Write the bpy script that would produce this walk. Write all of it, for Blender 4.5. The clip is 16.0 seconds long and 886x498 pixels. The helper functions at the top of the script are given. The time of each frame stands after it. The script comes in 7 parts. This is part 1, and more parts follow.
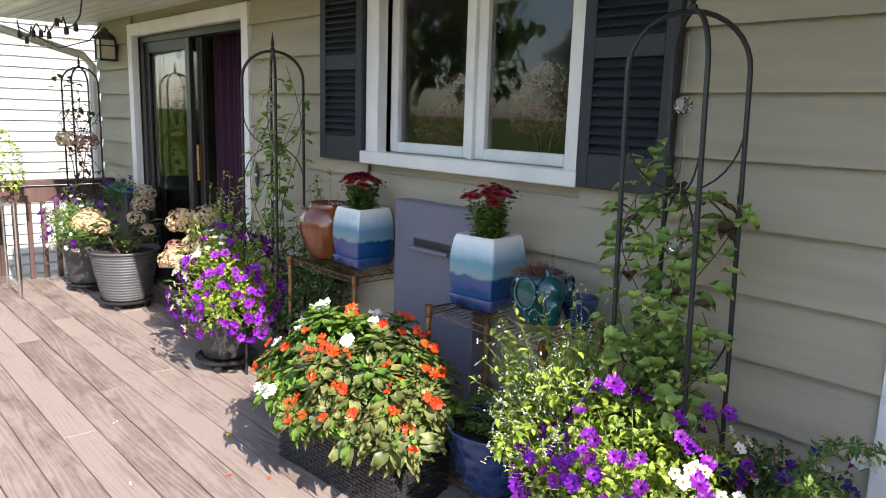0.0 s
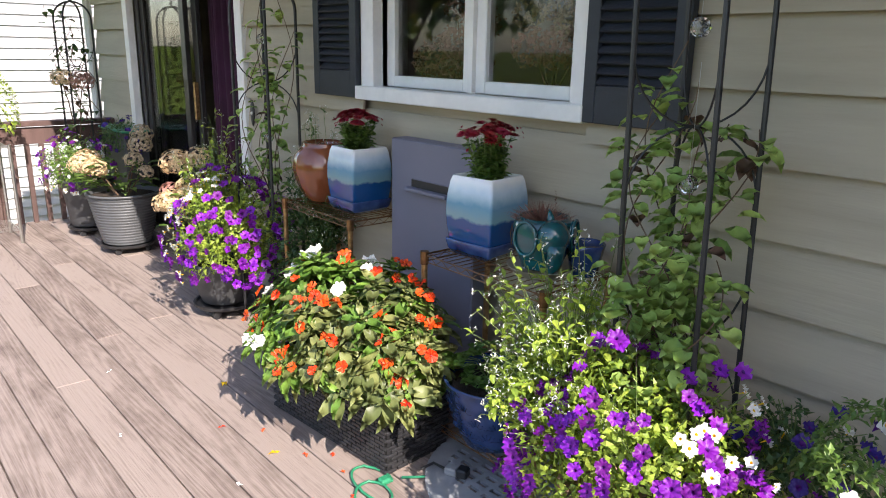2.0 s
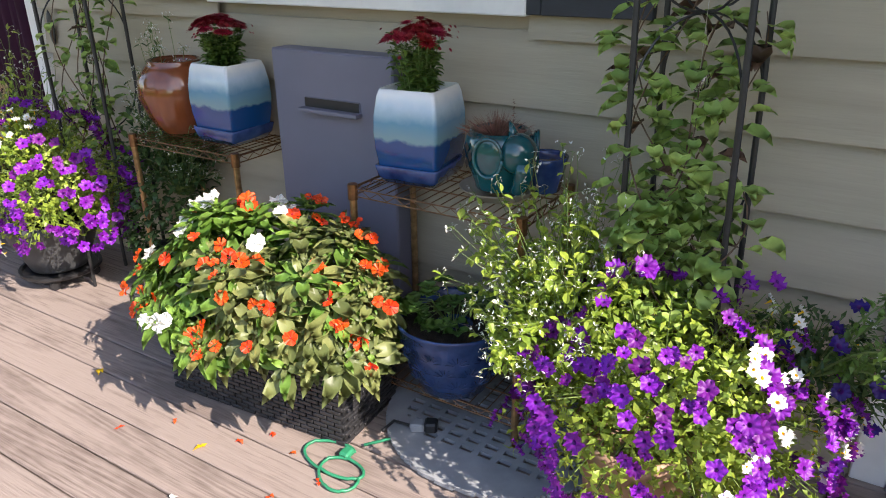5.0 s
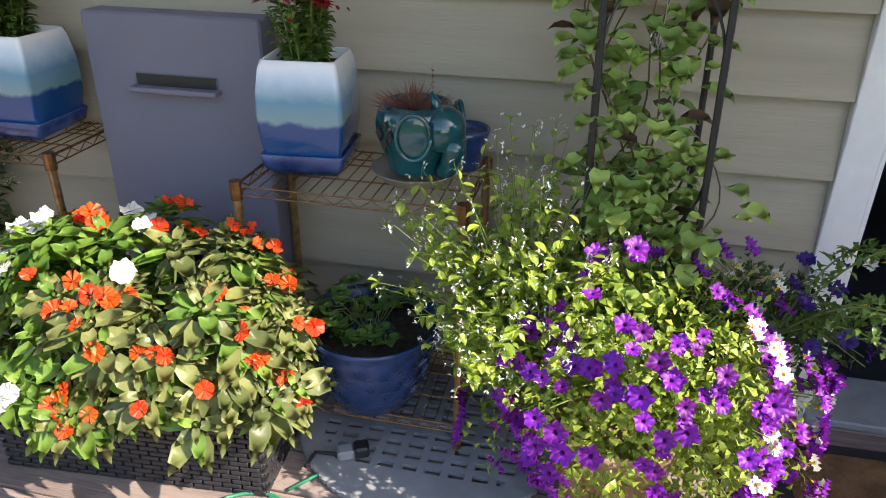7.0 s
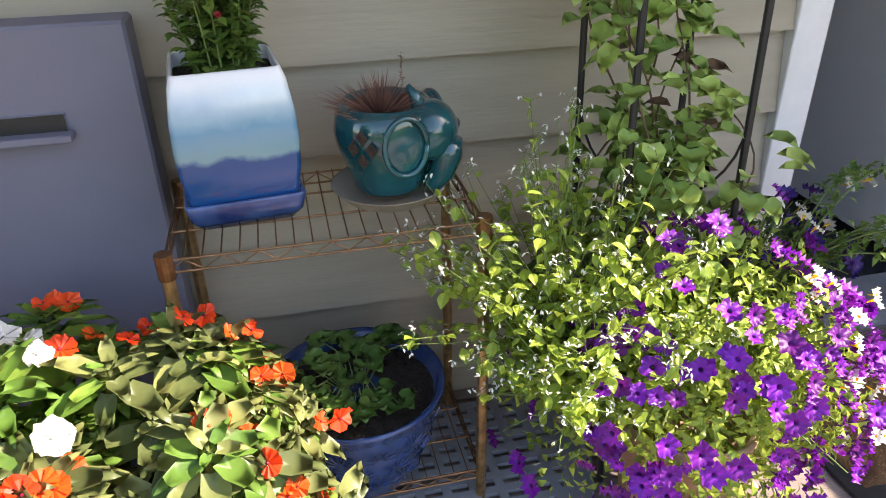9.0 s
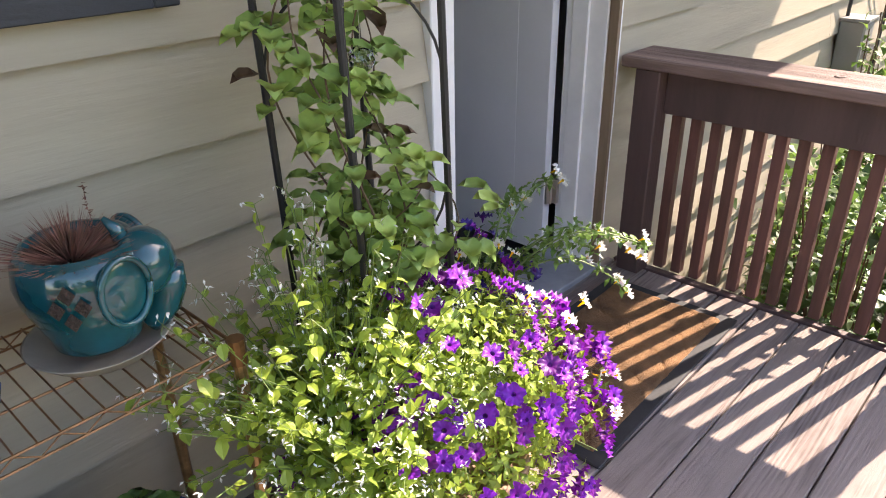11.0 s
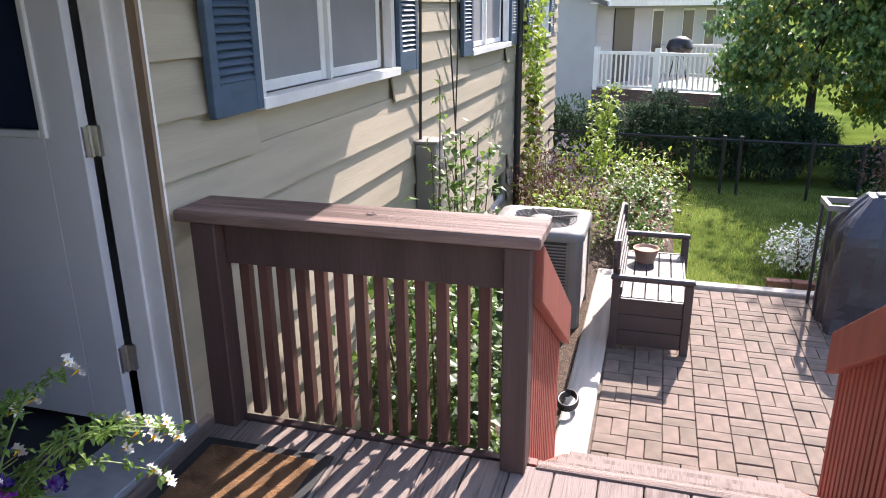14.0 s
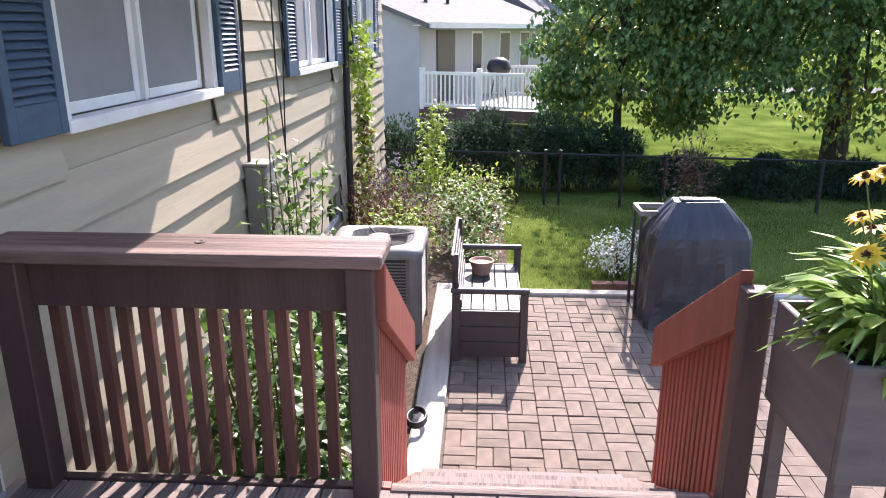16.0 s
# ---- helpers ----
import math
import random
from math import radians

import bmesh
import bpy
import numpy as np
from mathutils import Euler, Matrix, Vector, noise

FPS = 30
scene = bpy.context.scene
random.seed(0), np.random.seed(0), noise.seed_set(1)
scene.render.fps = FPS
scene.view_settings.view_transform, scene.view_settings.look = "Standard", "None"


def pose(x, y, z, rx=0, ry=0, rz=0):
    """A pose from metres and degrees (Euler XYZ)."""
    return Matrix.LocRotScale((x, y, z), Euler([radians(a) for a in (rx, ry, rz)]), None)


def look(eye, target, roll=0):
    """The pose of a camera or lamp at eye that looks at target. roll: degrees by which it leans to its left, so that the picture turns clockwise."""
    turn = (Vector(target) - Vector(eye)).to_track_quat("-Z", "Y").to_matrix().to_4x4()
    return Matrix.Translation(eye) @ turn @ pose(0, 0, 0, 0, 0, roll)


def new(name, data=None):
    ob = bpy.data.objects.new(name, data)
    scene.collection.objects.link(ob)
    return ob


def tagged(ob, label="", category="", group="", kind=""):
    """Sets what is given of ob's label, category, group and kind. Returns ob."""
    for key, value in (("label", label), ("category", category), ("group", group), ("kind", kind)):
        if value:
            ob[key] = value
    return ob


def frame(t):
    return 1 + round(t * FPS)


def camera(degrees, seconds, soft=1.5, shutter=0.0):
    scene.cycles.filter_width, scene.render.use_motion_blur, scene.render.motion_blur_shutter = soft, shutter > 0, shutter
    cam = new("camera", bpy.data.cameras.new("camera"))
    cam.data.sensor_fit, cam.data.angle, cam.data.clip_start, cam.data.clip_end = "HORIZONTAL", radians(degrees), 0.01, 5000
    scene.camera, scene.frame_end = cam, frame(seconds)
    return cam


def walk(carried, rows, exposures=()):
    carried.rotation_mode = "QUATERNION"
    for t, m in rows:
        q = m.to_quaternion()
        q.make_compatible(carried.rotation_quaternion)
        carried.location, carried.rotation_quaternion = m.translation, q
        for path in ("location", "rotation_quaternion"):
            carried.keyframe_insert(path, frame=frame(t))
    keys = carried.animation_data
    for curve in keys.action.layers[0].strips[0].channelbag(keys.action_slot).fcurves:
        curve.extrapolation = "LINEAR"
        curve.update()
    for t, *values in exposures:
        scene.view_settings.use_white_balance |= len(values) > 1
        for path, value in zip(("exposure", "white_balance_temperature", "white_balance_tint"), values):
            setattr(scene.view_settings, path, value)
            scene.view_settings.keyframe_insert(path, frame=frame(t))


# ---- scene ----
cam = camera(63.2, 16.0, 1.0)
PATH = [
    (0, (0.092, -2.159, 1.442), (-1.358, -0.83, 1.077), 1.8),
    (0.5, (0.07, -2.141, 1.432), (-1.379, -0.831, 1.006), 1.9),
    (1, (0.045, -2.096, 1.439), (-1.409, -0.812, 0.953), 1.1),
    (1.5, (0.029, -2.028, 1.437), (-1.425, -0.755, 0.921), 1.1),
    (2, (0.014, -1.98, 1.427), (-1.439, -0.713, 0.893), 1.1),
    (2.5, (-0.017, -1.964, 1.425), (-1.458, -0.694, 0.869), 1.2),
    (3, (-0.108, -1.97, 1.422), (-1.507, -0.667, 0.834), 0.9),
    (3.5, (-0.248, -2.01, 1.429), (-1.571, -0.647, 0.802), 0.4),
    (4, (-0.344, -2.032, 1.411), (-1.57, -0.602, 0.738), 0.3),
    (4.5, (-0.449, -2.031, 1.39), (-1.561, -0.536, 0.664), 0.1),
    (5, (-0.564, -2.007, 1.402), (-1.543, -0.451, 0.614), -0.6),
    (5.2, (-0.591, -2.015, 1.394), (-1.511, -0.429, 0.595), -0.8),
    (7.3, (-1.111, -1.83, 1.371), (-1.438, -0.076, 0.467), 0.6),
    (7.5, (-1.143, -1.787, 1.345), (-1.446, -0.026, 0.447), 0.1),
    (8, (-1.332, -1.686, 1.332), (-1.473, 0.072, 0.39), -0.1),
    (8.2, (-1.405, -1.66, 1.325), (-1.45, 0.098, 0.374), 0.1),
    (10.3, (-1.859, -1.333, 1.364), (-0.813, 0.063, 0.386), -2.1),
    (10.5, (-1.856, -1.315, 1.375), (-0.723, 0.027, 0.418), -1.6),
    (11, (-1.812, -1.332, 1.391), (-0.508, -0.114, 0.487), -1.1),
    (11.5, (-1.717, -1.396, 1.403), (-0.274, -0.306, 0.548), -0.9),
    (12, (-1.605, -1.483, 1.463), (-0.079, -0.496, 0.628), -1.3),
    (12.5, (-1.556, -1.541, 1.475), (0.068, -0.664, 0.704), -1.4),
    (13, (-1.526, -1.583, 1.475), (0.18, -0.818, 0.764), -1.4),
    (13.5, (-1.521, -1.608, 1.487), (0.25, -0.959, 0.822), -1.1),
    (14, (-1.513, -1.615, 1.49), (0.306, -1.075, 0.856), -0.6),
    (14.5, (-1.504, -1.623, 1.491), (0.351, -1.188, 0.884), -0.2),
    (15, (-1.493, -1.628, 1.492), (0.391, -1.304, 0.903), 0.1),
    (15.5, (-1.492, -1.62, 1.486), (0.41, -1.41, 0.904), -0.0),
    (16, (-1.474, -1.602, 1.478), (0.436, -1.5, 0.894), -0.0),
]
walk(cam, [(t, look(eye, target, roll)) for t, eye, target, roll in PATH],
     [(0, 1.5, 6750, 15), (5, 1.45, 6900, 15), (8, 1.75, 7300, 16), (10.5, 2.2, 7500, 21), (12, 1.85, 6900, 20), (14, 1.66, 6500, 21), (16, 1.70, 6350, 23)])

# ---- light ----
SUN_WAY = Vector((1.0, -0.22, 0.80)).normalized()
world = bpy.data.worlds.new("sky_world")
scene.world = world
world.use_nodes = True
wn = world.node_tree.nodes
sky = wn.new("ShaderNodeTexSky")
sky.sky_type = "NISHITA"
sky.sun_disc = False
sky.sun_elevation = math.asin(SUN_WAY.z)
sky.sun_rotation = math.atan2(SUN_WAY.x, SUN_WAY.y)
world.node_tree.links.new(sky.outputs[0], wn["Background"].inputs[0])
wn["Background"].inputs[1].default_value = 0.15
sun = new("sun", bpy.data.lights.new("sun", "SUN"))
sun.data.energy, sun.data.angle, sun.data.color = 3.9, radians(0.53), (1.0, 0.94, 0.85)
sun.matrix_basis = look(SUN_WAY * 40, (0, 0, 0))


# ---- materials ----
def surf(name, color, rough=0.6, vary=0.25, scale=8.0, bump=0.15, fine=60.0, metal=0.0, stretch=(1, 1, 1), rand=0.0, island=0.0,
         second=None, second_amount=0.5, coat=0.0, spec=0.5, through_light=0.0, bump_dist=0.004):
    """Noise at two scales over a base colour; rand and island vary piece from piece."""
    m = bpy.data.materials.new(name)
    m.use_nodes = True
    nt = m.node_tree
    n, l = nt.nodes, nt.links
    b = n["Principled BSDF"]
    co = n.new("ShaderNodeTexCoord")
    mp = n.new("ShaderNodeMapping")
    mp.inputs["Scale"].default_value = stretch
    l.new(co.outputs["Object"], mp.inputs[0])
    big, small = n.new("ShaderNodeTexNoise"), n.new("ShaderNodeTexNoise")
    big.inputs["Scale"].default_value, small.inputs["Scale"].default_value = scale, fine
    big.inputs["Detail"].default_value = 4
    small.inputs["Detail"].default_value = 5
    l.new(mp.outputs[0], big.inputs["Vector"])
    l.new(mp.outputs[0], small.inputs["Vector"])
    mix = n.new("ShaderNodeMix")
    mix.data_type = "RGBA"
    dark = [c * (1 - vary) for c in color]
    light = [min(1.0, c * (1 + vary)) for c in color] if second is None else list(second)
    mix.inputs[6].default_value = (*dark, 1)
    mix.inputs[7].default_value = (*light, 1)
    ramp = n.new("ShaderNodeMapRange")
    ramp.inputs[1].default_value, ramp.inputs[2].default_value = 0.5 - 0.4 * second_amount, 0.5 + 0.4 * second_amount
    l.new(big.outputs["Fac"], ramp.inputs[0])
    l.new(ramp.outputs[0], mix.inputs[0])
    out = mix.outputs[2]
    hsv = n.new("ShaderNodeHueSaturation")
    l.new(out, hsv.inputs["Color"])
    val = n.new("ShaderNodeMath")
    val.operation = "MULTIPLY_ADD"
    l.new(small.outputs["Fac"], val.inputs[0])
    val.inputs[1].default_value, val.inputs[2].default_value = vary * 0.9, 1 - vary * 0.45
    last = val
    for amount, node, sock in ((rand, "ShaderNodeObjectInfo", "Random"), (island, "ShaderNodeNewGeometry", "Random Per Island")):
        if amount:
            src = n.new(node)
            ma = n.new("ShaderNodeMath")
            ma.operation = "MULTIPLY_ADD"
            l.new(src.outputs[sock], ma.inputs[0])
            ma.inputs[1].default_value, ma.inputs[2].default_value = amount, 1 - amount / 2
            mu = n.new("ShaderNodeMath")
            mu.operation = "MULTIPLY"
            l.new(last.outputs[0], mu.inputs[0])
            l.new(ma.outputs[0], mu.inputs[1])
            last = mu
            hu = n.new("ShaderNodeMath")
            hu.operation = "MULTIPLY_ADD"
            l.new(src.outputs[sock], hu.inputs[0])
            hu.inputs[1].default_value, hu.inputs[2].default_value = -0.05 * amount, 0.5 + 0.025 * amount
            l.new(hu.outputs[0], hsv.inputs["Hue"])
    l.new(last.outputs[0], hsv.inputs["Value"])
    l.new(hsv.outputs[0], b.inputs["Base Color"])
    b.inputs["Roughness"].default_value = rough
    b.inputs["Metallic"].default_value = metal
    b.inputs["Specular IOR Level"].default_value = spec
    b.inputs["Coat Weight"].default_value = coat
    b.inputs["Coat Roughness"].default_value = 0.05
    if bump:
        bp = n.new("ShaderNodeBump")
        bp.inputs["Strength"].default_value, bp.inputs["Distance"].default_value = bump, bump_dist
        l.new(small.outputs["Fac"], bp.inputs["Height"])
        l.new(bp.outputs[0], b.inputs["Normal"])
    if through_light:
        tr = n.new("ShaderNodeBsdfTranslucent")
        l.new(hsv.outputs[0], tr.inputs["Color"])
        ms = n.new("ShaderNodeMixShader")
        ms.inputs[0].default_value = through_light
        l.new(b.outputs[0], ms.inputs[1])
        l.new(tr.outputs[0], ms.inputs[2])
        l.new(ms.outputs[0], n["Material Output"].inputs["Surface"])
    return m


def glass(name, tint=(1, 1, 1), rough=0.0, clear=0.75):
    m = bpy.data.materials.new(name)
    m.use_nodes = True
    n, l = m.node_tree.nodes, m.node_tree.links
    b = n["Principled BSDF"]
    n.remove(b)
    tr, gl, mx, fr = n.new("ShaderNodeBsdfTransparent"), n.new("ShaderNodeBsdfGlossy"), n.new("ShaderNodeMixShader"), n.new("ShaderNodeLayerWeight")
    tr.inputs[0].default_value = (*[c * clear for c in tint], 1)
    gl.inputs["Roughness"].default_value = rough
    fifth, sheen = n.new("ShaderNodeMath"), n.new("ShaderNodeMath")
    fifth.operation, sheen.operation = "POWER", "MULTIPLY_ADD"
    fifth.inputs[1].default_value = 5.0
    sheen.inputs[1].default_value, sheen.inputs[2].default_value = 0.96, 0.035
    fr.inputs[0].default_value = 0.5
    l.new(fr.outputs["Facing"], fifth.inputs[0])
    l.new(fifth.outputs[0], sheen.inputs[0])
    l.new(sheen.outputs[0], mx.inputs[0])
    l.new(tr.outputs[0], mx.inputs[1])
    l.new(gl.outputs[0], mx.inputs[2])
    l.new(mx.outputs[0], n["Material Output"].inputs["Surface"])
    return m


M_SIDING = surf("siding_paint", (0.385, 0.335, 0.248), 0.62, 0.10, 3.0, 0.35, 30.0, stretch=(0.35, 1, 4), rand=0.10)
M_TRIM = surf("white_trim_paint", (0.78, 0.77, 0.75), 0.45, 0.07, 5.0, 0.1, 40.0)


def plank_wood(name, dark, pale, rings=34.0):
    """Weathered stained wood: contour grain along x, worn patches, fine fibre, each board its own."""
    m = bpy.data.materials.new(name)
    m.use_nodes = True
    n, l = m.node_tree.nodes, m.node_tree.links
    b = n["Principled BSDF"]
    co, info, comb, add = n.new("ShaderNodeTexCoord"), n.new("ShaderNodeObjectInfo"), n.new("ShaderNodeCombineXYZ"), n.new("ShaderNodeVectorMath")

    def calc(op, a, c, d=0.0):
        q = n.new("ShaderNodeMath")
        q.operation = op
        for k, v in enumerate((a, c, d)):
            if isinstance(v, (int, float)):
                q.inputs[k].default_value = v
            else:
                l.new(v, q.inputs[k])
        return q.outputs[0]

    shift = calc("MULTIPLY", info.outputs["Random"], 37.0)
    l.new(shift, comb.inputs[0])
    l.new(shift, comb.inputs[2])
    l.new(co.outputs["Object"], add.inputs[0])
    l.new(comb.outputs[0], add.inputs[1])

    def cloud(scale, stretch, detail):
        mp, q = n.new("ShaderNodeMapping"), n.new("ShaderNodeTexNoise")
        mp.inputs["Scale"].default_value = stretch
        q.inputs["Scale"].default_value, q.inputs["Detail"].default_value = scale, detail
        l.new(add.outputs[0], mp.inputs["Vector"])
        l.new(mp.outputs[0], q.inputs["Vector"])
        return q.outputs["Fac"]

    ring = calc("MULTIPLY_ADD", calc("SINE", calc("MULTIPLY", cloud(1.0, (0.5, 7.0, 7.0), 1.0), rings * 3.0), 0.0), 0.5, 0.5)
    fibre = cloud(60.0, (0.12, 4.0, 4.0), 3.0)
    worn = cloud(3.2, (0.8, 2.2, 2.2), 5.0)
    speck = cloud(26.0, (0.6, 1.6, 1.6), 4.0)
    fac = calc("ADD", calc("MULTIPLY", ring, 0.14), calc("MULTIPLY", fibre, 0.45))
    fac = calc("ADD", fac, calc("MULTIPLY", worn, 0.65))
    fac = calc("ADD", fac, calc("MULTIPLY", speck, 0.25))
    fac = calc("ADD", fac, calc("MULTIPLY", info.outputs["Random"], 0.34))
    ramp = n.new("ShaderNodeValToRGB")
    e = ramp.color_ramp.elements
    e[0].position, e[0].color = 0.55, (*dark, 1)
    e[1].position, e[1].color = 1.25 / 1.3, (*pale, 1)
    l.new(fac, ramp.inputs[0])
    l.new(ramp.outputs[0], b.inputs["Base Color"])
    b.inputs["Roughness"].default_value = 0.85
    b.inputs["Specular IOR Level"].default_value = 0.3
    bp = n.new("ShaderNodeBump")
    bp.inputs["Strength"].default_value, bp.inputs["Distance"].default_value = 0.6, 0.004
    l.new(calc("ADD", calc("MULTIPLY", ring, 0.35), fibre), bp.inputs["Height"])
    l.new(bp.outputs[0], b.inputs["Normal"])
    return m


M_DECK = plank_wood("weathered_deck_stain", (0.096, 0.068, 0.058), (0.275, 0.222, 0.197))
M_RAIL = surf("dark_red_brown_stain", (0.085, 0.050, 0.044), 0.62, 0.25, 3.0, 0.5, 30.0, stretch=(3, 3, 0.4), rand=0.15)
M_CAP = surf("worn_rail_cap_stain", (0.155, 0.092, 0.076), 0.65, 0.35, 4.0, 1.0, 40.0, stretch=(8, 0.35, 4), second=(0.30, 0.205, 0.17), second_amount=0.35)
M_BAL = surf("worn_red_baluster_stain", (0.135, 0.058, 0.044), 0.62, 0.4, 4.0, 0.4, 30.0, stretch=(3, 3, 0.5), rand=0.2)
M_REDRAIL = surf("red_stain", (0.30, 0.075, 0.05), 0.6, 0.2, 4.0, 0.4, 30.0, stretch=(3, 3, 0.5), rand=0.15)
# one shutter paint twice: shade put into the first colour, sunlight into the second
M_SHUTTER_SHADED = surf("shaded_shutter_paint", (0.020, 0.024, 0.034), 0.5, 0.15, 6.0, 0.35, 45.0, stretch=(1, 1, 3))
M_SHUTTER_SUNLIT = surf("sunlit_shutter_paint", (0.055, 0.095, 0.15), 0.5, 0.15, 6.0, 0.35, 45.0, stretch=(1, 1, 3))
M_GLASS = glass("window_glass", clear=0.8)
M_SCREEN = surf("grey_insect_screen", (0.23, 0.23, 0.24), 0.7, 0.08, 4.0, 0.1, 200.0)
M_BLACK = surf("black_metal", (0.018, 0.018, 0.02), 0.45, 0.2, 20.0, 0.1, 80.0)
M_DARKFRAME = surf("dark_bronze_frame", (0.03, 0.027, 0.027), 0.4, 0.1, 10.0, 0.05)
M_CURTAIN = surf("dark_plum_velvet", (0.034, 0.004, 0.022), 0.9, 0.25, 6.0, 0.1, 80.0)
M_ROOM = surf("dim_room_paint", (0.55, 0.56, 0.58), 0.8, 0.05, 2.0, 0.05)
M_ROOMFLOOR = surf("dark_navy_floor", (0.02, 0.022, 0.032), 0.6, 0.2, 8.0, 0.1)
M_DOOR = surf("grey_white_door_paint", (0.70, 0.70, 0.71), 0.45, 0.04, 3.0, 0.06, 60.0)
M_JAMBWOOD = surf("bare_brown_jamb", (0.20, 0.14, 0.09), 0.7, 0.3, 6.0, 0.4, 40.0, stretch=(3, 3, 0.4))
M_STEEL = surf("brushed_steel", (0.55, 0.54, 0.52), 0.35, 0.1, 20.0, 0.05, metal=1.0)
M_BOX = surf("slate_grey_powder_coat", (0.155, 0.155, 0.205), 0.5, 0.06, 4.0, 0.12, 250.0)
M_COPPER = surf("bronze_wire", (0.22, 0.11, 0.05), 0.42, 0.35, 40.0, 0.1, metal=0.8)
M_BRASS = surf("worn_bronze_post", (0.36, 0.22, 0.10), 0.4, 0.4, 30.0, 0.1, metal=0.75)
M_SOIL = surf("potting_soil", (0.035, 0.024, 0.018), 0.95, 0.5, 60.0, 1.0, 160.0, bump_dist=0.01)
M_BLUEPOT = surf("blue_glazed_pot", (0.022, 0.052, 0.16), 0.22, 0.25, 14.0, 0.5, 30.0, coat=0.4, bump_dist=0.01)
M_TEAL = surf("teal_glaze", (0.003, 0.070, 0.085), 0.1, 0.4, 9.0, 0.03, 20.0, coat=0.7)
M_BROWNPOT = surf("rust_brown_glaze", (0.17, 0.048, 0.018), 0.15, 0.35, 8.0, 0.05, 30.0, coat=0.6, stretch=(1, 1, 0.4))
M_DARKPOT = surf("charcoal_resin", (0.05, 0.052, 0.056), 0.5, 0.15, 12.0, 0.15, 80.0)
M_GREYPOT = surf("grey_ribbed_resin", (0.08, 0.084, 0.09), 0.45, 0.15, 8.0, 0.15, 60.0)
M_WICKER = surf("black_wicker_resin", (0.022, 0.022, 0.025), 0.45, 0.2, 20.0, 0.1, 80.0, rand=0.2)
M_TERRA = surf("pale_terracotta", (0.42, 0.26, 0.18), 0.8, 0.15, 10.0, 0.2, 60.0)
M_MATGREY = surf("grey_plastic_tray", (0.28, 0.29, 0.31), 0.55, 0.12, 14.0, 0.1, 80.0)
M_COIR = surf("brown_coir", (0.24, 0.125, 0.055), 0.95, 0.4, 12.0, 1.0, 220.0, bump_dist=0.012)
M_RUBBER = surf("black_rubber", (0.02, 0.021, 0.024), 0.6, 0.2, 20.0, 0.2, 90.0)
M_CORD = surf("green_cord", (0.02, 0.20, 0.10), 0.4, 0.1, 20.0, 0.0)
M_CLEAR = glass("clear_plastic", (0.9, 0.87, 0.8), 0.15, 0.75)
M_CRYSTAL = bpy.data.materials.new("crystal")
M_CRYSTAL.use_nodes = True
_p = M_CRYSTAL.node_tree.nodes["Principled BSDF"]
_p.inputs["Transmission Weight"].default_value, _p.inputs["Roughness"].default_value, _p.inputs["IOR"].default_value = 1.0, 0.0, 1.6
LEAF = dict(rough=0.42, vary=0.22, scale=14.0, bump=0.12, fine=90.0, through_light=0.40)
M_LEAF = surf("mid_green_leaf", (0.13, 0.23, 0.045), island=0.55, **LEAF)
M_LIME = surf("lime_green_leaf", (0.30, 0.41, 0.06), island=0.6, **LEAF)
M_IMP = surf("impatiens_leaf", (0.195, 0.23, 0.08), island=0.75, **LEAF)
M_IMP2 = surf("bright_impatiens_leaf", (0.165, 0.30, 0.052), island=0.55, **LEAF)
M_VINE = surf("clematis_leaf", (0.31, 0.46, 0.12), island=0.6, **LEAF)
M_DARKLEAF = surf("dark_green_leaf", (0.06, 0.12, 0.035), island=0.6, **LEAF)
M_STRAW = surf("strawberry_leaf", (0.12, 0.24, 0.05), island=0.5, **LEAF)
M_STEM = surf("green_stem", (0.13, 0.19, 0.05), 0.6, 0.2, 20.0, 0.0)
M_TWIG = surf("brown_twig", (0.12, 0.075, 0.045), 0.8, 0.3, 20.0, 0.3)
M_DRY = surf("dried_stem", (0.20, 0.09, 0.06), 0.9, 0.4, 40.0, 0.0, island=0.5)
PETAL = dict(rough=0.5, vary=0.15, scale=30.0, bump=0.05, fine=120.0, through_light=0.3)
M_PURPLE = surf("purple_petal", (0.21, 0.011, 0.36), rand=0.9, **PETAL)
M_THROAT = surf("dark_purple_throat", (0.09, 0.008, 0.18), **PETAL)
M_VIOLET = surf("deep_blue_violet_petal", (0.035, 0.012, 0.20), rand=0.4, **PETAL)
M_WHITE = surf("white_petal", (0.80, 0.80, 0.76), rand=0.1, **PETAL)
M_YELLOW = surf("yellow_petal", (0.80, 0.50, 0.010), rand=0.2, **PETAL)
M_ORANGE = surf("orange_red_petal", (0.84, 0.085, 0.010), rand=0.35, **PETAL)
M_RED = surf("crimson_petal", (0.32, 0.010, 0.028), rand=0.4, **PETAL)
M_PEACH = surf("peach_hydrangea", (0.72, 0.55, 0.33), island=0.5, rand=0.2, **PETAL)
M_PINK = surf("pink_hydrangea", (0.50, 0.25, 0.20), island=0.5, **PETAL)
M_DRIED = surf("dried_hydrangea", (0.52, 0.42, 0.28), island=0.6, **PETAL)
M_DRIEDROSE = surf("dried_rose_hydrangea", (0.36, 0.20, 0.15), island=0.6, **PETAL)
M_PAVER = surf("tan_concrete_paver", (0.19, 0.142, 0.11), 0.88, 0.2, 9.0, 0.6, 120.0, rand=0.30, bump_dist=0.004)
M_SAND = surf("joint_sand", (0.14, 0.11, 0.085), 0.95, 0.3, 30.0, 0.5, 150.0)
M_TIMBER = surf("grey_landscape_timber", (0.46, 0.41, 0.35), 0.85, 0.2, 4.0, 0.6, 40.0, stretch=(0.3, 4, 4))
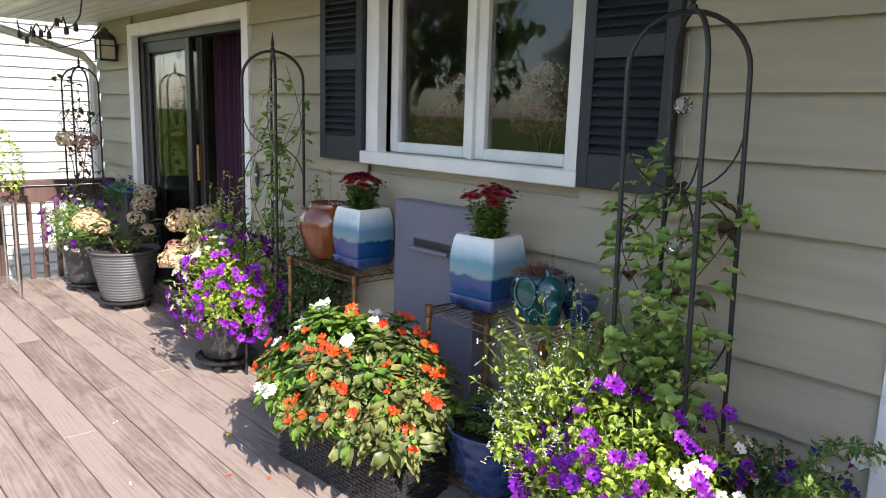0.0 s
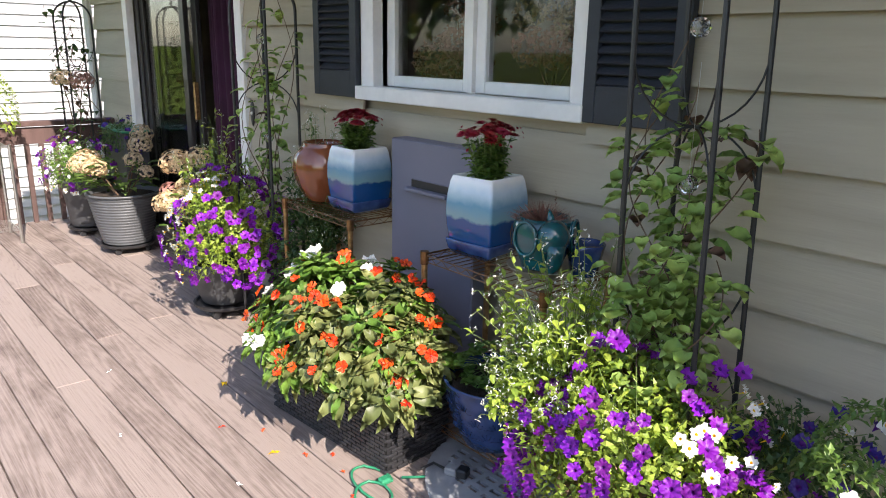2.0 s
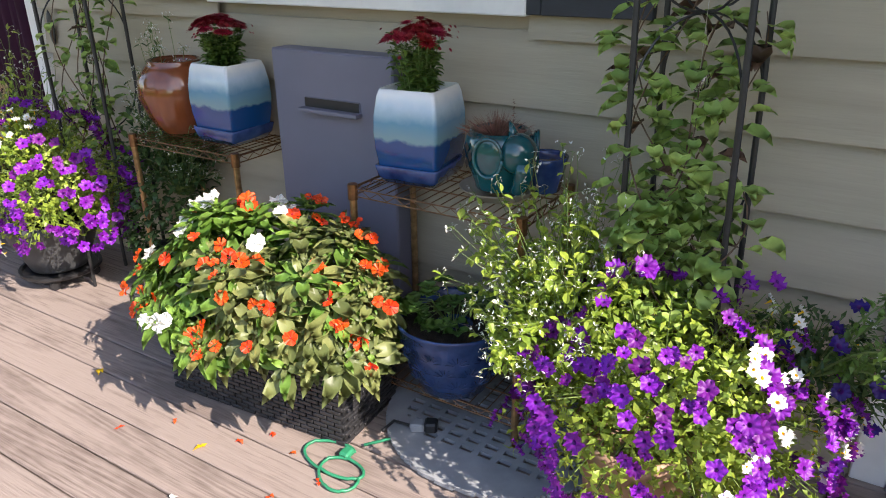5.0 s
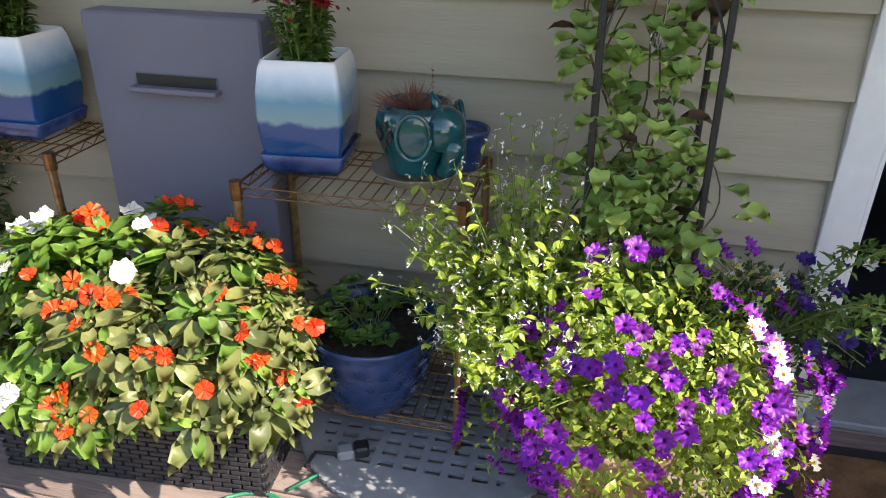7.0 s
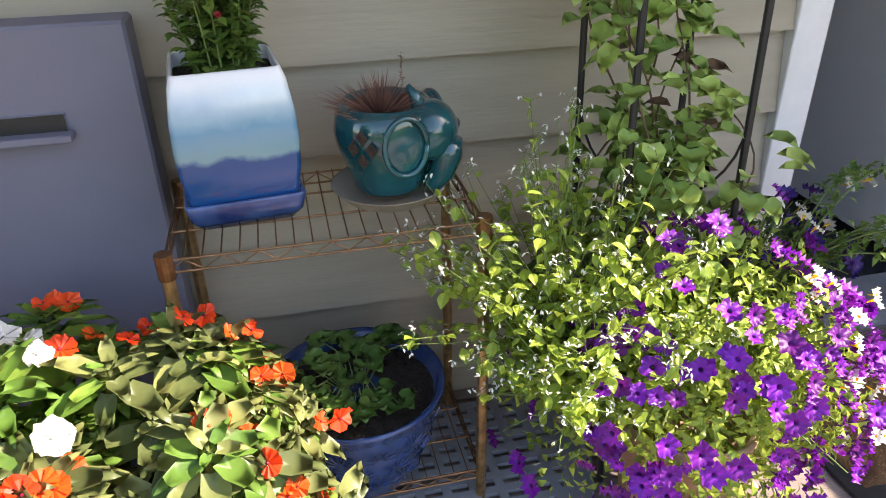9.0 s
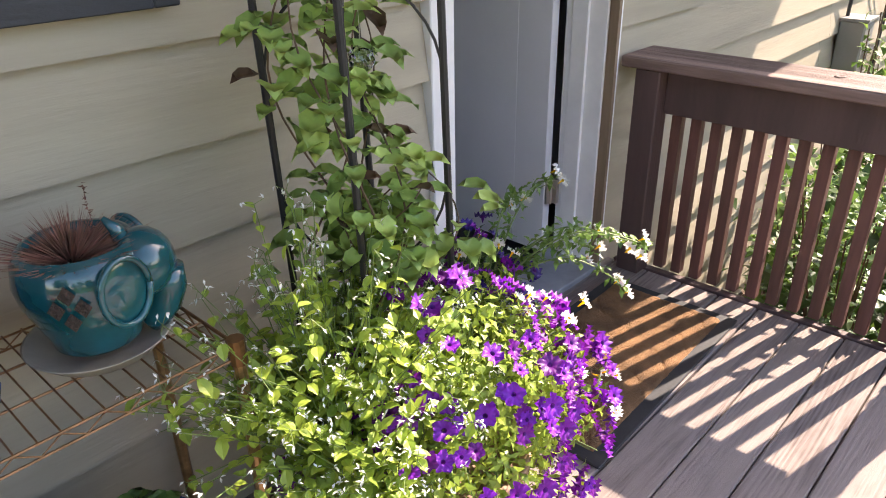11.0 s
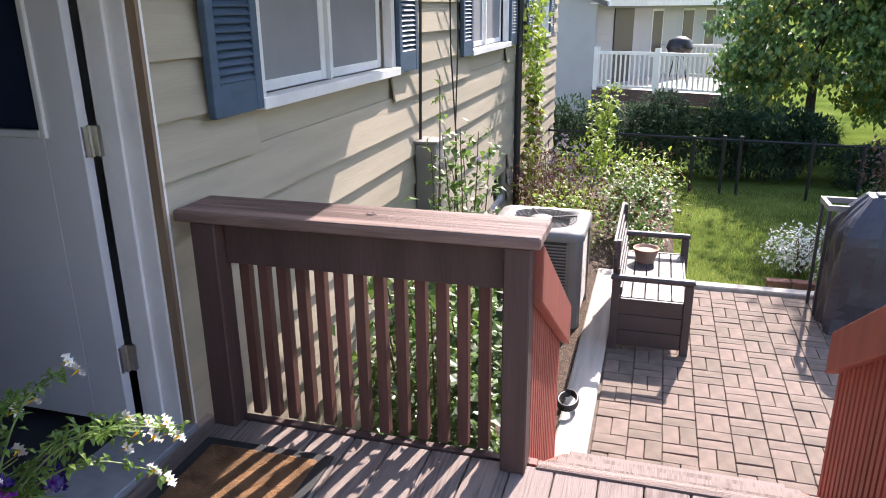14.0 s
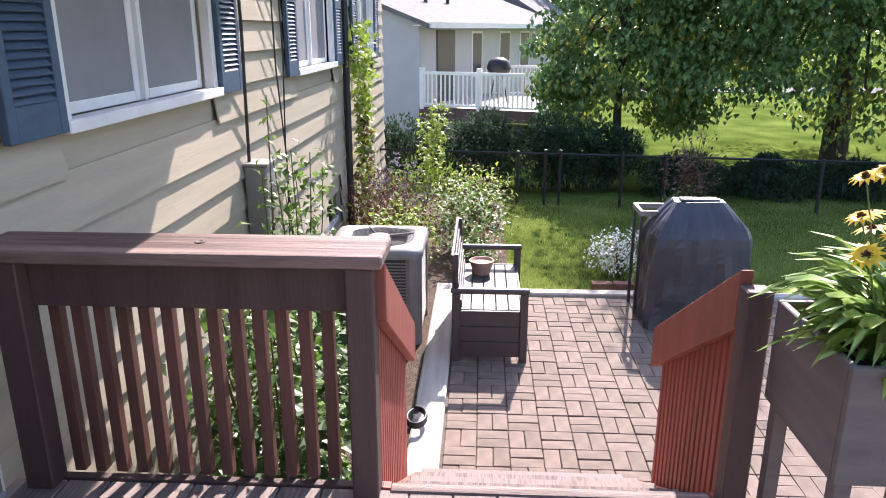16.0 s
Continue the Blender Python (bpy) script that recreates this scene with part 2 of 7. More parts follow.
M_GRASS_SOIL = surf("lawn", (0.085, 0.14, 0.025), 0.9, 0.4, 0.8, 0.8, 60.0, second=(0.15, 0.20, 0.045), bump_dist=0.02, spec=0.0)
M_GRASS = surf("grass_blade", (0.25, 0.29, 0.075), 0.6, 0.25, 2.0, 0.0, through_light=0.4, island=0.6)
M_MULCH = surf("garden_mulch", (0.10, 0.065, 0.042), 0.95, 0.45, 25.0, 1.0, 90.0, bump_dist=0.02)
M_BENCH = surf("brown_resin_bench", (0.07, 0.058, 0.055), 0.5, 0.12, 6.0, 0.2, 60.0)
M_ACBODY = surf("beige_grey_unit", (0.25, 0.24, 0.225), 0.5, 0.08, 6.0, 0.1)
M_ACDARK = surf("dark_coil", (0.05, 0.05, 0.05), 0.6, 0.2, 40.0, 0.2)
M_COVER = surf("grey_cover_cloth", (0.055, 0.055, 0.066), 0.42, 0.15, 5.0, 0.25, 60.0)
M_HOUSE = surf("white_vinyl_siding", (0.41, 0.41, 0.425), 0.5, 0.05, 2.0, 0.1)
M_SHINGLE = surf("grey_shingle", (0.13, 0.125, 0.12), 0.9, 0.25, 6.0, 0.5, 40.0)
M_BARK = surf("tree_bark", (0.06, 0.045, 0.035), 0.9, 0.4, 8.0, 1.0, 30.0, stretch=(3, 3, 0.6), bump_dist=0.03)
M_TREE = surf("maple_leaf", (0.115, 0.21, 0.062), island=0.8, **dict(LEAF, through_light=0.36))
M_TREEY = surf("yellowing_leaf", (0.36, 0.37, 0.065), island=0.6, **dict(LEAF, through_light=0.42))
M_YEW = surf("yew_needles", (0.035, 0.07, 0.034), 0.75, 0.25, 10.0, 0.0, island=0.7, through_light=0.3, spec=0.1)
M_BRICK = surf("red_brick", (0.30, 0.13, 0.09), 0.85, 0.25, 12.0, 0.4, 60.0, rand=0.25)
M_ROAD = surf("asphalt", (0.06, 0.06, 0.06), 0.9, 0.2, 3.0, 0.4)
M_SOFFIT = surf("soffit_paint", (0.66, 0.65, 0.61), 0.6, 0.05, 4.0, 0.05)
M_GREYWOOD = surf("grey_painted_wood", (0.16, 0.135, 0.125), 0.65, 0.2, 4.0, 0.3, 40.0, stretch=(0.5, 1, 3))
M_BULB = glass("bulb_glass", (1, 0.97, 0.9), 0.0, 0.85)
M_SEED = surf("rust_seed_head", (0.17, 0.075, 0.035), 0.9, 0.4, 40.0, 0.0, island=0.6)
M_LAVENDER = surf("lavender_bloom", (0.30, 0.24, 0.36), island=0.4, **PETAL)
M_BRONZELEAF = surf("bronze_leaf", (0.13, 0.075, 0.05), island=0.6, **LEAF)


# ---- building helpers ----
def mesh_of(bm, name, mats, smooth=False):
    me = bpy.data.meshes.new(name)
    bm.to_mesh(me)
    bm.free()
    for m in mats if isinstance(mats, (list, tuple)) else [mats]:
        me.materials.append(m)
    if smooth:
        me.polygons.foreach_set("use_smooth", [True] * len(me.polygons))
    return me


def part(name, bm, mats, parent, label="", smooth=False):
    ob = new(name, mesh_of(bm, name, mats, smooth))
    ob.parent = parent
    return tagged(ob, label)


def piece(name, me, parent, m=None):
    ob = new(name, me)
    ob.parent = parent
    if m is not None:
        ob.matrix_basis = m
    return ob


def thing(name, label, category, x=0, y=0, z=0, rz=0, group="", kind=""):
    ob = new(name)
    ob.empty_display_size = 0.1
    ob.matrix_basis = pose(x, y, z, 0, 0, rz)
    return tagged(ob, label, category, group, kind)


def structure(name, bm, mats, label="", category="", smooth=False):
    return tagged(new(name, mesh_of(bm, name, mats, smooth)), label, category, "", "structure")


def box(bm, x0, x1, y0, y1, z0, z1, mi=0, m=None, bevel=0.0):
    r = bmesh.ops.create_cube(bm, size=1)
    vs = r["verts"]
    bmesh.ops.scale(bm, vec=(x1 - x0, y1 - y0, z1 - z0), verts=vs)
    bmesh.ops.translate(bm, vec=((x0 + x1) / 2, (y0 + y1) / 2, (z0 + z1) / 2), verts=vs)
    fs = {f for v in vs for f in v.link_faces}
    if bevel:
        es = list({e for v in vs for e in v.link_edges})
        rb = bmesh.ops.bevel(bm, geom=es, offset=bevel, segments=1, affect="EDGES")
        vs = list({v for f in rb["faces"] for v in f.verts} | {v for v in vs if v.is_valid})
        fs = {f for v in vs for f in v.link_faces}
    for f in fs:
        f.material_index = mi
    if m is not None:
        bmesh.ops.transform(bm, matrix=m, verts=vs)
    return vs


def new_box(x0, x1, y0, y1, z0, z1, bevel=0.0):
    bm = bmesh.new()
    box(bm, x0, x1, y0, y1, z0, z1, bevel=bevel)
    return bm


def tube(bm, pts, r0, r1=None, seg=6, mi=0):
    """A tapered tube along points."""
    r1 = r0 if r1 is None else r1
    pts = [Vector(p) for p in pts]
    rings = []
    for i, p in enumerate(pts):
        d = (pts[min(i + 1, len(pts) - 1)] - pts[max(i - 1, 0)]).normalized()
        a = d.orthogonal().normalized()
        if i:
            a = (ref - d * ref.dot(d)).normalized()
        ref = a
        b = d.cross(a)
        r = r0 + (r1 - r0) * i / max(1, len(pts) - 1)
        rings.append([bm.verts.new(p + (a * math.cos(t) + b * math.sin(t)) * r) for t in [2 * math.pi * k / seg for k in range(seg)]])
    for u, v in zip(rings, rings[1:]):
        for k in range(seg):
            bm.faces.new((u[k], u[(k + 1) % seg], v[(k + 1) % seg], v[k])).material_index = mi
    bm.faces.new(rings[0][::-1]).material_index = mi
    bm.faces.new(rings[-1]).material_index = mi


def lathe(bm, profile, seg=32, mi=0, squash=None, cx=0, cy=0):
    """Turn a profile of (radius, height) round the z axis."""
    rings = []
    for r, z in profile:
        ring = []
        for k in range(seg):
            a = 2 * math.pi * k / seg
            q = r * (squash(a, z) if squash else 1)
            ring.append(bm.verts.new((cx + q * math.cos(a), cy + q * math.sin(a), z)))
        rings.append(ring)
    for u, v in zip(rings, rings[1:]):
        for k in range(seg):
            bm.faces.new((u[k], u[(k + 1) % seg], v[(k + 1) % seg], v[k])).material_index = mi
    bm.faces.new(rings[0][::-1]).material_index = mi
    bm.faces.new(rings[-1]).material_index = mi


class Leaves:
    """Collects many small leaves or petals into one mesh."""

    def __init__(self, seed=1):
        self.v, self.f, self.m, self.rng = [], [], [], random.Random(seed)

    def leaf(self, p, d, up, length, width, curl=0.15, mi=0, fine=False):
        p, d = Vector(p), Vector(d).normalized()
        s = d.cross(Vector(up))
        s = s.normalized() if s.length > 1e-4 else d.orthogonal().normalized()
        n = s.cross(d)
        i = len(self.v)
        if fine:
            for a, w, h in ((0, 0, 0), (0.22, 0.36, 0.03), (0.5, 0.5, 0.02), (0.78, 0.3, -0.06), (1, 0, -0.2)):
                c = p + d * length * a + n * length * h * curl * 5
                self.v.append(c)
                if w:
                    self.v.append(c + s * width * w + n * width * 0.14)
                    self.v.append(c - s * width * w + n * width * 0.14)
            b = [0, 1, 4, 7, 10]
            self.f += [(i, i + 1, i + 2), (i, i + 3, i + 1)]
            for q in (1, 4):
                self.f += [(i + q, i + q + 3, i + q + 4, i + q + 1)[::-1], (i + q, i + q + 2, i + q + 5, i + q + 3)[::-1]]
            self.f += [(i + 7, i + 8, i + 10)[::-1], (i + 7, i + 10, i + 9)[::-1]]
            self.m += [mi] * 8
        else:
            mid = p + d * length * 0.5
            self.v += [p, mid + n * length * curl * 0.4, p + d * length - n * length * curl, mid + s * width / 2 + n * width * 0.2, mid - s * width / 2 + n * width * 0.2]
            self.f += [(i, i + 3, i + 1), (i + 3, i + 2, i + 1), (i, i + 1, i + 4), (i + 1, i + 2, i + 4)]
            self.m += [mi] * 4

    def blade(self, p, d, length, width, mi=0):
        p, d = Vector(p), Vector(d).normalized()
        s = d.cross(Vector((self.rng.uniform(-1, 1), self.rng.uniform(-1, 1), 0.2))).normalized() * width / 2
        i = len(self.v)
        self.v += [p - s, p + s, p + d * length]
        self.f.append((i, i + 1, i + 2))
        self.m.append(mi)

    def way(self):
        while True:
            v = Vector([self.rng.uniform(-1, 1) for _ in range(3)])
            if 0.05 < v.length < 1:
                return v.normalized()

    def make(self, name, mats, parent, label="", smooth=False):
        me = bpy.data.meshes.new(name)
        me.from_pydata([tuple(v) for v in self.v], [], self.f)
        for m in mats if isinstance(mats, (list, tuple)) else [mats]:
            me.materials.append(m)
        me.polygons.foreach_set("material_index", self.m)
        if smooth:
            me.polygons.foreach_set("use_smooth", [True] * len(me.polygons))
        ob = new(name, me)
        ob.parent = parent
        return tagged(ob, label)


def aim(p, n, s=1.0, roll=0.0):
    """A pose whose z axis looks along n."""
    q = Vector(n).to_track_quat("Z", "Y").to_matrix().to_4x4()
    return Matrix.Translation(p) @ q @ Matrix.Rotation(roll, 4, "Z") @ Matrix.Diagonal((s, s, s, 1))


def petal_mesh(name, mats, petals=5, r=0.026, dish=0.35, lobe=0.16, throat=0.3, depth=0.018):
    """A trumpet flower: a lobed rim, a throat and a tube."""
    bm = bmesh.new()
    k = petals * 6
    rings = []
    for q, (rr, z) in enumerate(((0.04, -depth), (throat * 0.55, -depth * 0.35), (throat, 0.0), (0.7, 0.12 * dish * r / 0.026 * 0.026), (1.0, dish * r * 0.35))):
        ring = []
        for a in range(k):
            t = 2 * math.pi * a / k
            w = 1 - (lobe * (0.5 + 0.5 * math.cos(petals * t)) if q >= 3 else 0)
            zz = z + (0.26 * r * math.sin(petals * t * 2 + q) if q == 4 else 0)
            ring.append(bm.verts.new((rr * r * w * math.cos(t), rr * r * w * math.sin(t), zz)))
        rings.append(ring)
    for q, (u, v) in enumerate(zip(rings, rings[1:])):
        for a in range(k):
            bm.faces.new((u[a], u[(a + 1) % k], v[(a + 1) % k], v[a])).material_index = 1 if q < 2 else 0
    return mesh_of(bm, name, mats, True)


def bloom_mesh(name, mats, r=0.03, seed=3):
    """A flat five-petalled bloom with overlapping round petals."""
    bm = bmesh.new()
    rng = random.Random(seed)
    for k in range(5):
        a0 = 2 * math.pi * k / 5 + rng.uniform(-0.15, 0.15)
        mid = bm.verts.new((0, 0, 0.001 * k))
        arc = []
        for j in range(6):
            a = a0 + (j - 2.5) * 0.30
            rr = r * (0.86 + 0.16 * math.sin(math.pi * j / 5) - 0.15 * (j in (2, 3)))
            arc.append(bm.verts.new((rr * math.cos(a), rr * math.sin(a), 0.0015 * k + 0.12 * r + rng.uniform(-0.26, 0.26) * r)))
        for u, v in zip(arc, arc[1:]):
            bm.faces.new((mid, u, v)).material_index = 0
    r2 = bmesh.ops.create_icosphere(bm, subdivisions=1, radius=r * 0.12)
    for v in r2["verts"]:
        v.co.z += 0.006
        for f in v.link_faces:
            f.material_index = 1
    return mesh_of(bm, name, mats)


F_PURPLE = petal_mesh("petunia_flower", [M_PURPLE, M_THROAT], lobe=0.24, throat=0.2)
F_VIOLET = petal_mesh("violet_flower", [M_VIOLET, M_THROAT])
F_WHITE = petal_mesh("white_petunia_flower", [M_WHITE, M_YELLOW], r=0.0205, lobe=0.24, throat=0.2)
F_ORANGE = bloom_mesh("orange_flower", [M_ORANGE, M_RED], 0.031)
F_WHITEIMP = bloom_mesh("white_impatiens_flower", [M_WHITE, M_WHITE], 0.030, 5)


def flowers(parent, me, name, spots, rng, size=(0.8, 1.15)):
    for p, n in spots:
        piece(name, me, parent, aim(p, n, rng.uniform(*size), rng.uniform(0, 6.28)))


def mound_spots(c, r, count, rng, low=-0.4, keep=None, noise_amt=0.12):
    """Points on an uneven ellipsoid with their outward ways."""
    got = []
    while len(got) < count:
        v = Vector([rng.gauss(0, 1) for _ in range(3)]).normalized()
        if v.z < low:
            continue
        b = 1 + noise_amt * noise.noise(v * 2.3 + Vector(c)) * 2
        p = Vector((c[0] + v.x * r[0] * b, c[1] + v.y * r[1] * b, c[2] + v.z * r[2] * b))
        if keep and not keep(p, v):
            continue
        got.append((p, Vector((v.x / r[0], v.y / r[1], v.z / r[2])).normalized()))
    return got


# ---- the house wall, its openings and its roof ----
PITCH, LAP0 = 0.2005, 0.734
OPEN = [(-5.94, -4.09, 0.02, 1.98), (-2.71, -1.578, 1.26, 2.07), (-0.37, 0.48, 0.0, 2.05), (1.22, 2.745, 1.15, 2.10), (4.75, 6.26, 1.15, 2.10), (7.73, 9.12, 1.15, 2.10),
        (5.75, 6.5, -0.62, -0.28)]
TRIMMED = [(-6.03, -4.005, 0.0, 2.07), (-2.805, -1.508, 1.21, 2.15), (-0.46, 0.502, -0.03, 2.12), (1.16, 2.805, 1.11, 2.16), (4.69, 6.32, 1.11, 2.16), (7.67, 9.18, 1.11, 2.16),
           (5.72, 6.53, -0.65, -0.25)]
WALL_L, WALL_R, WALL_B, WALL_T = -6.85, 10.25, -1.45, 2.9


def cut(x0, x1, z0, z1, holes):
    spans = [(x0, x1)]
    for a, b, c, d in holes:
        if d <= z0 + 1e-4 or c >= z1 - 1e-4:
            continue
        spans = [s for u, v in spans for s in ((u, min(v, a)), (max(u, b), v)) if s[1] - s[0] > 0.01]
    return spans


bm = bmesh.new()
levels = sorted({WALL_B, WALL_T, *[o[2] for o in OPEN], *[o[3] for o in OPEN]})
for z0, z1 in zip(levels, levels[1:]):
    for u, v in cut(WALL_L, WALL_R, z0, z1, OPEN):
        box(bm, u, v, 0.012, 0.16, z0, z1)
wall_front = structure("wall_front", bm, M_SIDING, "taupe painted house wall with wide lap siding", "house wall")

bm = bmesh.new()
for a in (WALL_L, WALL_R - 0.15):
    box(bm, a, a + 0.15, 0.16, 7.0, WALL_B, WALL_T)
box(bm, WALL_L, WALL_R, 7.0, 7.15, WALL_B, WALL_T)
structure("wall_back", bm, M_SIDING, "plain taupe outer walls closing the house", "house wall")
bm = bmesh.new()
box(bm, WALL_L + 0.15, WALL_R - 0.15, 0.16, 7.0, -0.12, -0.02)
structure("floor_inside", bm, M_ROOMFLOOR, "dark navy floor inside the house", "floor")
bm = bmesh.new()
box(bm, WALL_L + 0.15, WALL_R - 0.15, 0.16, 7.0, 2.45, 2.55)
structure("ceiling_inside", bm, M_ROOM, "plain ceiling inside the house", "ceiling")
bm = bmesh.new()
box(bm, WALL_L + 0.15, WALL_R - 0.15, 3.2, 3.3, -0.02, 2.45)
box(bm, -3.45, -3.35, 0.16, 3.2, -0.02, 2.45)
box(bm, -0.75, -0.66, 0.16, 3.2, -0.02, 2.45)
box(bm, 1.05, 1.14, 0.16, 3.2, -0.02, 2.45)
structure("wall_inside", bm, M_ROOM, "dim plain partition walls inside the house", "inner wall")
# porch roof with soffit, fascia and gutter; the main roof above
bm = bmesh.new()
box(bm, WALL_L - 0.3, 3.75, -0.80, 0.16, 2.15, 2.18)
for k in range(8):
    y = -0.76 + k * 0.095
    box(bm, WALL_L - 0.3, 3.75, y, y + 0.085, 2.142, 2.15)
structure("ceiling_soffit", bm, M_SOFFIT, "pale slatted soffit under the eave", "soffit")
bm = bmesh.new()
box(bm, WALL_L - 0.3, 3.75, -0.825, -0.80, 2.11, 2.24)
box(bm, WALL_L - 0.3, 3.75, -0.90, -0.825, 2.15, 2.162)
box(bm, WALL_L - 0.3, 3.75, -0.91, -0.90, 2.15, 2.23)
structure("trim_fascia", bm, M_TRIM, "white fascia board with gutter along the eave", "gutter")
bm = bmesh.new()
for z, y0, y1 in ((2.24, -0.82, 0.2), (2.9, -0.15, 7.3)):
    vs = box(bm, WALL_L - 0.3, 3.75 if z < 2.5 else WALL_R + 0.1, y0, y1, z, z + 0.06)
structure("roof", bm, M_SHINGLE, "grey shingle roof of the house", "roof")

# window and door casings
bm = bmesh.new()
for (a, b, c, d), (A, B, C, D) in zip(OPEN[:6], TRIMMED[:6]):
    sill = c > 0.5
    box(bm, A, a, -0.042, 0.16, C if sill else 0.0, D, bevel=0.003)
    box(bm, b, B, -0.042, 0.16, C if sill else 0.0, D, bevel=0.003)
    box(bm, a, b, -0.042, 0.16, d, D, bevel=0.003)
    if sill:
        box(bm, A - 0.01, B + 0.01, -0.072, 0.16, C - 0.01, c, bevel=0.004)
structure("trim", bm, M_TRIM, "white painted casings round doors and windows", "trim")

# corner board and downspout at the wall's end
bm = bmesh.new()
tube(bm, [(-6.95, -0.86, 2.12), (-6.93, -0.80, 2.05), (-6.90, -0.12, 1.86), (-6.9, -0.05, 1.78), (-6.9, -0.05, 0.1)], 0.036, seg=8)
dsp = thing("downspout", "pale grey downspout running down the wall corner", "downspout")
part("pipe", bm, M_SOFFIT, dsp)


def window_unit(x0, x1, z0, z1, name, mull, screen, label):
    w = thing(name, label, "window", kind="structure")
    for k, (a, b) in enumerate(((x0, mull - 0.012), (mull + 0.012, x1))):
        bm = bmesh.new()
        f = 0.055
        yy = 0.035 if k == 0 else 0.03
        box(bm, a, a + f, yy, yy + 0.05, z0, z1, bevel=0.004)
        box(bm, b - f, b, yy, yy + 0.05, z0, z1, bevel=0.004)
        box(bm, a + f, b - f, yy, yy + 0.05, z0, z0 + f * 0.9, bevel=0.004)
        box(bm, a + f, b - f, yy, yy + 0.05, z1 - f, z1, bevel=0.004)
        sash = part("window_frame", bm, M_TRIM, w)
        g = part("pane", new_box(a + f, b - f, yy + 0.022, yy + 0.028, z0 + f * 0.9, z1 - f), M_GLASS, sash)
        g.visible_shadow = False
        if screen:
            part("screen", new_box(a + f, b - f, yy + 0.006, yy + 0.010, z0 + f * 0.9, z0 + (z1 - z0) * 0.80), M_SCREEN, sash, "grey insect screen before the glass")
            part("blind", new_box(a + f, b - f, yy + 0.06, yy + 0.07, z0 + (z1 - z0) * 0.55, z1 - f), M_TRIM, sash, "white roller blind")
    part("mullion", new_box(mull - 0.012, mull + 0.012, 0.012, 0.10, z0, z1), M_TRIM, w)
    return w


window_unit(-2.71, -1.578, 1.26, 2.07, "window_1", -2.13, False, "white two-sash window with dried flowers behind the glass")
window_unit(1.22, 2.745, 1.15, 2.10, "window_2", 1.985, True, "white two-sash window with grey screens")
window_unit(4.75, 6.26, 1.15, 2.10, "window_3", 5.5, True, "white two-sash window with grey screens")
window_unit(7.73, 9.12, 1.15, 2.10, "window_4", 8.42, True, "white two-sash window with grey screens")
bmw = thing("window_5", "small basement window with a pale frame", "window", kind="structure")
part("window_frame", new_box(5.75, 6.5, 0.03, 0.07, -0.62, -0.57), M_TRIM, bmw)
part("pane", new_box(5.75, 6.5, 0.045, 0.05, -0.57, -0.28), M_GLASS, bmw)


def shutter(x0, x1, z0, z1, mat, label, mids):
    s = thing("window_shutter", label, "shutter", (x0 + x1) / 2, -0.034, z0, group="window shutters")
    w, h, f = x1 - x0, z1 - z0, 0.05
    bm = bmesh.new()
    box(bm, -w / 2, -w / 2 + f, -0.034, -0.002, 0, h, bevel=0.003)
    box(bm, w / 2 - f, w / 2, -0.034, -0.002, 0, h, bevel=0.003)
    rails = [(0, 0.12)] + [(m - z0 - 0.035, m - z0 + 0.035) for m in mids] + [(h - 0.08, h)]
    for a, b in rails:
        box(bm, -w / 2 + f, w / 2 - f, -0.032, -0.002, a, b, bevel=0.002)
    box(bm, -w / 2 + f, w / 2 - f, -0.008, -0.002, 0.1, h - 0.07)
    part("shutter_frame", bm, mat, s)
    sl = mesh_of(new_box(-w / 2 + f, w / 2 - f, -0.003, 0.003, -0.017, 0.017), "slat", mat)
    for (a, b), (c, d) in zip(rails, rails[1:]):
        n = max(1, int((c - b) / 0.030))
        for k in range(n):
            piece("slat", sl, s, pose(0, -0.020, b + (k + 0.5) * (c - b) / n, -42))
    return s


# near shutters take the copy darkened for shade, far ones the sunlit copy
shutter(-3.175, -2.81, 1.205, 2.14, M_SHUTTER_SHADED, "louvred wooden window shutter, navy darkened for the eave's shade", (1.685,))
shutter(-1.503, -1.135, 1.205, 2.14, M_SHUTTER_SHADED, "louvred wooden window shutter, navy darkened for the eave's shade", (1.685,))
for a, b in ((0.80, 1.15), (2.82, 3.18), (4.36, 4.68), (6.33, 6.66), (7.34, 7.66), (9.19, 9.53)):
    shutter(a, b, 1.11, 2.15, M_SHUTTER_SUNLIT, "louvred shutter beside a side window, blue lightened for sunlight", (1.72,))

# sliding patio door: one fixed glazed panel, the other side standing open with a curtain
sd = thing("door_1", "dark-framed sliding glass patio door standing half open", "patio door", kind="structure")
bm = bmesh.new()
for a, b, c, d in ((-5.936, -5.863, 0.02, 1.98), (-4.172, -4.089, 0.02, 1.98), (-5.863, -4.172, 1.93, 1.98), (-5.863, -4.172, 0.02, 0.05)):
    box(bm, a, b, 0.02, 0.12, c, d, bevel=0.003)
part("door_frame", bm, M_DARKFRAME, sd)
for x0, x1, y in ((-5.863, -5.03, 0.035), (-5.759, -4.94, 0.085)):
    bm = bmesh.new()
    for a, b, c, d in ((x0, x0 + 0.07, 0.05, 1.93), (x1 - 0.075, x1, 0.05, 1.93), (x0 + 0.07, x1 - 0.075, 1.85, 1.93), (x0 + 0.07, x1 - 0.075, 0.05, 0.17)):
        box(bm, a, b, y, y + 0.035, c, d, bevel=0.003)
    pn = part("door_panel", bm, M_DARKFRAME, sd)
    part("pane", new_box(x0 + 0.07, x1 - 0.075, y + 0.014, y + 0.020, 0.17, 1.85), M_GLASS, pn)
part("door_handle", new_box(-4.99, -4.965, 0.05, 0.086, 0.92, 1.18, 0.006), M_BRASS, sd, "brown pull handle")
bm = bmesh.new()
cols = 60
lo, hi = [], []
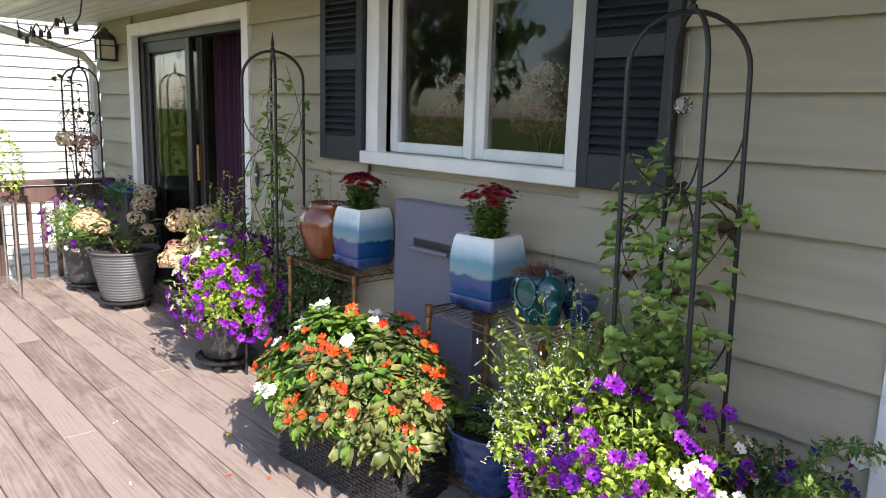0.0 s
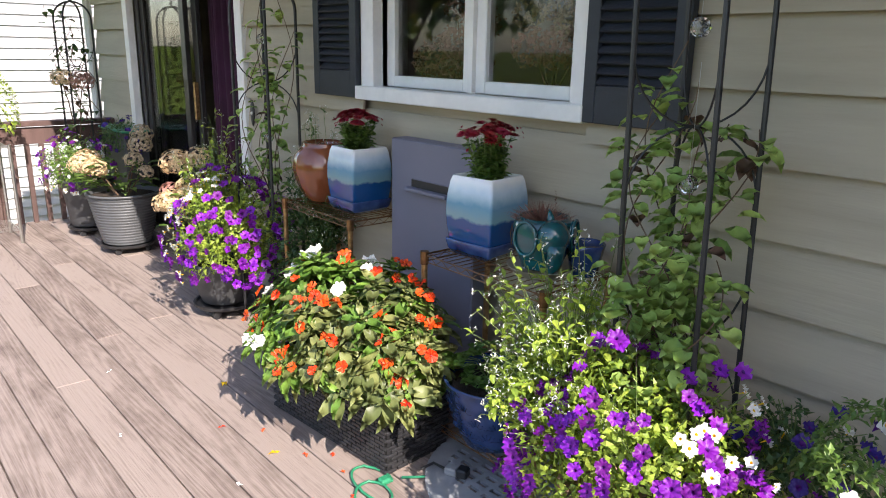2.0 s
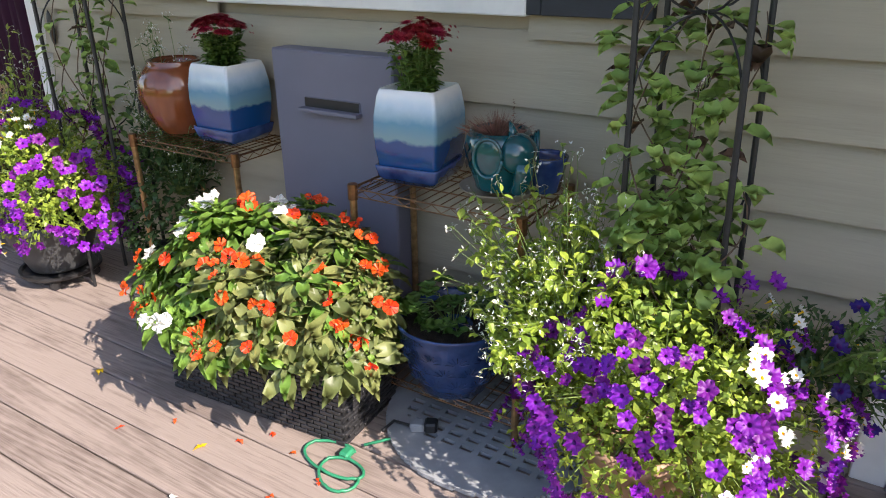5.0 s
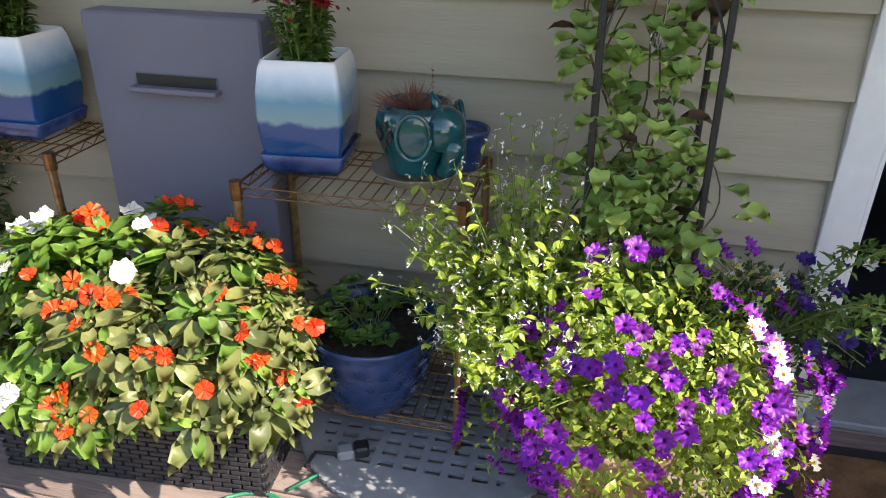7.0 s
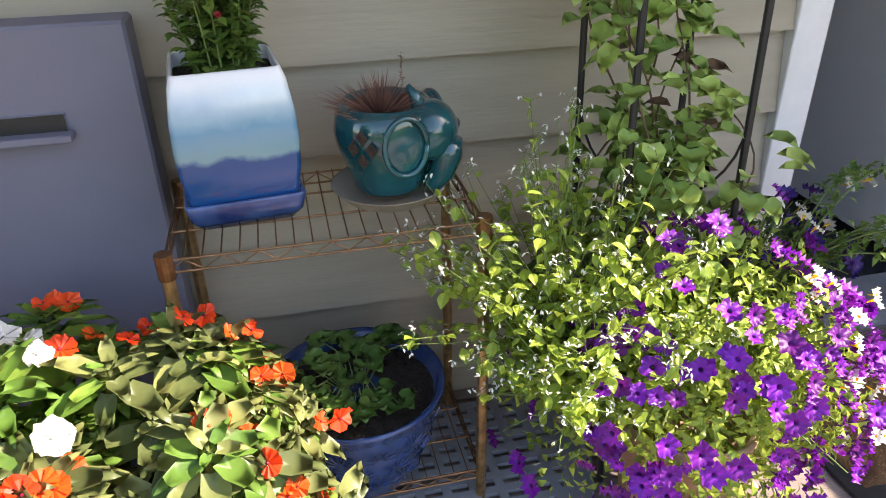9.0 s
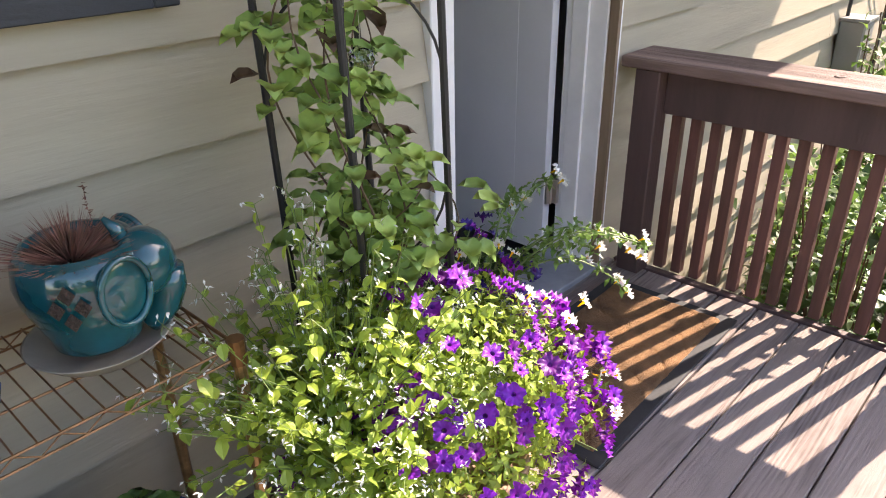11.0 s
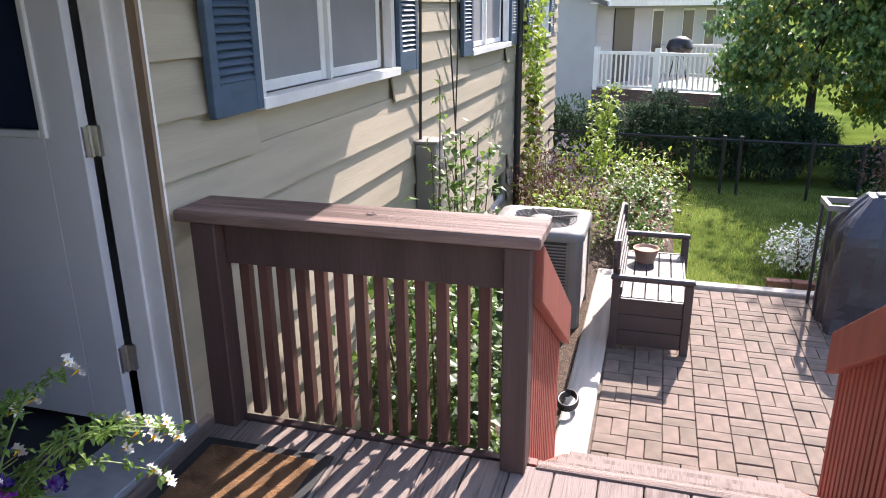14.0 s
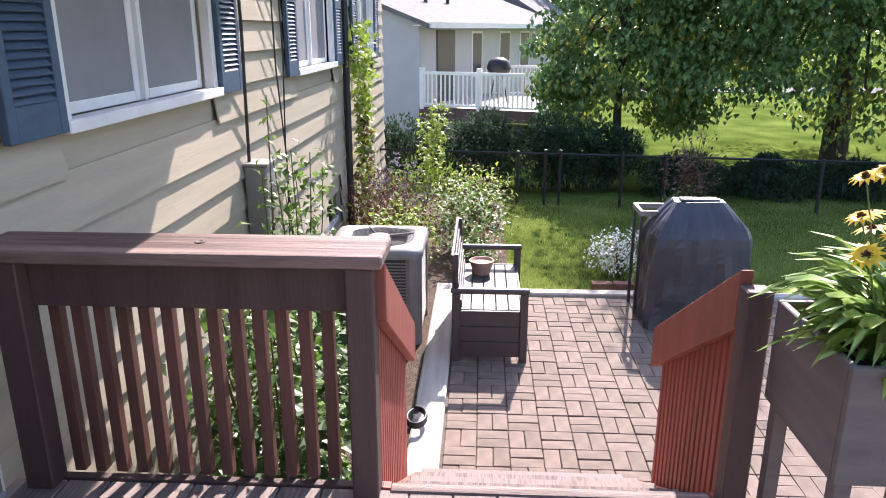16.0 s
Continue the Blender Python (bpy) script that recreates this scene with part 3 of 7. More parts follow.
for k in range(cols + 1):
    x = -4.93 + 0.80 * k / cols
    y = 0.17 + 0.022 * math.sin(k * 0.95) + 0.012 * math.sin(k * 0.37)
    lo.append(bm.verts.new((x, y + 0.01, 0.03)))
    hi.append(bm.verts.new((x, y, 1.96)))
for k in range(cols):
    bm.faces.new((lo[k], lo[k + 1], hi[k + 1], hi[k]))
cu = thing("curtain", "dark plum velvet curtain hanging behind the patio door", "curtain")
cc = part("cloth", bm, M_CURTAIN, cu, smooth=True)
cc.modifiers.new("thick", "SOLIDIFY").thickness = 0.006

# entry door, swung inward against the room
ed = thing("door_2", "pale grey entry door with a glazed upper half, swung open inward", "door", kind="structure")
bm = bmesh.new()
for a, b, c, d in ((0.18, 0.33, 0.03, 2.03), (0.88, 1.03, 0.03, 2.03), (0.33, 0.88, 0.03, 1.12), (0.33, 0.88, 1.90, 2.03)):
    box(bm, 0.400, 0.442, a, b, c, d, bevel=0.002)
leafp = part("door_leaf", bm, M_DOOR, ed)
bm = bmesh.new()
for a, b, c, d in ((0.31, 0.335, 1.095, 1.92), (0.875, 0.90, 1.095, 1.92), (0.335, 0.875, 1.095, 1.12), (0.335, 0.875, 1.90, 1.92)):
    box(bm, 0.388, 0.454, a, b, c, d, bevel=0.003)
part("glazing_bead", bm, M_TRIM, leafp)
part("pane", new_box(0.418, 0.424, 0.335, 0.875, 1.12, 1.90), surf("dark_blue_film", (0.012, 0.02, 0.05), 0.15, 0.2, 3.0, 0.0), leafp, "dark blue covered glass")
for z in (0.29, 1.085, 1.85):
    bm = bmesh.new()
    box(bm, 0.435, 0.455, 0.145, 0.178, z - 0.05, z + 0.05, bevel=0.001)
    tube(bm, [(0.430, 0.172, z - 0.052), (0.430, 0.172, z + 0.052)], 0.008, seg=8)
    box(bm, 0.405, 0.44, 0.172, 0.180, z - 0.05, z + 0.05)
    part("hinge", bm, M_STEEL, ed, "worn steel hinge")
bm = bmesh.new()
box(bm, 0.455, 0.48, -0.01, 0.16, 0.0, 2.05, bevel=0.002)
box(bm, 0.440, 0.455, 0.06, 0.125, 0.0, 2.05, bevel=0.002)
part("jamb", bm, M_TRIM, ed, "white painted door jamb")
part("jamb", new_box(0.462, 0.4795, -0.048, -0.012, 0.0, 2.05), M_JAMBWOOD, ed, "bare brown weathered wood strip")
part("jamb", new_box(-0.37, -0.345, 0.0, 0.16, 0.0, 2.05), M_TRIM, ed)
part("strike_plate", new_box(0.452, 0.4585, 0.07, 0.10, 0.525, 0.56), M_STEEL, ed)
part("threshold", new_box(-0.37, 0.48, -0.06, 0.18, 0.003, 0.028, 0.004), M_MATGREY, ed, "grey metal threshold")

# ---- deck ----
DECK_L, DECK_R, DECK_F = -6.55, 0.575, -4.45
bm = bmesh.new()
for k in range(12):
    x = DECK_L + 0.05 + k * (DECK_R - DECK_L - 0.1) / 11
    box(bm, x - 0.02, x + 0.02, DECK_F + 0.03, -0.02, -0.17, -0.036)
box(bm, DECK_R - 0.02, DECK_R + 0.015, DECK_F, 0.0, -0.22, -0.036)
box(bm, DECK_L, DECK_R - 0.02, DECK_F, DECK_F + 0.03, -0.22, -0.036)
box(bm, DECK_L, DECK_R - 0.03, DECK_F + 0.04, -0.01, -0.24, -0.20)
deck = structure("floor", bm, M_RAIL, "weathered reddish-brown wooden deck with long boards", "deck")

# ---- railing beside the entry door ----
def rail_piece(x0, x1, y0, y1, z0, z1, bevel=0.003):
    bm = bmesh.new()
    box(bm, x0, x1, y0, y1, z0, z1, bevel=bevel)
    return bm


rl = thing("deck_railing", "dark red-brown stained wooden deck railing with square balusters", "railing")
part("post", rail_piece(0.528, 0.615, -0.19, -0.095, 0.0, 0.80, 0.005), M_RAIL, rl)
part("post", rail_piece(0.528, 0.615, -1.285, -1.20, 0.0, 0.80, 0.005), M_RAIL, rl)
part("rail_cap", rail_piece(0.515, 0.745, -1.315, -0.042, 0.801, 0.840, 0.005), M_CAP, rl, "sun-bleached reddish rail cap with a knot")
part("top_rail", rail_piece(0.585, 0.633, -1.199, -0.191, 0.640, 0.80), M_RAIL, rl)
bal = mesh_of(new_box(-0.019, 0.019, -0.019, 0.019, 0.003, 0.79, 0.002), "baluster", M_BAL)
for k in range(13):
    y = -0.222 - k * 0.0746
    piece("baluster", bal, rl, pose(0.655, y, 0.0))
bm = bmesh.new()
lathe(bm, [(0.004, 0), (0.016, 0.0005), (0.017, 0.002), (0.012, 0.003), (0.003, 0.001)], 12)
piece("knot", mesh_of(bm, "knot", M_RAIL), rl, pose(0.645, -0.727, 0.8405))
part("rim_board", rail_piece(0.598, 0.633, -1.29, -0.045, -0.16, 0.002), M_RAIL, rl)

# ---- stairs down to the patio ----
STEP_X, STEP_Y0, STEP_Y1, RISE, RUN = 0.60, -2.37, -1.315, 0.192, 0.313
st = thing("stairs", "short flight of weathered wooden steps with red risers", "stairs", kind="structure")
for k in range(4):
    z = -RISE * (k + 1)
    x = STEP_X + RUN * k
    for j in range(2):
        part("tread", new_box(x + 0.005 + j * RUN / 2, x + RUN / 2 - 0.003 + j * RUN / 2 + (0.012 if j else 0), STEP_Y0, STEP_Y1, z - 0.035, z, 0.004), M_DECK, st)
for k in range(5):
    x = STEP_X + RUN * k
    part("riser", new_box(x + 0.002, x + 0.018, STEP_Y0 + 0.03, STEP_Y1 - 0.03, -RISE * (k + 1) + 0.002, -RISE * k - 0.037), M_REDRAIL, st, "red stained riser")
part("nosing", new_box(0.572, 0.625, STEP_Y0, STEP_Y1, -0.034, 0.006, 0.005), M_CAP, st)


def stair_rail(y, label):
    s = thing("stair_railing", label, "railing", group="stair railings")
    sl = 0.63
    for yy in ((y - 0.02, y + 0.02),):
        bm = bmesh.new()
        vs = box(bm, 0.60, 1.53, yy[0], yy[1], 0, 0.19, bevel=0.004)
        for v in bm.verts:
            v.co.z += 0.605 - (v.co.x - 0.60) * sl
        part("handrail", bm, M_REDRAIL, s, "sloping red-brown stained handrail board")
    for k in range(16):
        x = 0.66 + k * 0.054
        top, low = 0.65 - (x - 0.60) * sl, -(x - STEP_X) / RUN * RISE - 0.22
        side = -0.038 if y < -2 else 0.038
        part("baluster", new_box(x - 0.018, x + 0.018, y + side - 0.017, y + side + 0.017, max(low, -0.955), top + 0.09, 0.002), M_REDRAIL, s)
    part("stringer", new_box(0.60, 0.635, y - 0.02, y + 0.02, -0.30, 0.0), M_REDRAIL, s)
    bm = bmesh.new()
    vs = box(bm, 0.60, 1.86, y - 0.018, y + 0.018, -0.26, -0.02)
    for v in bm.verts:
        v.co.z = max(-0.955, v.co.z - (v.co.x - STEP_X) / RUN * RISE)
    part("stringer", bm, M_REDRAIL, s)
    return s


stair_rail(-1.295, "red stained stair railing with close-set slats")
sr2 = stair_rail(-2.40, "red stained stair railing with close-set slats")
part("post", new_box(0.52, 0.597, -2.455, -2.38, 0.0, 0.75, 0.005), M_RAIL, sr2)

# ---- ground, garden bed, patio ----


def ground_z(x, y):
    return -1.0 - 0.11 * min(max((x - 5.2) / 4, 0), 1) - 0.22 * min(max((x - 9.2) / 4, 0), 1)


bm = bmesh.new()
xs = [-900, -200, -60, -20, -7, 0, 2, 5.2, 6.2, 7.2, 8.2, 9.2, 10.2, 11.2, 12.2, 13.2, 16, 20, 30, 60, 200, 900]
ys = [-900, -200, -60, -30, -18, -12, -8, -5, -3, -1.4, 0, 7, 20, 60, 200, 900]
gv = [[bm.verts.new((x, y, ground_z(x, y))) for y in ys] for x in xs]
for a, b in zip(gv, gv[1:]):
    for k in range(len(ys) - 1):
        bm.faces.new((a[k], b[k], b[k + 1], a[k + 1]))
structure("ground", bm, M_GRASS_SOIL, "sunlit green lawn stretching into the distance", "lawn")
bm = bmesh.new()
box(bm, 0.7, 9.4, -1.28, 0.01, -1.2, -0.955)
box(bm, 5.15, 9.0, -1.9, -1.28, -1.2, -0.975)
structure("garden_bed", bm, M_MULCH, "brown mulched garden bed along the house", "garden bed")
bm = bmesh.new()
box(bm, 1.0, 5.0, -6.2, -1.38, -1.15, -0.975)
patio = structure("pavement", bm, M_SAND, "patio of tan concrete pavers in a basket weave", "patio")
tl = thing("timber_edging", "bleached grey landscape timber along the patio edge", "timber", group="patio timbers")
part("beam", new_box(1.2, 5.25, -1.385, -1.185, -1.1, -0.925, 0.012), M_TIMBER, tl)
tl = thing("timber_edging", "bleached grey landscape timber between patio and lawn", "timber", group="patio timbers")
part("beam", new_box(5.0, 5.13, -6.2, -1.395, -1.1, -0.925, 0.012), M_TIMBER, tl)


# ---- things on the deck ----
# parcel box
pb = thing("parcel_box", "slate-grey metal parcel box with a drop slot against the wall", "parcel box", -2.168, -0.105, 0)
bm = bmesh.new()
box(bm, -0.262, 0.255, -0.045, 0.045, 0.02, 1.068, bevel=0.006)
part("body", bm, M_BOX, pb)
part("base", new_box(-0.25, 0.25, -0.04, 0.045, 0.0, 0.02), M_BLACK, pb)
bm = bmesh.new()
for a, b, c, d in ((-0.128, 0.128, -0.032, -0.018), (-0.121, 0.121, 0.013, 0.016), (-0.121, -0.117, -0.018, 0.013), (0.117, 0.121, -0.018, 0.013)):
    box(bm, a, b, -0.080 if c < -0.03 else -0.050, -0.044, 0.898 + c, 0.898 + d, bevel=0.002)
part("slot_frame", bm, M_BOX, pb)
part("slot", new_box(-0.117, 0.117, -0.050, -0.044, 0.879, 0.911), M_BLACK, pb, "dark drop slot")


def wire_stand(x0, x1, y0, y1, z, label, lower):
    s = thing("wire_stand", label, "plant stand", (x0 + x1) / 2, (y0 + y1) / 2, 0.0, group="bronze wire plant stands")
    w, d = (x1 - x0) / 2, (y1 - y0) / 2
    for sx in (-1, 1):
        for sy in (-1, 1):
            bm = bmesh.new()
            tube(bm, [(sx * w, sy * d, 0.0), (sx * w, sy * d, z + 0.006)], 0.0115, seg=10)
            leg = part("leg", bm, M_BRASS, s, "worn bronze tube leg")
            bm = bmesh.new()
            tube(bm, [(sx * w, sy * d, z - 0.04), (sx * w, sy * d, z + 0.008)], 0.0155, seg=10)
            part("collar", bm, M_COPPER, leg)
    for zz in [z] + ([lower] if lower else []):
        bm = bmesh.new()
        tube(bm, [(0, -d, -0.002), (0, d, -0.002)], 0.0017, seg=4)
        cross = part("cross_wire", bm, M_COPPER, s)
        cross.location = (-w, 0, zz)
        for k in range(1, 19):
            more = new("cross_wire", cross.data)
            more.parent = s
            more.location = (-w + 2 * w * k / 18, 0, zz)
        def wire(name, pts, r):
            bm = bmesh.new()
            tube(bm, pts, r, seg=5)
            part(name, bm, M_COPPER, s)

        for sy in (-1, -0.33, 0.33, 1):
            wire("shelf_rail", [(-w, sy * d, zz - 0.006), (w, sy * d, zz - 0.006)], 0.0024)
        for sy in (-1, 1):
            wire("shelf_rail", [(-w, sy * d, zz - 0.030), (w, sy * d, zz - 0.030)], 0.0024)
            n = 18
            wire("zigzag_wire", [(-w + 2 * w * k / n, sy * d, zz - (0.008 if k % 2 else 0.028)) for k in range(n + 1)], 0.0016)
        for sx in (-1, 1):
            wire("shelf_rail", [(sx * w, -d, zz - 0.006), (sx * w, d, zz - 0.006)], 0.0024)
            wire("shelf_rail", [(sx * w, -d, zz - 0.030), (sx * w, d, zz - 0.030)], 0.0024)
            n = 10
            wire("zigzag_wire", [(sx * w, -d + 2 * d * k / n, zz - (0.008 if k % 2 else 0.028)) for k in range(n + 1)], 0.0016)
    return s


wire_stand(-3.005, -2.452, -0.348, -0.055, 0.727, "bronze wire plant stand holding a brown and a blue pot", None)
wire_stand(-1.888, -1.325, -0.408, -0.09, 0.727, "bronze wire plant stand holding pots on its top shelf", 0.10)

# two square glazed pots: white over pale blue over cobalt, with a running edge
m = bpy.data.materials.new("white_to_cobalt_glaze")
m.use_nodes = True
gn, gl_ = m.node_tree.nodes, m.node_tree.links
tc, sep, nz, ad = gn.new("ShaderNodeTexCoord"), gn.new("ShaderNodeSeparateXYZ"), gn.new("ShaderNodeTexNoise"), gn.new("ShaderNodeMath")
nz.inputs["Scale"].default_value, nz.inputs["Detail"].default_value = 22.0, 5.0
gl_.new(tc.outputs["Object"], sep.inputs[0])
gl_.new(tc.outputs["Object"], nz.inputs["Vector"])
ad.operation = "MULTIPLY_ADD"
gl_.new(nz.outputs["Fac"], ad.inputs[0])
ad.inputs[1].default_value = 0.035
gl_.new(sep.outputs["Z"], ad.inputs[2])
mr = gn.new("ShaderNodeMapRange")
mr.inputs[1].default_value, mr.inputs[2].default_value = 0.0, 0.28
gl_.new(ad.outputs[0], mr.inputs[0])
cr = gn.new("ShaderNodeValToRGB")
gl_.new(mr.outputs[0], cr.inputs[0])
el = cr.color_ramp.elements
el[0].position, el[0].color = 0.0, (0.004, 0.065, 0.24, 1)
el[1].position, el[1].color = 0.395, (0.002, 0.055, 0.20, 1)
for p_, c_ in ((0.43, (0.16, 0.30, 0.33, 1)), (0.60, (0.12, 0.27, 0.40, 1)), (0.78, (0.46, 0.58, 0.68, 1)), (0.90, (0.72, 0.73, 0.72, 1)), (1.0, (0.74, 0.73, 0.70, 1))):
    e_ = cr.color_ramp.elements.new(p_)
    e_.color = c_
pb_ = gn["Principled BSDF"]
gl_.new(cr.outputs[0], pb_.inputs["Base Color"])
pb_.inputs["Roughness"].default_value, pb_.inputs["Coat Weight"].default_value, pb_.inputs["Coat Roughness"].default_value = 0.16, 0.7, 0.04
M_GLAZE = m


def square_ring(w, z, r, seg=5):
    out = []
    for sx, sy, a0 in ((1, 1, 0), (-1, 1, 90), (-1, -1, 180), (1, -1, 270)):
        for k in range(seg + 1):
            a = radians(a0 + 90 * k / seg)
            out.append((sx * (w - r) + r * math.cos(a), sy * (w - r) + r * math.sin(a), z))
    return out


def loft(bm, rings, mi=0):
    rs = [[bm.verts.new(p) for p in r] for r in rings]
    n = len(rs[0])
    for u, v in zip(rs, rs[1:]):
        for k in range(n):
            bm.faces.new((u[k], u[(k + 1) % n], v[(k + 1) % n], v[k])).material_index = mi
    bm.faces.new(rs[0][::-1]).material_index = mi
    bm.faces.new(rs[-1]).material_index = mi


M_SAUCER = surf("cobalt_glaze", (0.012, 0.03, 0.16), 0.14, 0.35, 16.0, 0.05, 40.0, coat=0.7, second=(0.04, 0.09, 0.24))


def square_pot(x, y, z, label, rz=0):
    p = thing("square_pot", label, "plant pot", x, y, z, rz, group="blue and white square pots")
    bm = bmesh.new()
    loft(bm, [square_ring(w, h, 0.014) for w, h in ((0.085, 0.0), (0.100, 0.02), (0.106, 0.05), (0.105, 0.054), (0.097, 0.054), (0.094, 0.03))])
    part("saucer", bm, M_SAUCER, p, "cobalt blue glazed square saucer", True)
    bm = bmesh.new()
    prof = ((0.090, 0.0), (0.096, 0.015), (0.1035, 0.07), (0.106, 0.12), (0.104, 0.17), (0.096, 0.225), (0.090, 0.243), (0.0875, 0.246), (0.083, 0.243), (0.086, 0.215))
    loft(bm, [square_ring(w, h, 0.012) for w, h in prof])
    body = part("body", bm, M_GLAZE, p, "glazed body, white rim running into cobalt", True)
    body.location.z = 0.034
    part("soil", new_box(-0.087, 0.087, -0.087, 0.087, 0.235, 0.252), M_SOIL, p)


square_pot(-2.618, -0.185, 0.732, "square white, sky-blue and cobalt glazed pot with saucer")
square_pot(-1.753, -0.238, 0.732, "square white, sky-blue and cobalt glazed pot with saucer", 6)


def mum(x, y, z, seed, count, label, lean, rx=0.088, h=0.16):
    p = thing("chrysanthemum", label, "flowering plant", x, y, z, group="crimson mums in square pots")
    L = Leaves(seed)
    rng = L.rng
    sbm = bmesh.new()
    for k in range(34):
        a, q = rng.uniform(0, 6.28), rng.uniform(0, 1) ** 0.6
        tip = Vector((math.cos(a) * q * rx * 1.05 + lean * 0.02, math.sin(a) * q * rx, h * rng.uniform(0.75, 1.1)))
        base = Vector((tip.x * 0.45, tip.y * 0.45, 0))
        tube(sbm, [base, (base + tip) / 2 + Vector((0, 0, 0.01)), tip], 0.0022, 0.0012, 4)
        for j in range(22):
            t = rng.uniform(0.05, 0.92)
            d = L.way()
            d.z = abs(d.z) * 0.5
            ln = rng.uniform(0.026, 0.044) * (1.15 - 0.4 * t)
            L.leaf(base.lerp(tip, t), d, (0, 0, 1), ln, ln * 0.66, 0.2, fine=True)
    L.make("foliage", M_LEAF, p, "dense lobed green leaves")
    tagged(part("stem", sbm, M_STEM, p), kind="stuff")
    fb = []
    for s_ in range(3):
        F = Leaves(60 + s_)
        for ring, n, up in ((1.0, 14, 0.25), (0.8, 12, 0.55), (0.5, 9, 1.0), (0.25, 5, 2.0)):
            for k in range(n):
                a = 2 * math.pi * k / n + ring
                F.leaf((0, 0, 0.003), (math.cos(a), math.sin(a), up), (0, 0, 1), 0.019 * ring + 0.005, 0.006, 0.1)
        me_ = F.make("flower", M_RED, p).data
        fb.append(me_)
        bpy.data.objects.remove(bpy.data.objects[[o.name for o in p.children if o.data == me_][0]])
    for k in range(count):
        a, q = rng.uniform(0, 6.28), rng.uniform(0, 1) ** 0.5
        pos = Vector((math.cos(a) * q * rx * 1.05 + lean * 0.02, math.sin(a) * q * rx, h * (1.14 - 0.22 * q * q) + rng.uniform(-0.008, 0.012)))
        piece("flower", fb[k % 3], p, aim(pos, (pos.x * 4, pos.y * 4, 0.7), rng.uniform(0.9, 1.35), a))
    for k in range(16):
        a = rng.uniform(0, 6.28)
        pos = Vector((math.cos(a) * rx * 1.2, math.sin(a) * rx * 1.2, h * rng.uniform(0.7, 1.15)))
        piece("flower", fb[k % 3], p, aim(pos, (pos.x * 9, pos.y * 9, 0.7), 0.3, a))


mum(-2.622, -0.185, 0.970, 21, 60, "dark red chrysanthemum in a square glazed pot", -1)
mum(-1.753, -0.238, 0.970, 22, 36, "dark red chrysanthemum with bare sprigs in a square glazed pot", 0, 0.094, 0.185)

# ribbed brown jar
bj = thing("brown_jar", "ribbed rust-brown glazed ceramic jar on the wire stand", "plant pot", -2.885, -0.20, 0.730)
bm = bmesh.new()
lathe(bm, [(0.075, 0), (0.09, 0.01), (0.125, 0.08), (0.145, 0.15), (0.138, 0.21), (0.11, 0.25), (0.095, 0.262), (0.10, 0.272), (0.094, 0.275), (0.085, 0.262), (0.08, 0.24)], 72,
      squash=lambda a, z: 1 + 0.018 * abs(math.sin(a * 9)) * (1 if 0.02 < z < 0.25 else 0))
part("body", bm, M_BROWNPOT, bj, smooth=True)

# teal elephant planter, one plain mesh, and its contents
bm = bmesh.new()


def blob(bm, c, r, rot=(0, 0, 0), sub=3):
    rr = bmesh.ops.create_icosphere(bm, subdivisions=sub, radius=1)
    bmesh.ops.transform(bm, matrix=Matrix.Translation(c) @ Euler([radians(a) for a in rot]).to_matrix().to_4x4() @ Matrix.Diagonal((*r, 1)), verts=rr["verts"])


lathe(bm, [(0.062, 0.0), (0.068, 0.006), (0.070, 0.02), (0.082, 0.05), (0.096, 0.09), (0.100, 0.12), (0.094, 0.150), (0.082, 0.170), (0.075, 0.169), (0.070, 0.155), (0.068, 0.14)], 40)
blob(bm, (0.088, 0.0, 0.118), (0.050, 0.056, 0.058))
for sy in (-1, 1):
    ear = radians(sy * 52)
    out, side = Vector((math.cos(ear), math.sin(ear), 0)), Vector((-math.sin(ear), math.cos(ear), 0))
    blob(bm, out * 0.098 + Vector((0, 0, 0.112)), (0.042, 0.010, 0.056), (0, 0, sy * -38))
    tube(bm, [out * 0.106 + side * 0.040 * math.cos(a) + Vector((0, 0, 0.112 + 0.054 * math.sin(a))) for a in [2 * math.pi * k / 24 for k in range(25)]], 0.0055, seg=6)
tube(bm, [(0.115, 0, 0.10), (0.118, 0, 0.07), (0.108, 0, 0.04), (0.092, 0, 0.018), (0.078, 0, 0.008)], 0.032, 0.020, 12)
tube(bm, [(0.066, 0, 0.160), (0.058, 0, 0.182), (0.045, 0, 0.200)], 0.017, 0.004, 10)
eph = tagged(new("elephant_planter", mesh_of(bm, "elephant_planter", [M_TEAL, M_SOIL], True)), "glossy teal ceramic elephant planter, its diamond holes painted as dark patches", "planter")
eph.matrix_basis = pose(-1.475, -0.255, 0.750, 0, 0, -28)
bm = eph.data
bmx = bmesh.new()
bmx.from_mesh(bm)
# flat dark diamonds laid on the body for the shade inside the holes
for sy in (-1,):
    for dx, dz in ((0, 0.022), (-0.018, 0), (0.018, 0), (0, -0.022)):
        ang = radians(264)
        c = Vector((math.cos(ang) * 0.0985, math.sin(ang) * 0.0985, 0.108 + dz))
        tangent = Vector((-math.sin(ang), math.cos(ang), 0))
        c += tangent * dx
        outw = Vector((math.cos(ang), math.sin(ang), 0)) * 0.004
        vs = [bmx.verts.new(c + outw + tangent * a + Vector((0, 0, b))) for a, b in ((0, 0.0165), (0.0125, 0), (0, -0.0165), (-0.0125, 0))]
        bmx.faces.new(vs).material_index = 1
bmx.to_mesh(bm)
bmx.free()
dg = thing("dried_plant", "dry reddish-brown plant tuft in the elephant planter", "dried plant", -1.485, -0.253, 0.897)
L = Leaves(31)
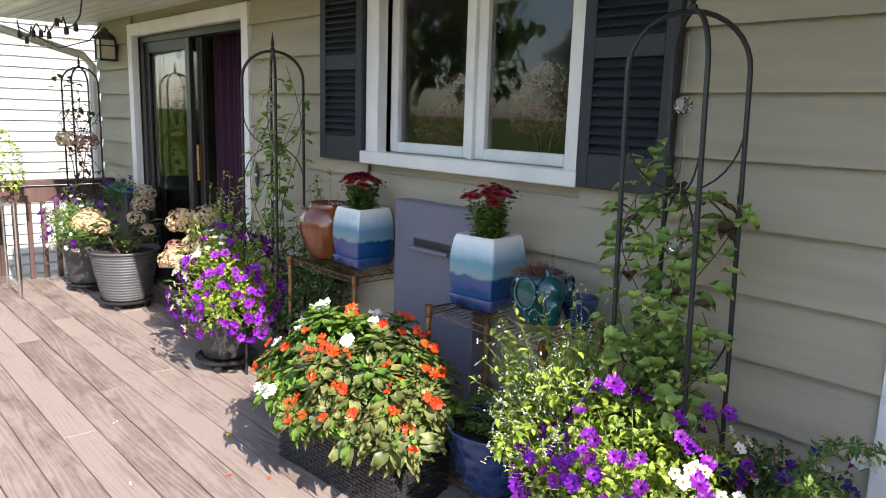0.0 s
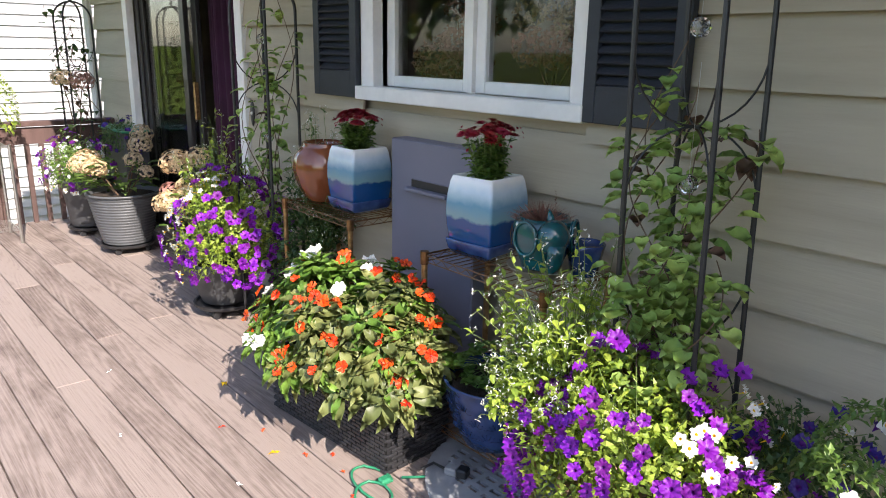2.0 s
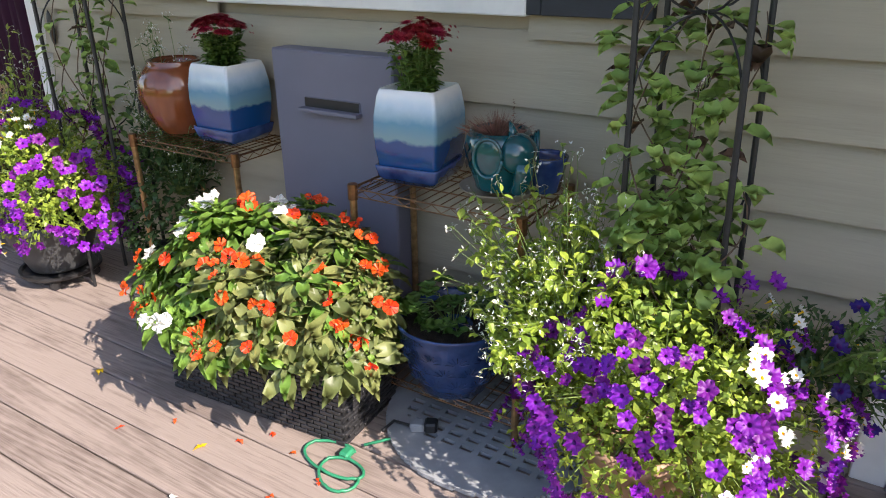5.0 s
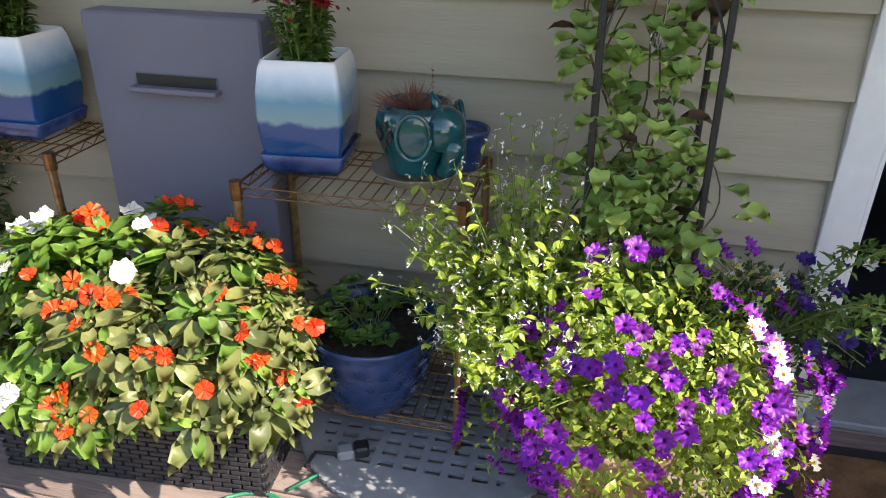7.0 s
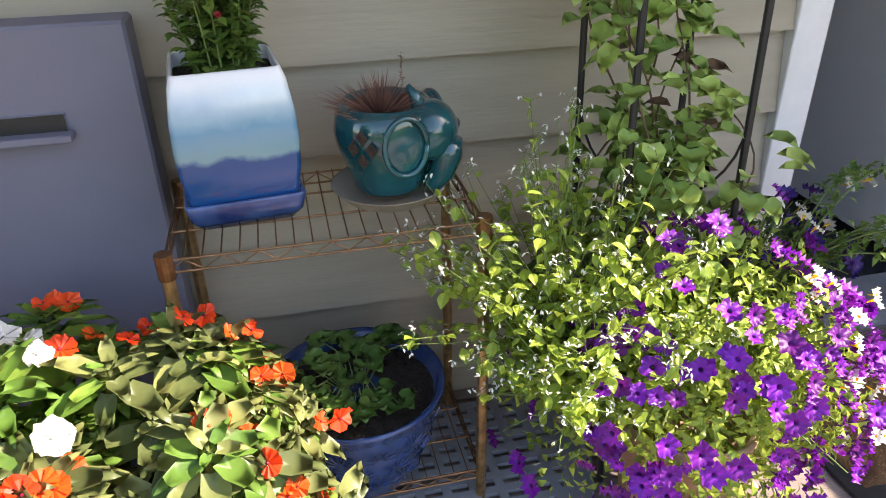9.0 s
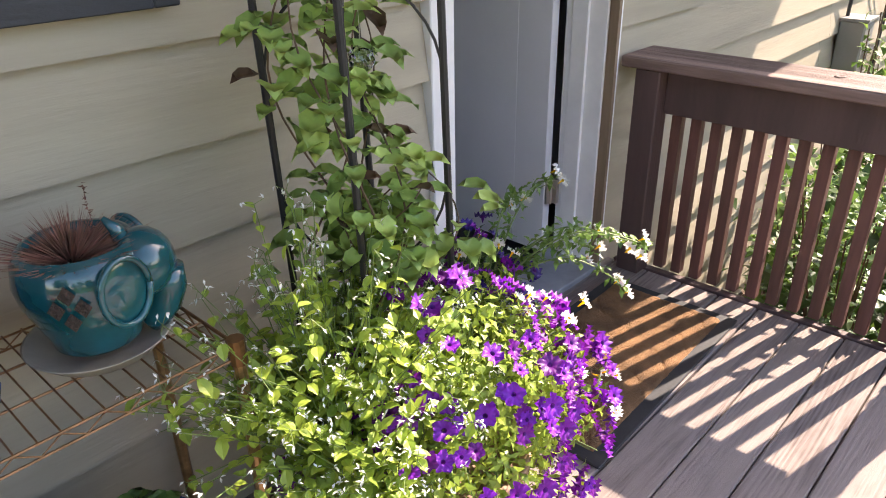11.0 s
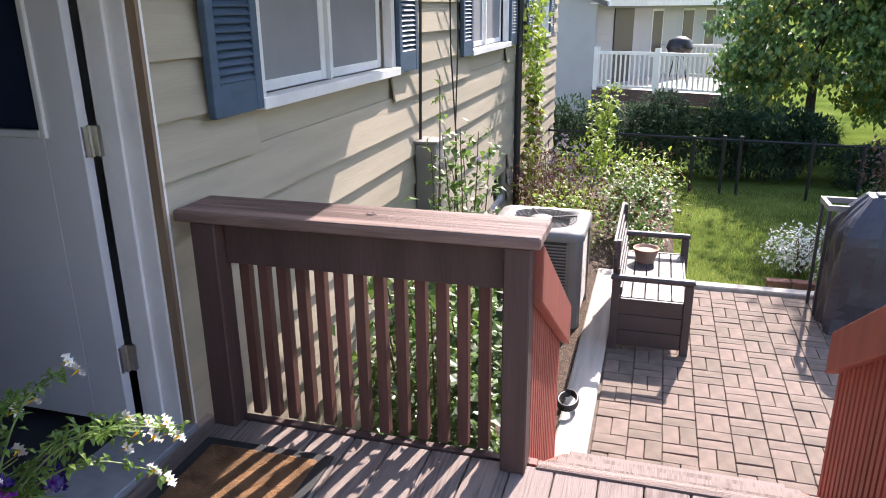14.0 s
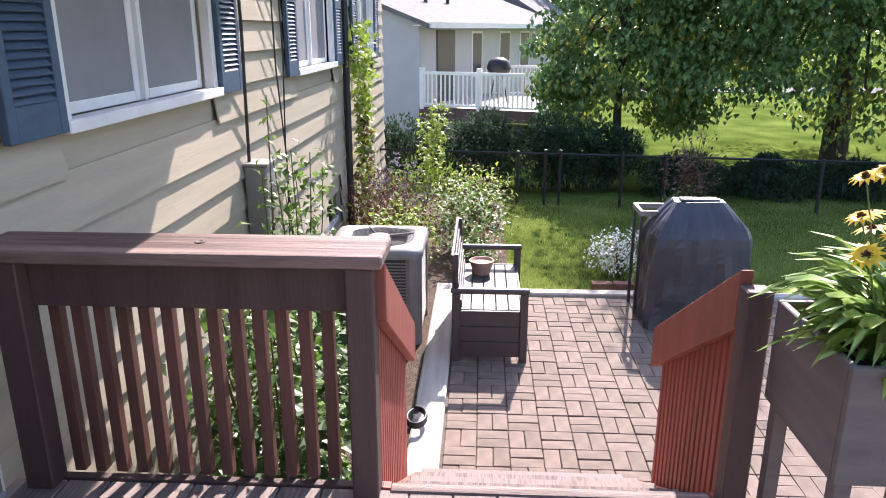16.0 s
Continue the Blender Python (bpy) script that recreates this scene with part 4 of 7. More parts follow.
for k in range(700):
    a, q = L.rng.uniform(0, 6.28), L.rng.uniform(0, 1)
    L.blade((math.cos(a) * 0.05 * q, math.sin(a) * 0.05 * q, 0.0), (math.cos(a) * q * 1.6, math.sin(a) * q * 1.6, 0.5), L.rng.uniform(0.035, 0.085), 0.0032)
for k in range(40):
    L.blade((0.045, 0.01, 0.02 + k * 0.0022), L.way(), 0.008, 0.003)
L.make("dry_leaves", M_DRY, dg)
bm = bmesh.new()
lathe(bm, [(0.085, 0), (0.088, 0.002), (0.112, 0.026), (0.114, 0.028), (0.110, 0.028), (0.086, 0.005)], 40)
sc = thing("saucer", "clear plastic saucer under the elephant planter", "saucer", -1.475, -0.255, 0.729)
part("dish", bm, surf("milky_plastic", (0.50, 0.46, 0.38), 0.25, 0.15, 12.0, 0.0, through_light=0.5), sc, smooth=True)

# cobalt pot behind the elephant
cp = thing("cobalt_pot", "small cobalt blue glazed pot on the wire stand", "plant pot", -1.375, -0.16, 0.729)
bm = bmesh.new()
lathe(bm, [(0.04, 0), (0.045, 0.005), (0.062, 0.09), (0.066, 0.105), (0.062, 0.108), (0.056, 0.10), (0.054, 0.09)], 32)
part("body", bm, M_SAUCER, cp, smooth=True)

# big blue pot with strawberry plant on the low shelf
bp = thing("blue_pot", "large blue glazed pot with embossed fans on the low shelf", "plant pot", -1.58, -0.335, 0.104)
bm = bmesh.new()
lathe(bm, [(0.10, 0), (0.110, 0.004), (0.134, 0.06), (0.158, 0.14), (0.172, 0.20), (0.183, 0.232), (0.188, 0.24), (0.184, 0.246), (0.172, 0.238), (0.164, 0.21)], 48)
part("body", bm, M_BLUEPOT, bp, smooth=True)
bm = bmesh.new()
for row, (rr, z) in enumerate(((0.133, 0.055), (0.148, 0.105), (0.1625, 0.155))):
    for k in range(13):
        a0 = 2 * math.pi * (k + 0.5 * (row % 2)) / 13
        for j in range(-3, 4):
            t = radians(j * 24)
            pts = []
            for s in (0.3, 0.7, 1.0):
                aa = a0 + math.sin(t) * 0.034 * s / rr
                pts.append((math.cos(aa) * (rr + 0.013 * s), math.sin(aa) * (rr + 0.013 * s), z + math.cos(t) * 0.036 * s))
            tube(bm, pts, 0.0016, seg=4)
part("embossing", bm, M_BLUEPOT, bp, "raised fan pattern")
bm = bmesh.new()
lathe(bm, [(0.02, 0.208), (0.10, 0.212), (0.166, 0.21), (0.166, 0.204)], 32)
part("soil", bm, M_SOIL, bp)
sb = thing("strawberry_plant", "low strawberry plant with round green leaves in the blue pot", "plant", -1.58, -0.335, 0.316)
L = Leaves(41)
sbm = bmesh.new()
for k in range(26):
    a, q = L.rng.uniform(0, 6.28), L.rng.uniform(0.15, 1.0)
    tip = Vector((math.cos(a) * 0.13 * q, math.sin(a) * 0.13 * q, L.rng.uniform(0.03, 0.12) * (1.2 - 0.5 * q)))
    tube(sbm, [(0.02 * math.cos(a), 0.02 * math.sin(a), 0), tip * 0.6 + Vector((0, 0, 0.03)), tip], 0.0015, seg=4)
    for j in (-1, 0, 1):
        d = Vector((math.cos(a + j * 1.3), math.sin(a + j * 1.3), L.rng.uniform(0.0, 0.4)))
        L.leaf(tip, d, (0, 0, 1), 0.045, 0.042, 0.1, fine=True)
L.make("foliage", M_STRAW, sb, smooth=True)
tagged(part("stem", sbm, M_STEM, sb), kind="stuff")

# woven planter box with impatiens
PA = 4.3
wp = thing("woven_planter", "long black woven resin planter box on the deck", "planter box", -2.12, -0.55, 0, PA)
PW, PD, PH = 0.352, 0.150, 0.265
bm = bmesh.new()
box(bm, -PW + 0.006, PW - 0.006, -PD + 0.006, PD - 0.006, 0.006, PH - 0.02)
part("liner", bm, M_BLACK, wp)
bm = bmesh.new()
for a, b, c, d in ((-PW, PW, -PD, -PD + 0.02), (-PW, PW, PD - 0.02, PD), (-PW, -PW + 0.02, -PD + 0.02, PD - 0.02), (PW - 0.02, PW, -PD + 0.02, PD - 0.02)):
    box(bm, a, b, c, d, PH - 0.022, PH, bevel=0.004)
part("rim", bm, M_WICKER, wp)
wv = bmesh.new()
rows, wh = 16, (PH - 0.024) / 16
for r_ in range(rows):
    z = 0.002 + r_ * wh
    for side, length in ((0, PW), (1, PD)):
        n = int(2 * length / 0.026)
        for s in (-1, 1):
            for k in range(n):
                if (k + r_) % 2:
                    continue
                u0 = -length + 2 * length * k / n - 0.006
                u1 = u0 + 2 * 2 * length / n * 0.80 + 0.006
                u0, u1 = max(u0, -length), min(u1, length)
                if side == 0:
                    box(wv, u0, u1, s * PD - 0.005, s * PD + 0.005, z + 0.001, z + wh - 0.001, bevel=0.002)
                else:
                    box(wv, s * PW - 0.005, s * PW + 0.005, u0, u1, z + 0.001, z + wh - 0.001, bevel=0.002)
tagged(part("weave", wv, M_WICKER, wp, "woven flat strands"), kind="stuff")

im = thing("impatiens", "bushy impatiens with orange-red and white blooms in the woven planter", "flowering plant", -2.10, -0.565, 0.21, PA)
L = Leaves(51)
rng = L.rng
spots = mound_spots((0, 0, 0.14), (0.47, 0.28, 0.25), 76, rng, -0.2, lambda p, v: p.x < 0.42 and not (p.x > 0.12 and p.z < 0.08) and not (v.y > 0.6 and v.z < 0.4), 0.2)
spots += mound_spots((0, 0, 0.10), (0.34, 0.20, 0.18), 34, rng, 0.0)
spots += [(Vector((0.33 + rng.uniform(-0.05, 0.07), rng.uniform(-0.2, 0.1), rng.uniform(0.08, 0.18))), Vector((0.8, -0.3, 0.4))) for _ in range(7)]
sbm = bmesh.new()
for i, (p, n) in enumerate(spots):
    white = p.x < 0.06 + 0.14 * math.sin(p.y * 9) and p.z > -0.04
    n = (n * 0.8 + Vector((0, -0.1, 0.7))).normalized()
    t1 = n.orthogonal().normalized()
    t2 = n.cross(t1)
    base = Vector((p.x * 0.5, p.y * 0.5, 0.02))
    if i % 2 == 0:
        tube(sbm, [base, (base + p) / 2 + Vector((0, 0, 0.03)), p], 0.004, 0.003, 5)
    k0 = rng.uniform(0, 6)
    for tier, cnt, tilt, ln in ((0, 6, -0.02, 0.120), (1, 5, 0.28, 0.095), (2, 4, 0.75, 0.058)):
        for k in range(cnt):
            a = k0 + 2 * math.pi * k / cnt + tier * 0.5 + rng.uniform(-0.2, 0.2)
            d = t1 * math.cos(a) + t2 * math.sin(a) + n * tilt
            d.z -= 0.03
            s = rng.uniform(0.7, 1.2)
            d += L.way() * 0.24
            L.leaf(p + n * 0.014 * tier, d, n, ln * s, ln * s * 0.38, 0.16, 1 if white or rng.random() < 0.25 else 0, fine=True)
L.make("foliage", [M_IMP, M_IMP2], im, "long pointed bronze-green and bright green leaves", smooth=True)
tagged(part("stem", sbm, M_STEM, im), kind="stuff")
outer = [s for s in spots[:76] if s[1].y < 0.75]
rng.shuffle(outer)
oc = wc = 0
for p, n in outer:
    up = (n + Vector((0.1, -0.5, 0.35))).normalized()
    q = p + n * 0.055
    white = p.x < 0.06 + 0.14 * math.sin(p.y * 9) and p.z > 0.10 and n.y < 0.35
    if white and wc < 14:
        wc += 1
        for k in range(rng.choice((1, 1, 2))):
            piece("white_flower", F_WHITEIMP, im, aim(q + Vector((0.04 * k, 0.01 * k, 0.008)), up, rng.uniform(0.8, 1.1), rng.uniform(0, 6)))
    elif oc < 34:
        oc += 1
        for k in range(rng.choice((1, 1, 2))):
            piece("orange_flower", F_ORANGE, im, aim(q + Vector((0.035 * k, 0.012 * k, -0.012 * k)), (up + L.way() * 0.6), rng.uniform(0.6, 0.85), rng.uniform(0, 6)))
for p, n in mound_spots((0, 0, 0.14), (0.50, 0.32, 0.29), 30, rng, -0.05, lambda p, v: v.y < 0.3 and p.x < 0.42, 0.2):
    piece("orange_flower", F_ORANGE, im, aim(p, n + Vector((0.2, -0.3, 0.2)) + L.way() * 0.5, rng.uniform(0.65, 0.95), rng.uniform(0, 6)))
for p, n in mound_spots((0, 0, 0.14), (0.49, 0.31, 0.29), 9, rng, 0.35, lambda p, v: v.y < 0.5 and p.x < 0.1, 0.2):
    piece("white_flower", F_WHITEIMP, im, aim(p, n + Vector((0.2, -0.4, 0.2)), rng.uniform(0.8, 1.05), rng.uniform(0, 6)))
for k in range(6):
    piece("orange_flower", F_ORANGE, im, aim(Vector((-0.44 + 0.05 * k, -0.20 - 0.03 * rng.random(), 0.12 + 0.06 * rng.random() - 0.02 * (k % 3))), (-0.4, -1, 0.4), rng.uniform(0.8, 1.05), k))


def petunia(name, x, y, z, r, cen, seed, n_leaf, kinds, label, low=-0.45, keep=None, leafmat=M_LIME, lens=(0.02, 0.036), under=None):
    """A trailing mound of petunias: kinds is a list of (flower mesh, part name, count, test)."""
    p = thing(name, label, "flowering plant", x, y, z)
    L = Leaves(seed)
    rng = L.rng
    sp = mound_spots(cen, r, n_leaf, rng, low, keep, 0.16)
    for q, n in sp:
        q = Vector(cen) + (q - Vector(cen)) * rng.uniform(0.45, 0.98)
        d = (n * 0.6 + L.way()).normalized()
        L.leaf(q, d, n, rng.uniform(*lens), rng.uniform(0.010, 0.018), 0.2)
    L.make("foliage", leafmat, p, "small light green leaves")
    sbm = bmesh.new()
    for q, n in mound_spots(cen, r, 90, rng, low, keep, 0.16):
        base = Vector((cen[0] + (q.x - cen[0]) * 0.2, cen[1] + (q.y - cen[1]) * 0.2, cen[2]))
        tube(sbm, [base, (base + q) / 2 + Vector((0, 0, 0.04)), q], 0.0022, 0.0014, 4)
    tagged(part("stem", sbm, M_STEM, p), kind="stuff")
    for me, nm, cnt, test in kinds:
        done, tries = 0, 0
        while done < cnt and tries < cnt * 40:
            tries += 1
            (q, n), = mound_spots(cen, r, 1, rng, low, keep, 0.16)
            if test and not test(q, n, rng):
                continue
            done += 1
            way = (n + Vector((0, -0.15, 0.1)) + L.way() * 0.55).normalized()
            piece(nm, me, p, aim(q + n * rng.uniform(0.008, 0.035), way, rng.uniform(0.66, 1.06), rng.uniform(0, 6)))
    return p


# the large petunia by the entry, in a pale terracotta pot
tp = thing("terracotta_pot", "pale terracotta pot hidden under trailing petunias", "plant pot", -0.93, -0.55, 0)
bm = bmesh.new()
lathe(bm, [(0.10, 0), (0.105, 0.005), (0.135, 0.27), (0.145, 0.275), (0.15, 0.32), (0.14, 0.32), (0.125, 0.29)], 40)
part("body", bm, M_TERRA, tp, smooth=True)
petunia("petunia", -0.90, -0.49, 0.33, (0.36, 0.28, 0.34), (0, 0, 0.0), 71, 6400,
        [(F_PURPLE, "purple_flower", 290, lambda q, n, r: (n.y < 0.5) and (q.x > -0.28 or r.random() < 0.25) and (q.z < 0.25 or r.random() < 0.5)),
         (F_WHITE, "white_flower", 46, lambda q, n, r: q.x > 0.17 and (q.z > 0.02 or r.random() < 0.3)),
         (F_WHITE, "white_flower", 7, lambda q, n, r: -0.1 < q.x < 0.2 and q.z < -0.05 and n.y < 0)],
        "large mound of purple petunias with some white blooms", -0.75, keep=lambda p, v: not (p.x < -0.15 and p.z < -0.12), leafmat=M_LIME)

# airy lime-green filler with tiny white flowers


def airy(name, x, y, z, r, seed, stems, label, mat, long=1.0, blossoms=3, size=(0.018, 0.036)):
    p = thing(name, label, "flowering plant", x, y, z)
    L, W = Leaves(seed), Leaves(seed + 1)
    rng = L.rng
    sbm = bmesh.new()
    for k in range(stems):
        v = L.way()
        v.z = abs(v.z) * 1.1 + 0.1
        tip = Vector((v.x * r[0], v.y * r[1], v.z * r[2])) * rng.uniform(0.55, 1.15)
        base = Vector((v.x * 0.03, v.y * 0.03, -0.05))
        mid = (base + tip) / 2 + Vector((rng.uniform(-1, 1) * 0.03, rng.uniform(-1, 1) * 0.03, 0.03))
        tube(sbm, [base, mid, tip], 0.0016, 0.0008, 4)
        for j in range(int(10 * long)):
            t = rng.uniform(0.2, 1)
            c = base.lerp(mid, t * 2) if t < 0.5 else mid.lerp(tip, t * 2 - 1)
            d = L.way()
            ln = rng.uniform(*size)
            L.leaf(c, d, (0, 0, 1), ln, ln * 0.62, 0.1, fine=True)
        for j in range(blossoms):
            c = tip + L.way() * 0.022
            tube(sbm, [tip, c], 0.0006, seg=3)
            for q in range(2):
                W.leaf(c, W.way(), (0, 0, 1), 0.0105, 0.0045, 0.1)
    L.make("foliage", mat, p)
    W.make("blossom", M_WHITE, p, "tiny white blossoms")
    tagged(part("stem", sbm, M_STEM, p), kind="stuff")
    return p


airy("euphorbia", -1.17, -0.45, 0.47, (0.33, 0.24, 0.36), 81, 220, "airy lime-green plant with tiny white flowers beside the petunias", M_LIME)
airy("euphorbia", -1.15, -0.56, 0.42, (0.24, 0.16, 0.20), 85, 130, "airy lime-green plant with tiny white flowers beside the petunias", M_LIME)
airy("euphorbia", -2.98, -0.17, 0.50, (0.24, 0.15, 0.50), 91, 150, "tall airy plant with many tiny white flowers by the trellis", M_DARKLEAF, 1.0, 6, (0.016, 0.03))
bd = thing("bushy_plant", "leafy green plant on the deck beside the wire stand", "plant", -3.05, -0.22, 0.0)
L = Leaves(95)
for q, n in mound_spots((0, 0, 0.34), (0.22, 0.17, 0.34), 1500, L.rng, -0.9):
    L.leaf(q * L.rng.uniform(0.6, 1.0) + Vector((0, 0, 0.1)), n + L.way() * 0.8, (0, 0, 1), L.rng.uniform(0.03, 0.05), 0.024, 0.2)
L.make("foliage", M_DARKLEAF, bd)
bm = bmesh.new()
lathe(bm, [(0.10, 0), (0.14, 0.2), (0.135, 0.2), (0.10, 0.02)], 24)
part("pot", bm, M_DARKPOT, bd)

# garden obelisks


def obelisk(x, y, top, r, feet, label, seed, rz=10, tip=0):
    o = thing("garden_obelisk", label, "trellis", x, y, 0, rz, group="black metal garden obelisks")
    o.matrix_basis = pose(x, y, 0, 0, tip, rz)
    bend = top - r * 1.25
    for k in range(4):
        a = 2 * math.pi * k / 4 + radians(45)
        c, s = math.cos(a), math.sin(a)
        pts = [(c * feet, s * feet, 0.0), (c * r, s * r, bend)]
        for j in range(1, 9):
            t = math.pi / 2 * j / 8
            pts.append((c * r * math.cos(t), s * r * math.cos(t), bend + (top - bend - 0.05) * math.sin(t)))
        bm = bmesh.new()
        tube(bm, pts, 0.0075, seg=8)
        part("leg", bm, M_BLACK, o)
    bm = bmesh.new()
    lathe(bm, [(0.006, top - 0.055), (0.013, top - 0.05), (0.012, top - 0.035), (0.005, top - 0.03), (0.011, top - 0.02), (0.008, top), (0.001, top + 0.045)], 10)
    part("finial", bm, M_BLACK, o)
    for zc, h in ((top * 0.70, 0.19), (top * 0.38, 0.19)):
        for k in range(4):
            a = 2 * math.pi * k / 4 + radians(45)
            c, s = math.cos(a), math.sin(a)
            bm = bmesh.new()
            for sg in (1, -1):
                tube(bm, [(c * r * math.sin(t), s * r * math.sin(t), zc + sg * (h * (1 - math.cos(t)))) for t in [math.pi / 2 * j / 8 for j in range(9)]], 0.003, seg=5)
            part("scroll", bm, M_BLACK, o)
    return o


def crystal(x, y, z, hang, s=0.026):
    c = thing("crystal_drop", "clear faceted glass ball hanging on a thread", "crystal", x, y, z, group="hanging crystals")
    bm = bmesh.new()
    bmesh.ops.create_icosphere(bm, subdivisions=2, radius=s)
    part("ball", bm, M_CRYSTAL, c)
    bm = bmesh.new()
    tube(bm, [(0, 0, s), (0, 0, hang)], 0.0007, seg=4)
    part("thread", bm, M_STEEL, c)


def vine(x, y, z0, z1, r, seed, n, label, size=(0.045, 0.075), mat=None, hugs=2.2):
    p = thing("climbing_vine", label, "climbing plant", x, y, 0, group="vines on the obelisks")
    L = Leaves(seed)
    rng = L.rng
    sbm = bmesh.new()
    for k in range(6):
        a0, pts = rng.uniform(0, 6.28), []
        top = rng.uniform(z0 + (z1 - z0) * 0.65, z1)
        for j in range(22):
            t = j / 21
            a = a0 + t * hugs * (1 if k % 2 else -1)
            q = r * (0.55 + 0.5 * math.sin(t * 7 + k))
            pts.append(Vector((math.cos(a) * q, math.sin(a) * q, z0 + (top - z0) * t)))
        tube(sbm, pts, 0.003, 0.0015, 5)
        for j in range(n // 6):
            t = rng.uniform(0, 1) * 21
            c = pts[int(t)].lerp(pts[min(int(t) + 1, 21)], t % 1)
            d = L.way()
            d.z = d.z * 0.4 - 0.12
            d.y -= 0.25
            tip = c + d.normalized() * rng.uniform(0.01, 0.05)
            ln = rng.uniform(*size)
            L.leaf(tip, d, (0, -0.25, 1), ln, ln * 0.66, 0.2, 1 if rng.random() < 0.06 else 0, fine=True)
    L.make("leaves", [mat or M_VINE, M_BRONZELEAF], p, "pointed oval green leaves", smooth=True)
    tagged(part("stem", sbm, M_TWIG, p), kind="stuff")


dk = thing("dark_pot", "dark pot under the obelisk behind the petunias", "plant pot", -0.92, -0.225, 0, group="dark plant pots")
bm = bmesh.new()
lathe(bm, [(0.10, 0), (0.13, 0.32), (0.14, 0.36), (0.13, 0.36), (0.12, 0.33)], 32)
part("body", bm, M_DARKPOT, dk, smooth=True)
bm = bmesh.new()
lathe(bm, [(0.01, 0.335), (0.125, 0.335), (0.125, 0.32)], 24)
part("soil", bm, M_SOIL, dk)
obelisk(-0.915, -0.305, 1.79, 0.165, 0.17, "black metal garden obelisk with scrolls, overgrown with a vine", 1, 0, -1.6)
crystal(-0.942, -0.325, 1.11, 0.30)
crystal(-0.955, -0.325, 1.49, 0.18)
vine(-0.95, -0.30, 0.42, 1.58, 0.15, 101, 340, "leafy green clematis climbing the obelisk", (0.05, 0.085))
vine(-0.90, -0.285, 0.40, 0.95, 0.17, 103, 210, "leafy green clematis climbing the obelisk", (0.05, 0.085))
petunia("petunia", -0.62, -0.25, 0.42, (0.24, 0.15, 0.16), (0, 0, 0.0), 111, 1100,
        [(F_VIOLET, "violet_flower", 26, lambda q, n, r: n.y < 0.3), (F_WHITE, "white_flower", 6, lambda q, n, r: q.x > 0.1)],
        "dark violet petunias in the shade by the wall", -0.5, leafmat=M_DARKLEAF)
tr = thing("petunia_sprays", "long leafy petunia shoots with white blooms reaching toward the door", "flowering plant", -0.6, -0.34, 0.45)
L = Leaves(115)
sbm = bmesh.new()
for k, (tx, ty, tz) in enumerate(((0.28, 0.0, 0.24), (0.30, -0.16, 0.12), (0.24, -0.28, 0.16), (0.33, -0.10, 0.05), (0.20, 0.06, 0.20), (0.26, -0.24, 0.02), (0.34, -0.24, 0.10))):
    pts = [Vector((tx, ty, tz)) * t + Vector((0, 0, 0.10 * math.sin(t * 3.1))) for t in [j / 10 for j in range(11)]]
    tube(sbm, pts, 0.003, 0.0015, 5)
    for j in range(70):
        c = pts[L.rng.randrange(2, 11)]
        L.leaf(c + L.way() * 0.012, L.way(), (0, 0, 1), L.rng.uniform(0.02, 0.034), 0.013, 0.15)
    for q in range(2):
        piece("white_flower", F_WHITE, tr, aim(pts[-1] + L.way() * 0.025, (0.4, -0.8, 0.5) if q else (0.9, -0.2, 0.3), 1.05, k))
L.make("foliage", M_LEAF, tr)
tagged(part("stem", sbm, M_STEM, tr), kind="stuff")

# tray, cord, plug
ty = thing("boot_tray", "round grey plastic tray with rows of slots on the deck", "plastic tray", -1.41, -0.29, 0.003)
bm = bmesh.new()
gv = {}
N = 84
c = 0.0105
for i in range(-N // 2, N // 2):
    for j in range(-N // 2, N // 2):
        x, y = (i + 0.5) * c, (j + 0.5) * c
        if x * x + y * y > 0.385 ** 2 or y > 0.19:
            continue
        if x * x + y * y < 0.315 ** 2 and y > -0.255 and i % 6 not in (0, 1) and j % 4 not in (0, 1):
            continue
        q = []
        for a, b in ((i, j), (i + 1, j), (i + 1, j + 1), (i, j + 1)):
            if (a, b) not in gv:
                px, py = a * c, b * c
                rr = math.hypot(px, py)
                if rr > 0.385:
                    px, py = px * 0.385 / rr, py * 0.385 / rr
                gv[(a, b)] = bm.verts.new((px, py, 0.014))
            q.append(gv[(a, b)])
        bm.faces.new(q)
tb = part("grid", bm, M_MATGREY, ty)
so = tb.modifiers.new("thick", "SOLIDIFY")
so.thickness = 0.012
cd = thing("extension_cord", "green extension cord coiled loosely on the deck", "cord", -1.73, -0.765, 0.0)
bm = bmesh.new()
pts = []
for k in range(90):
    t = k / 89
    a = t * 13 + 0.6
    pts.append((0.075 * math.cos(a) * (1 + 0.4 * math.sin(a * 0.37)) + 0.12 * (t - 0.4), 0.05 * math.sin(a) + 0.10 * (1 - t) - 0.05, 0.006 + 0.004 * (k % 7 == 0)))
tube(bm, pts, 0.0048, seg=8)
tube(bm, [(0.02, 0.12, 0.006), (0.09, 0.20, 0.012), (0.13, 0.27, 0.01)], 0.0048, seg=8)
part("cable", bm, M_CORD, cd, smooth=True)
part("plug", new_box(-0.015, 0.02, 0.04, 0.08, 0.0, 0.022, 0.006), M_CORD, cd)
pg = thing("plug_adapter", "black and grey plug adapter lying on the tray", "plug", -1.585, -0.50, 0.018, 25)
bm = bmesh.new()
box(bm, -0.045, 0.0, -0.02, 0.02, 0.0, 0.028, bevel=0.005)
part("body", bm, M_MATGREY, pg)
part("cap", new_box(0.0, 0.04, -0.022, 0.022, 0.0, 0.034, 0.006), M_BLACK, pg, "black plug cap")
bm = bmesh.new()
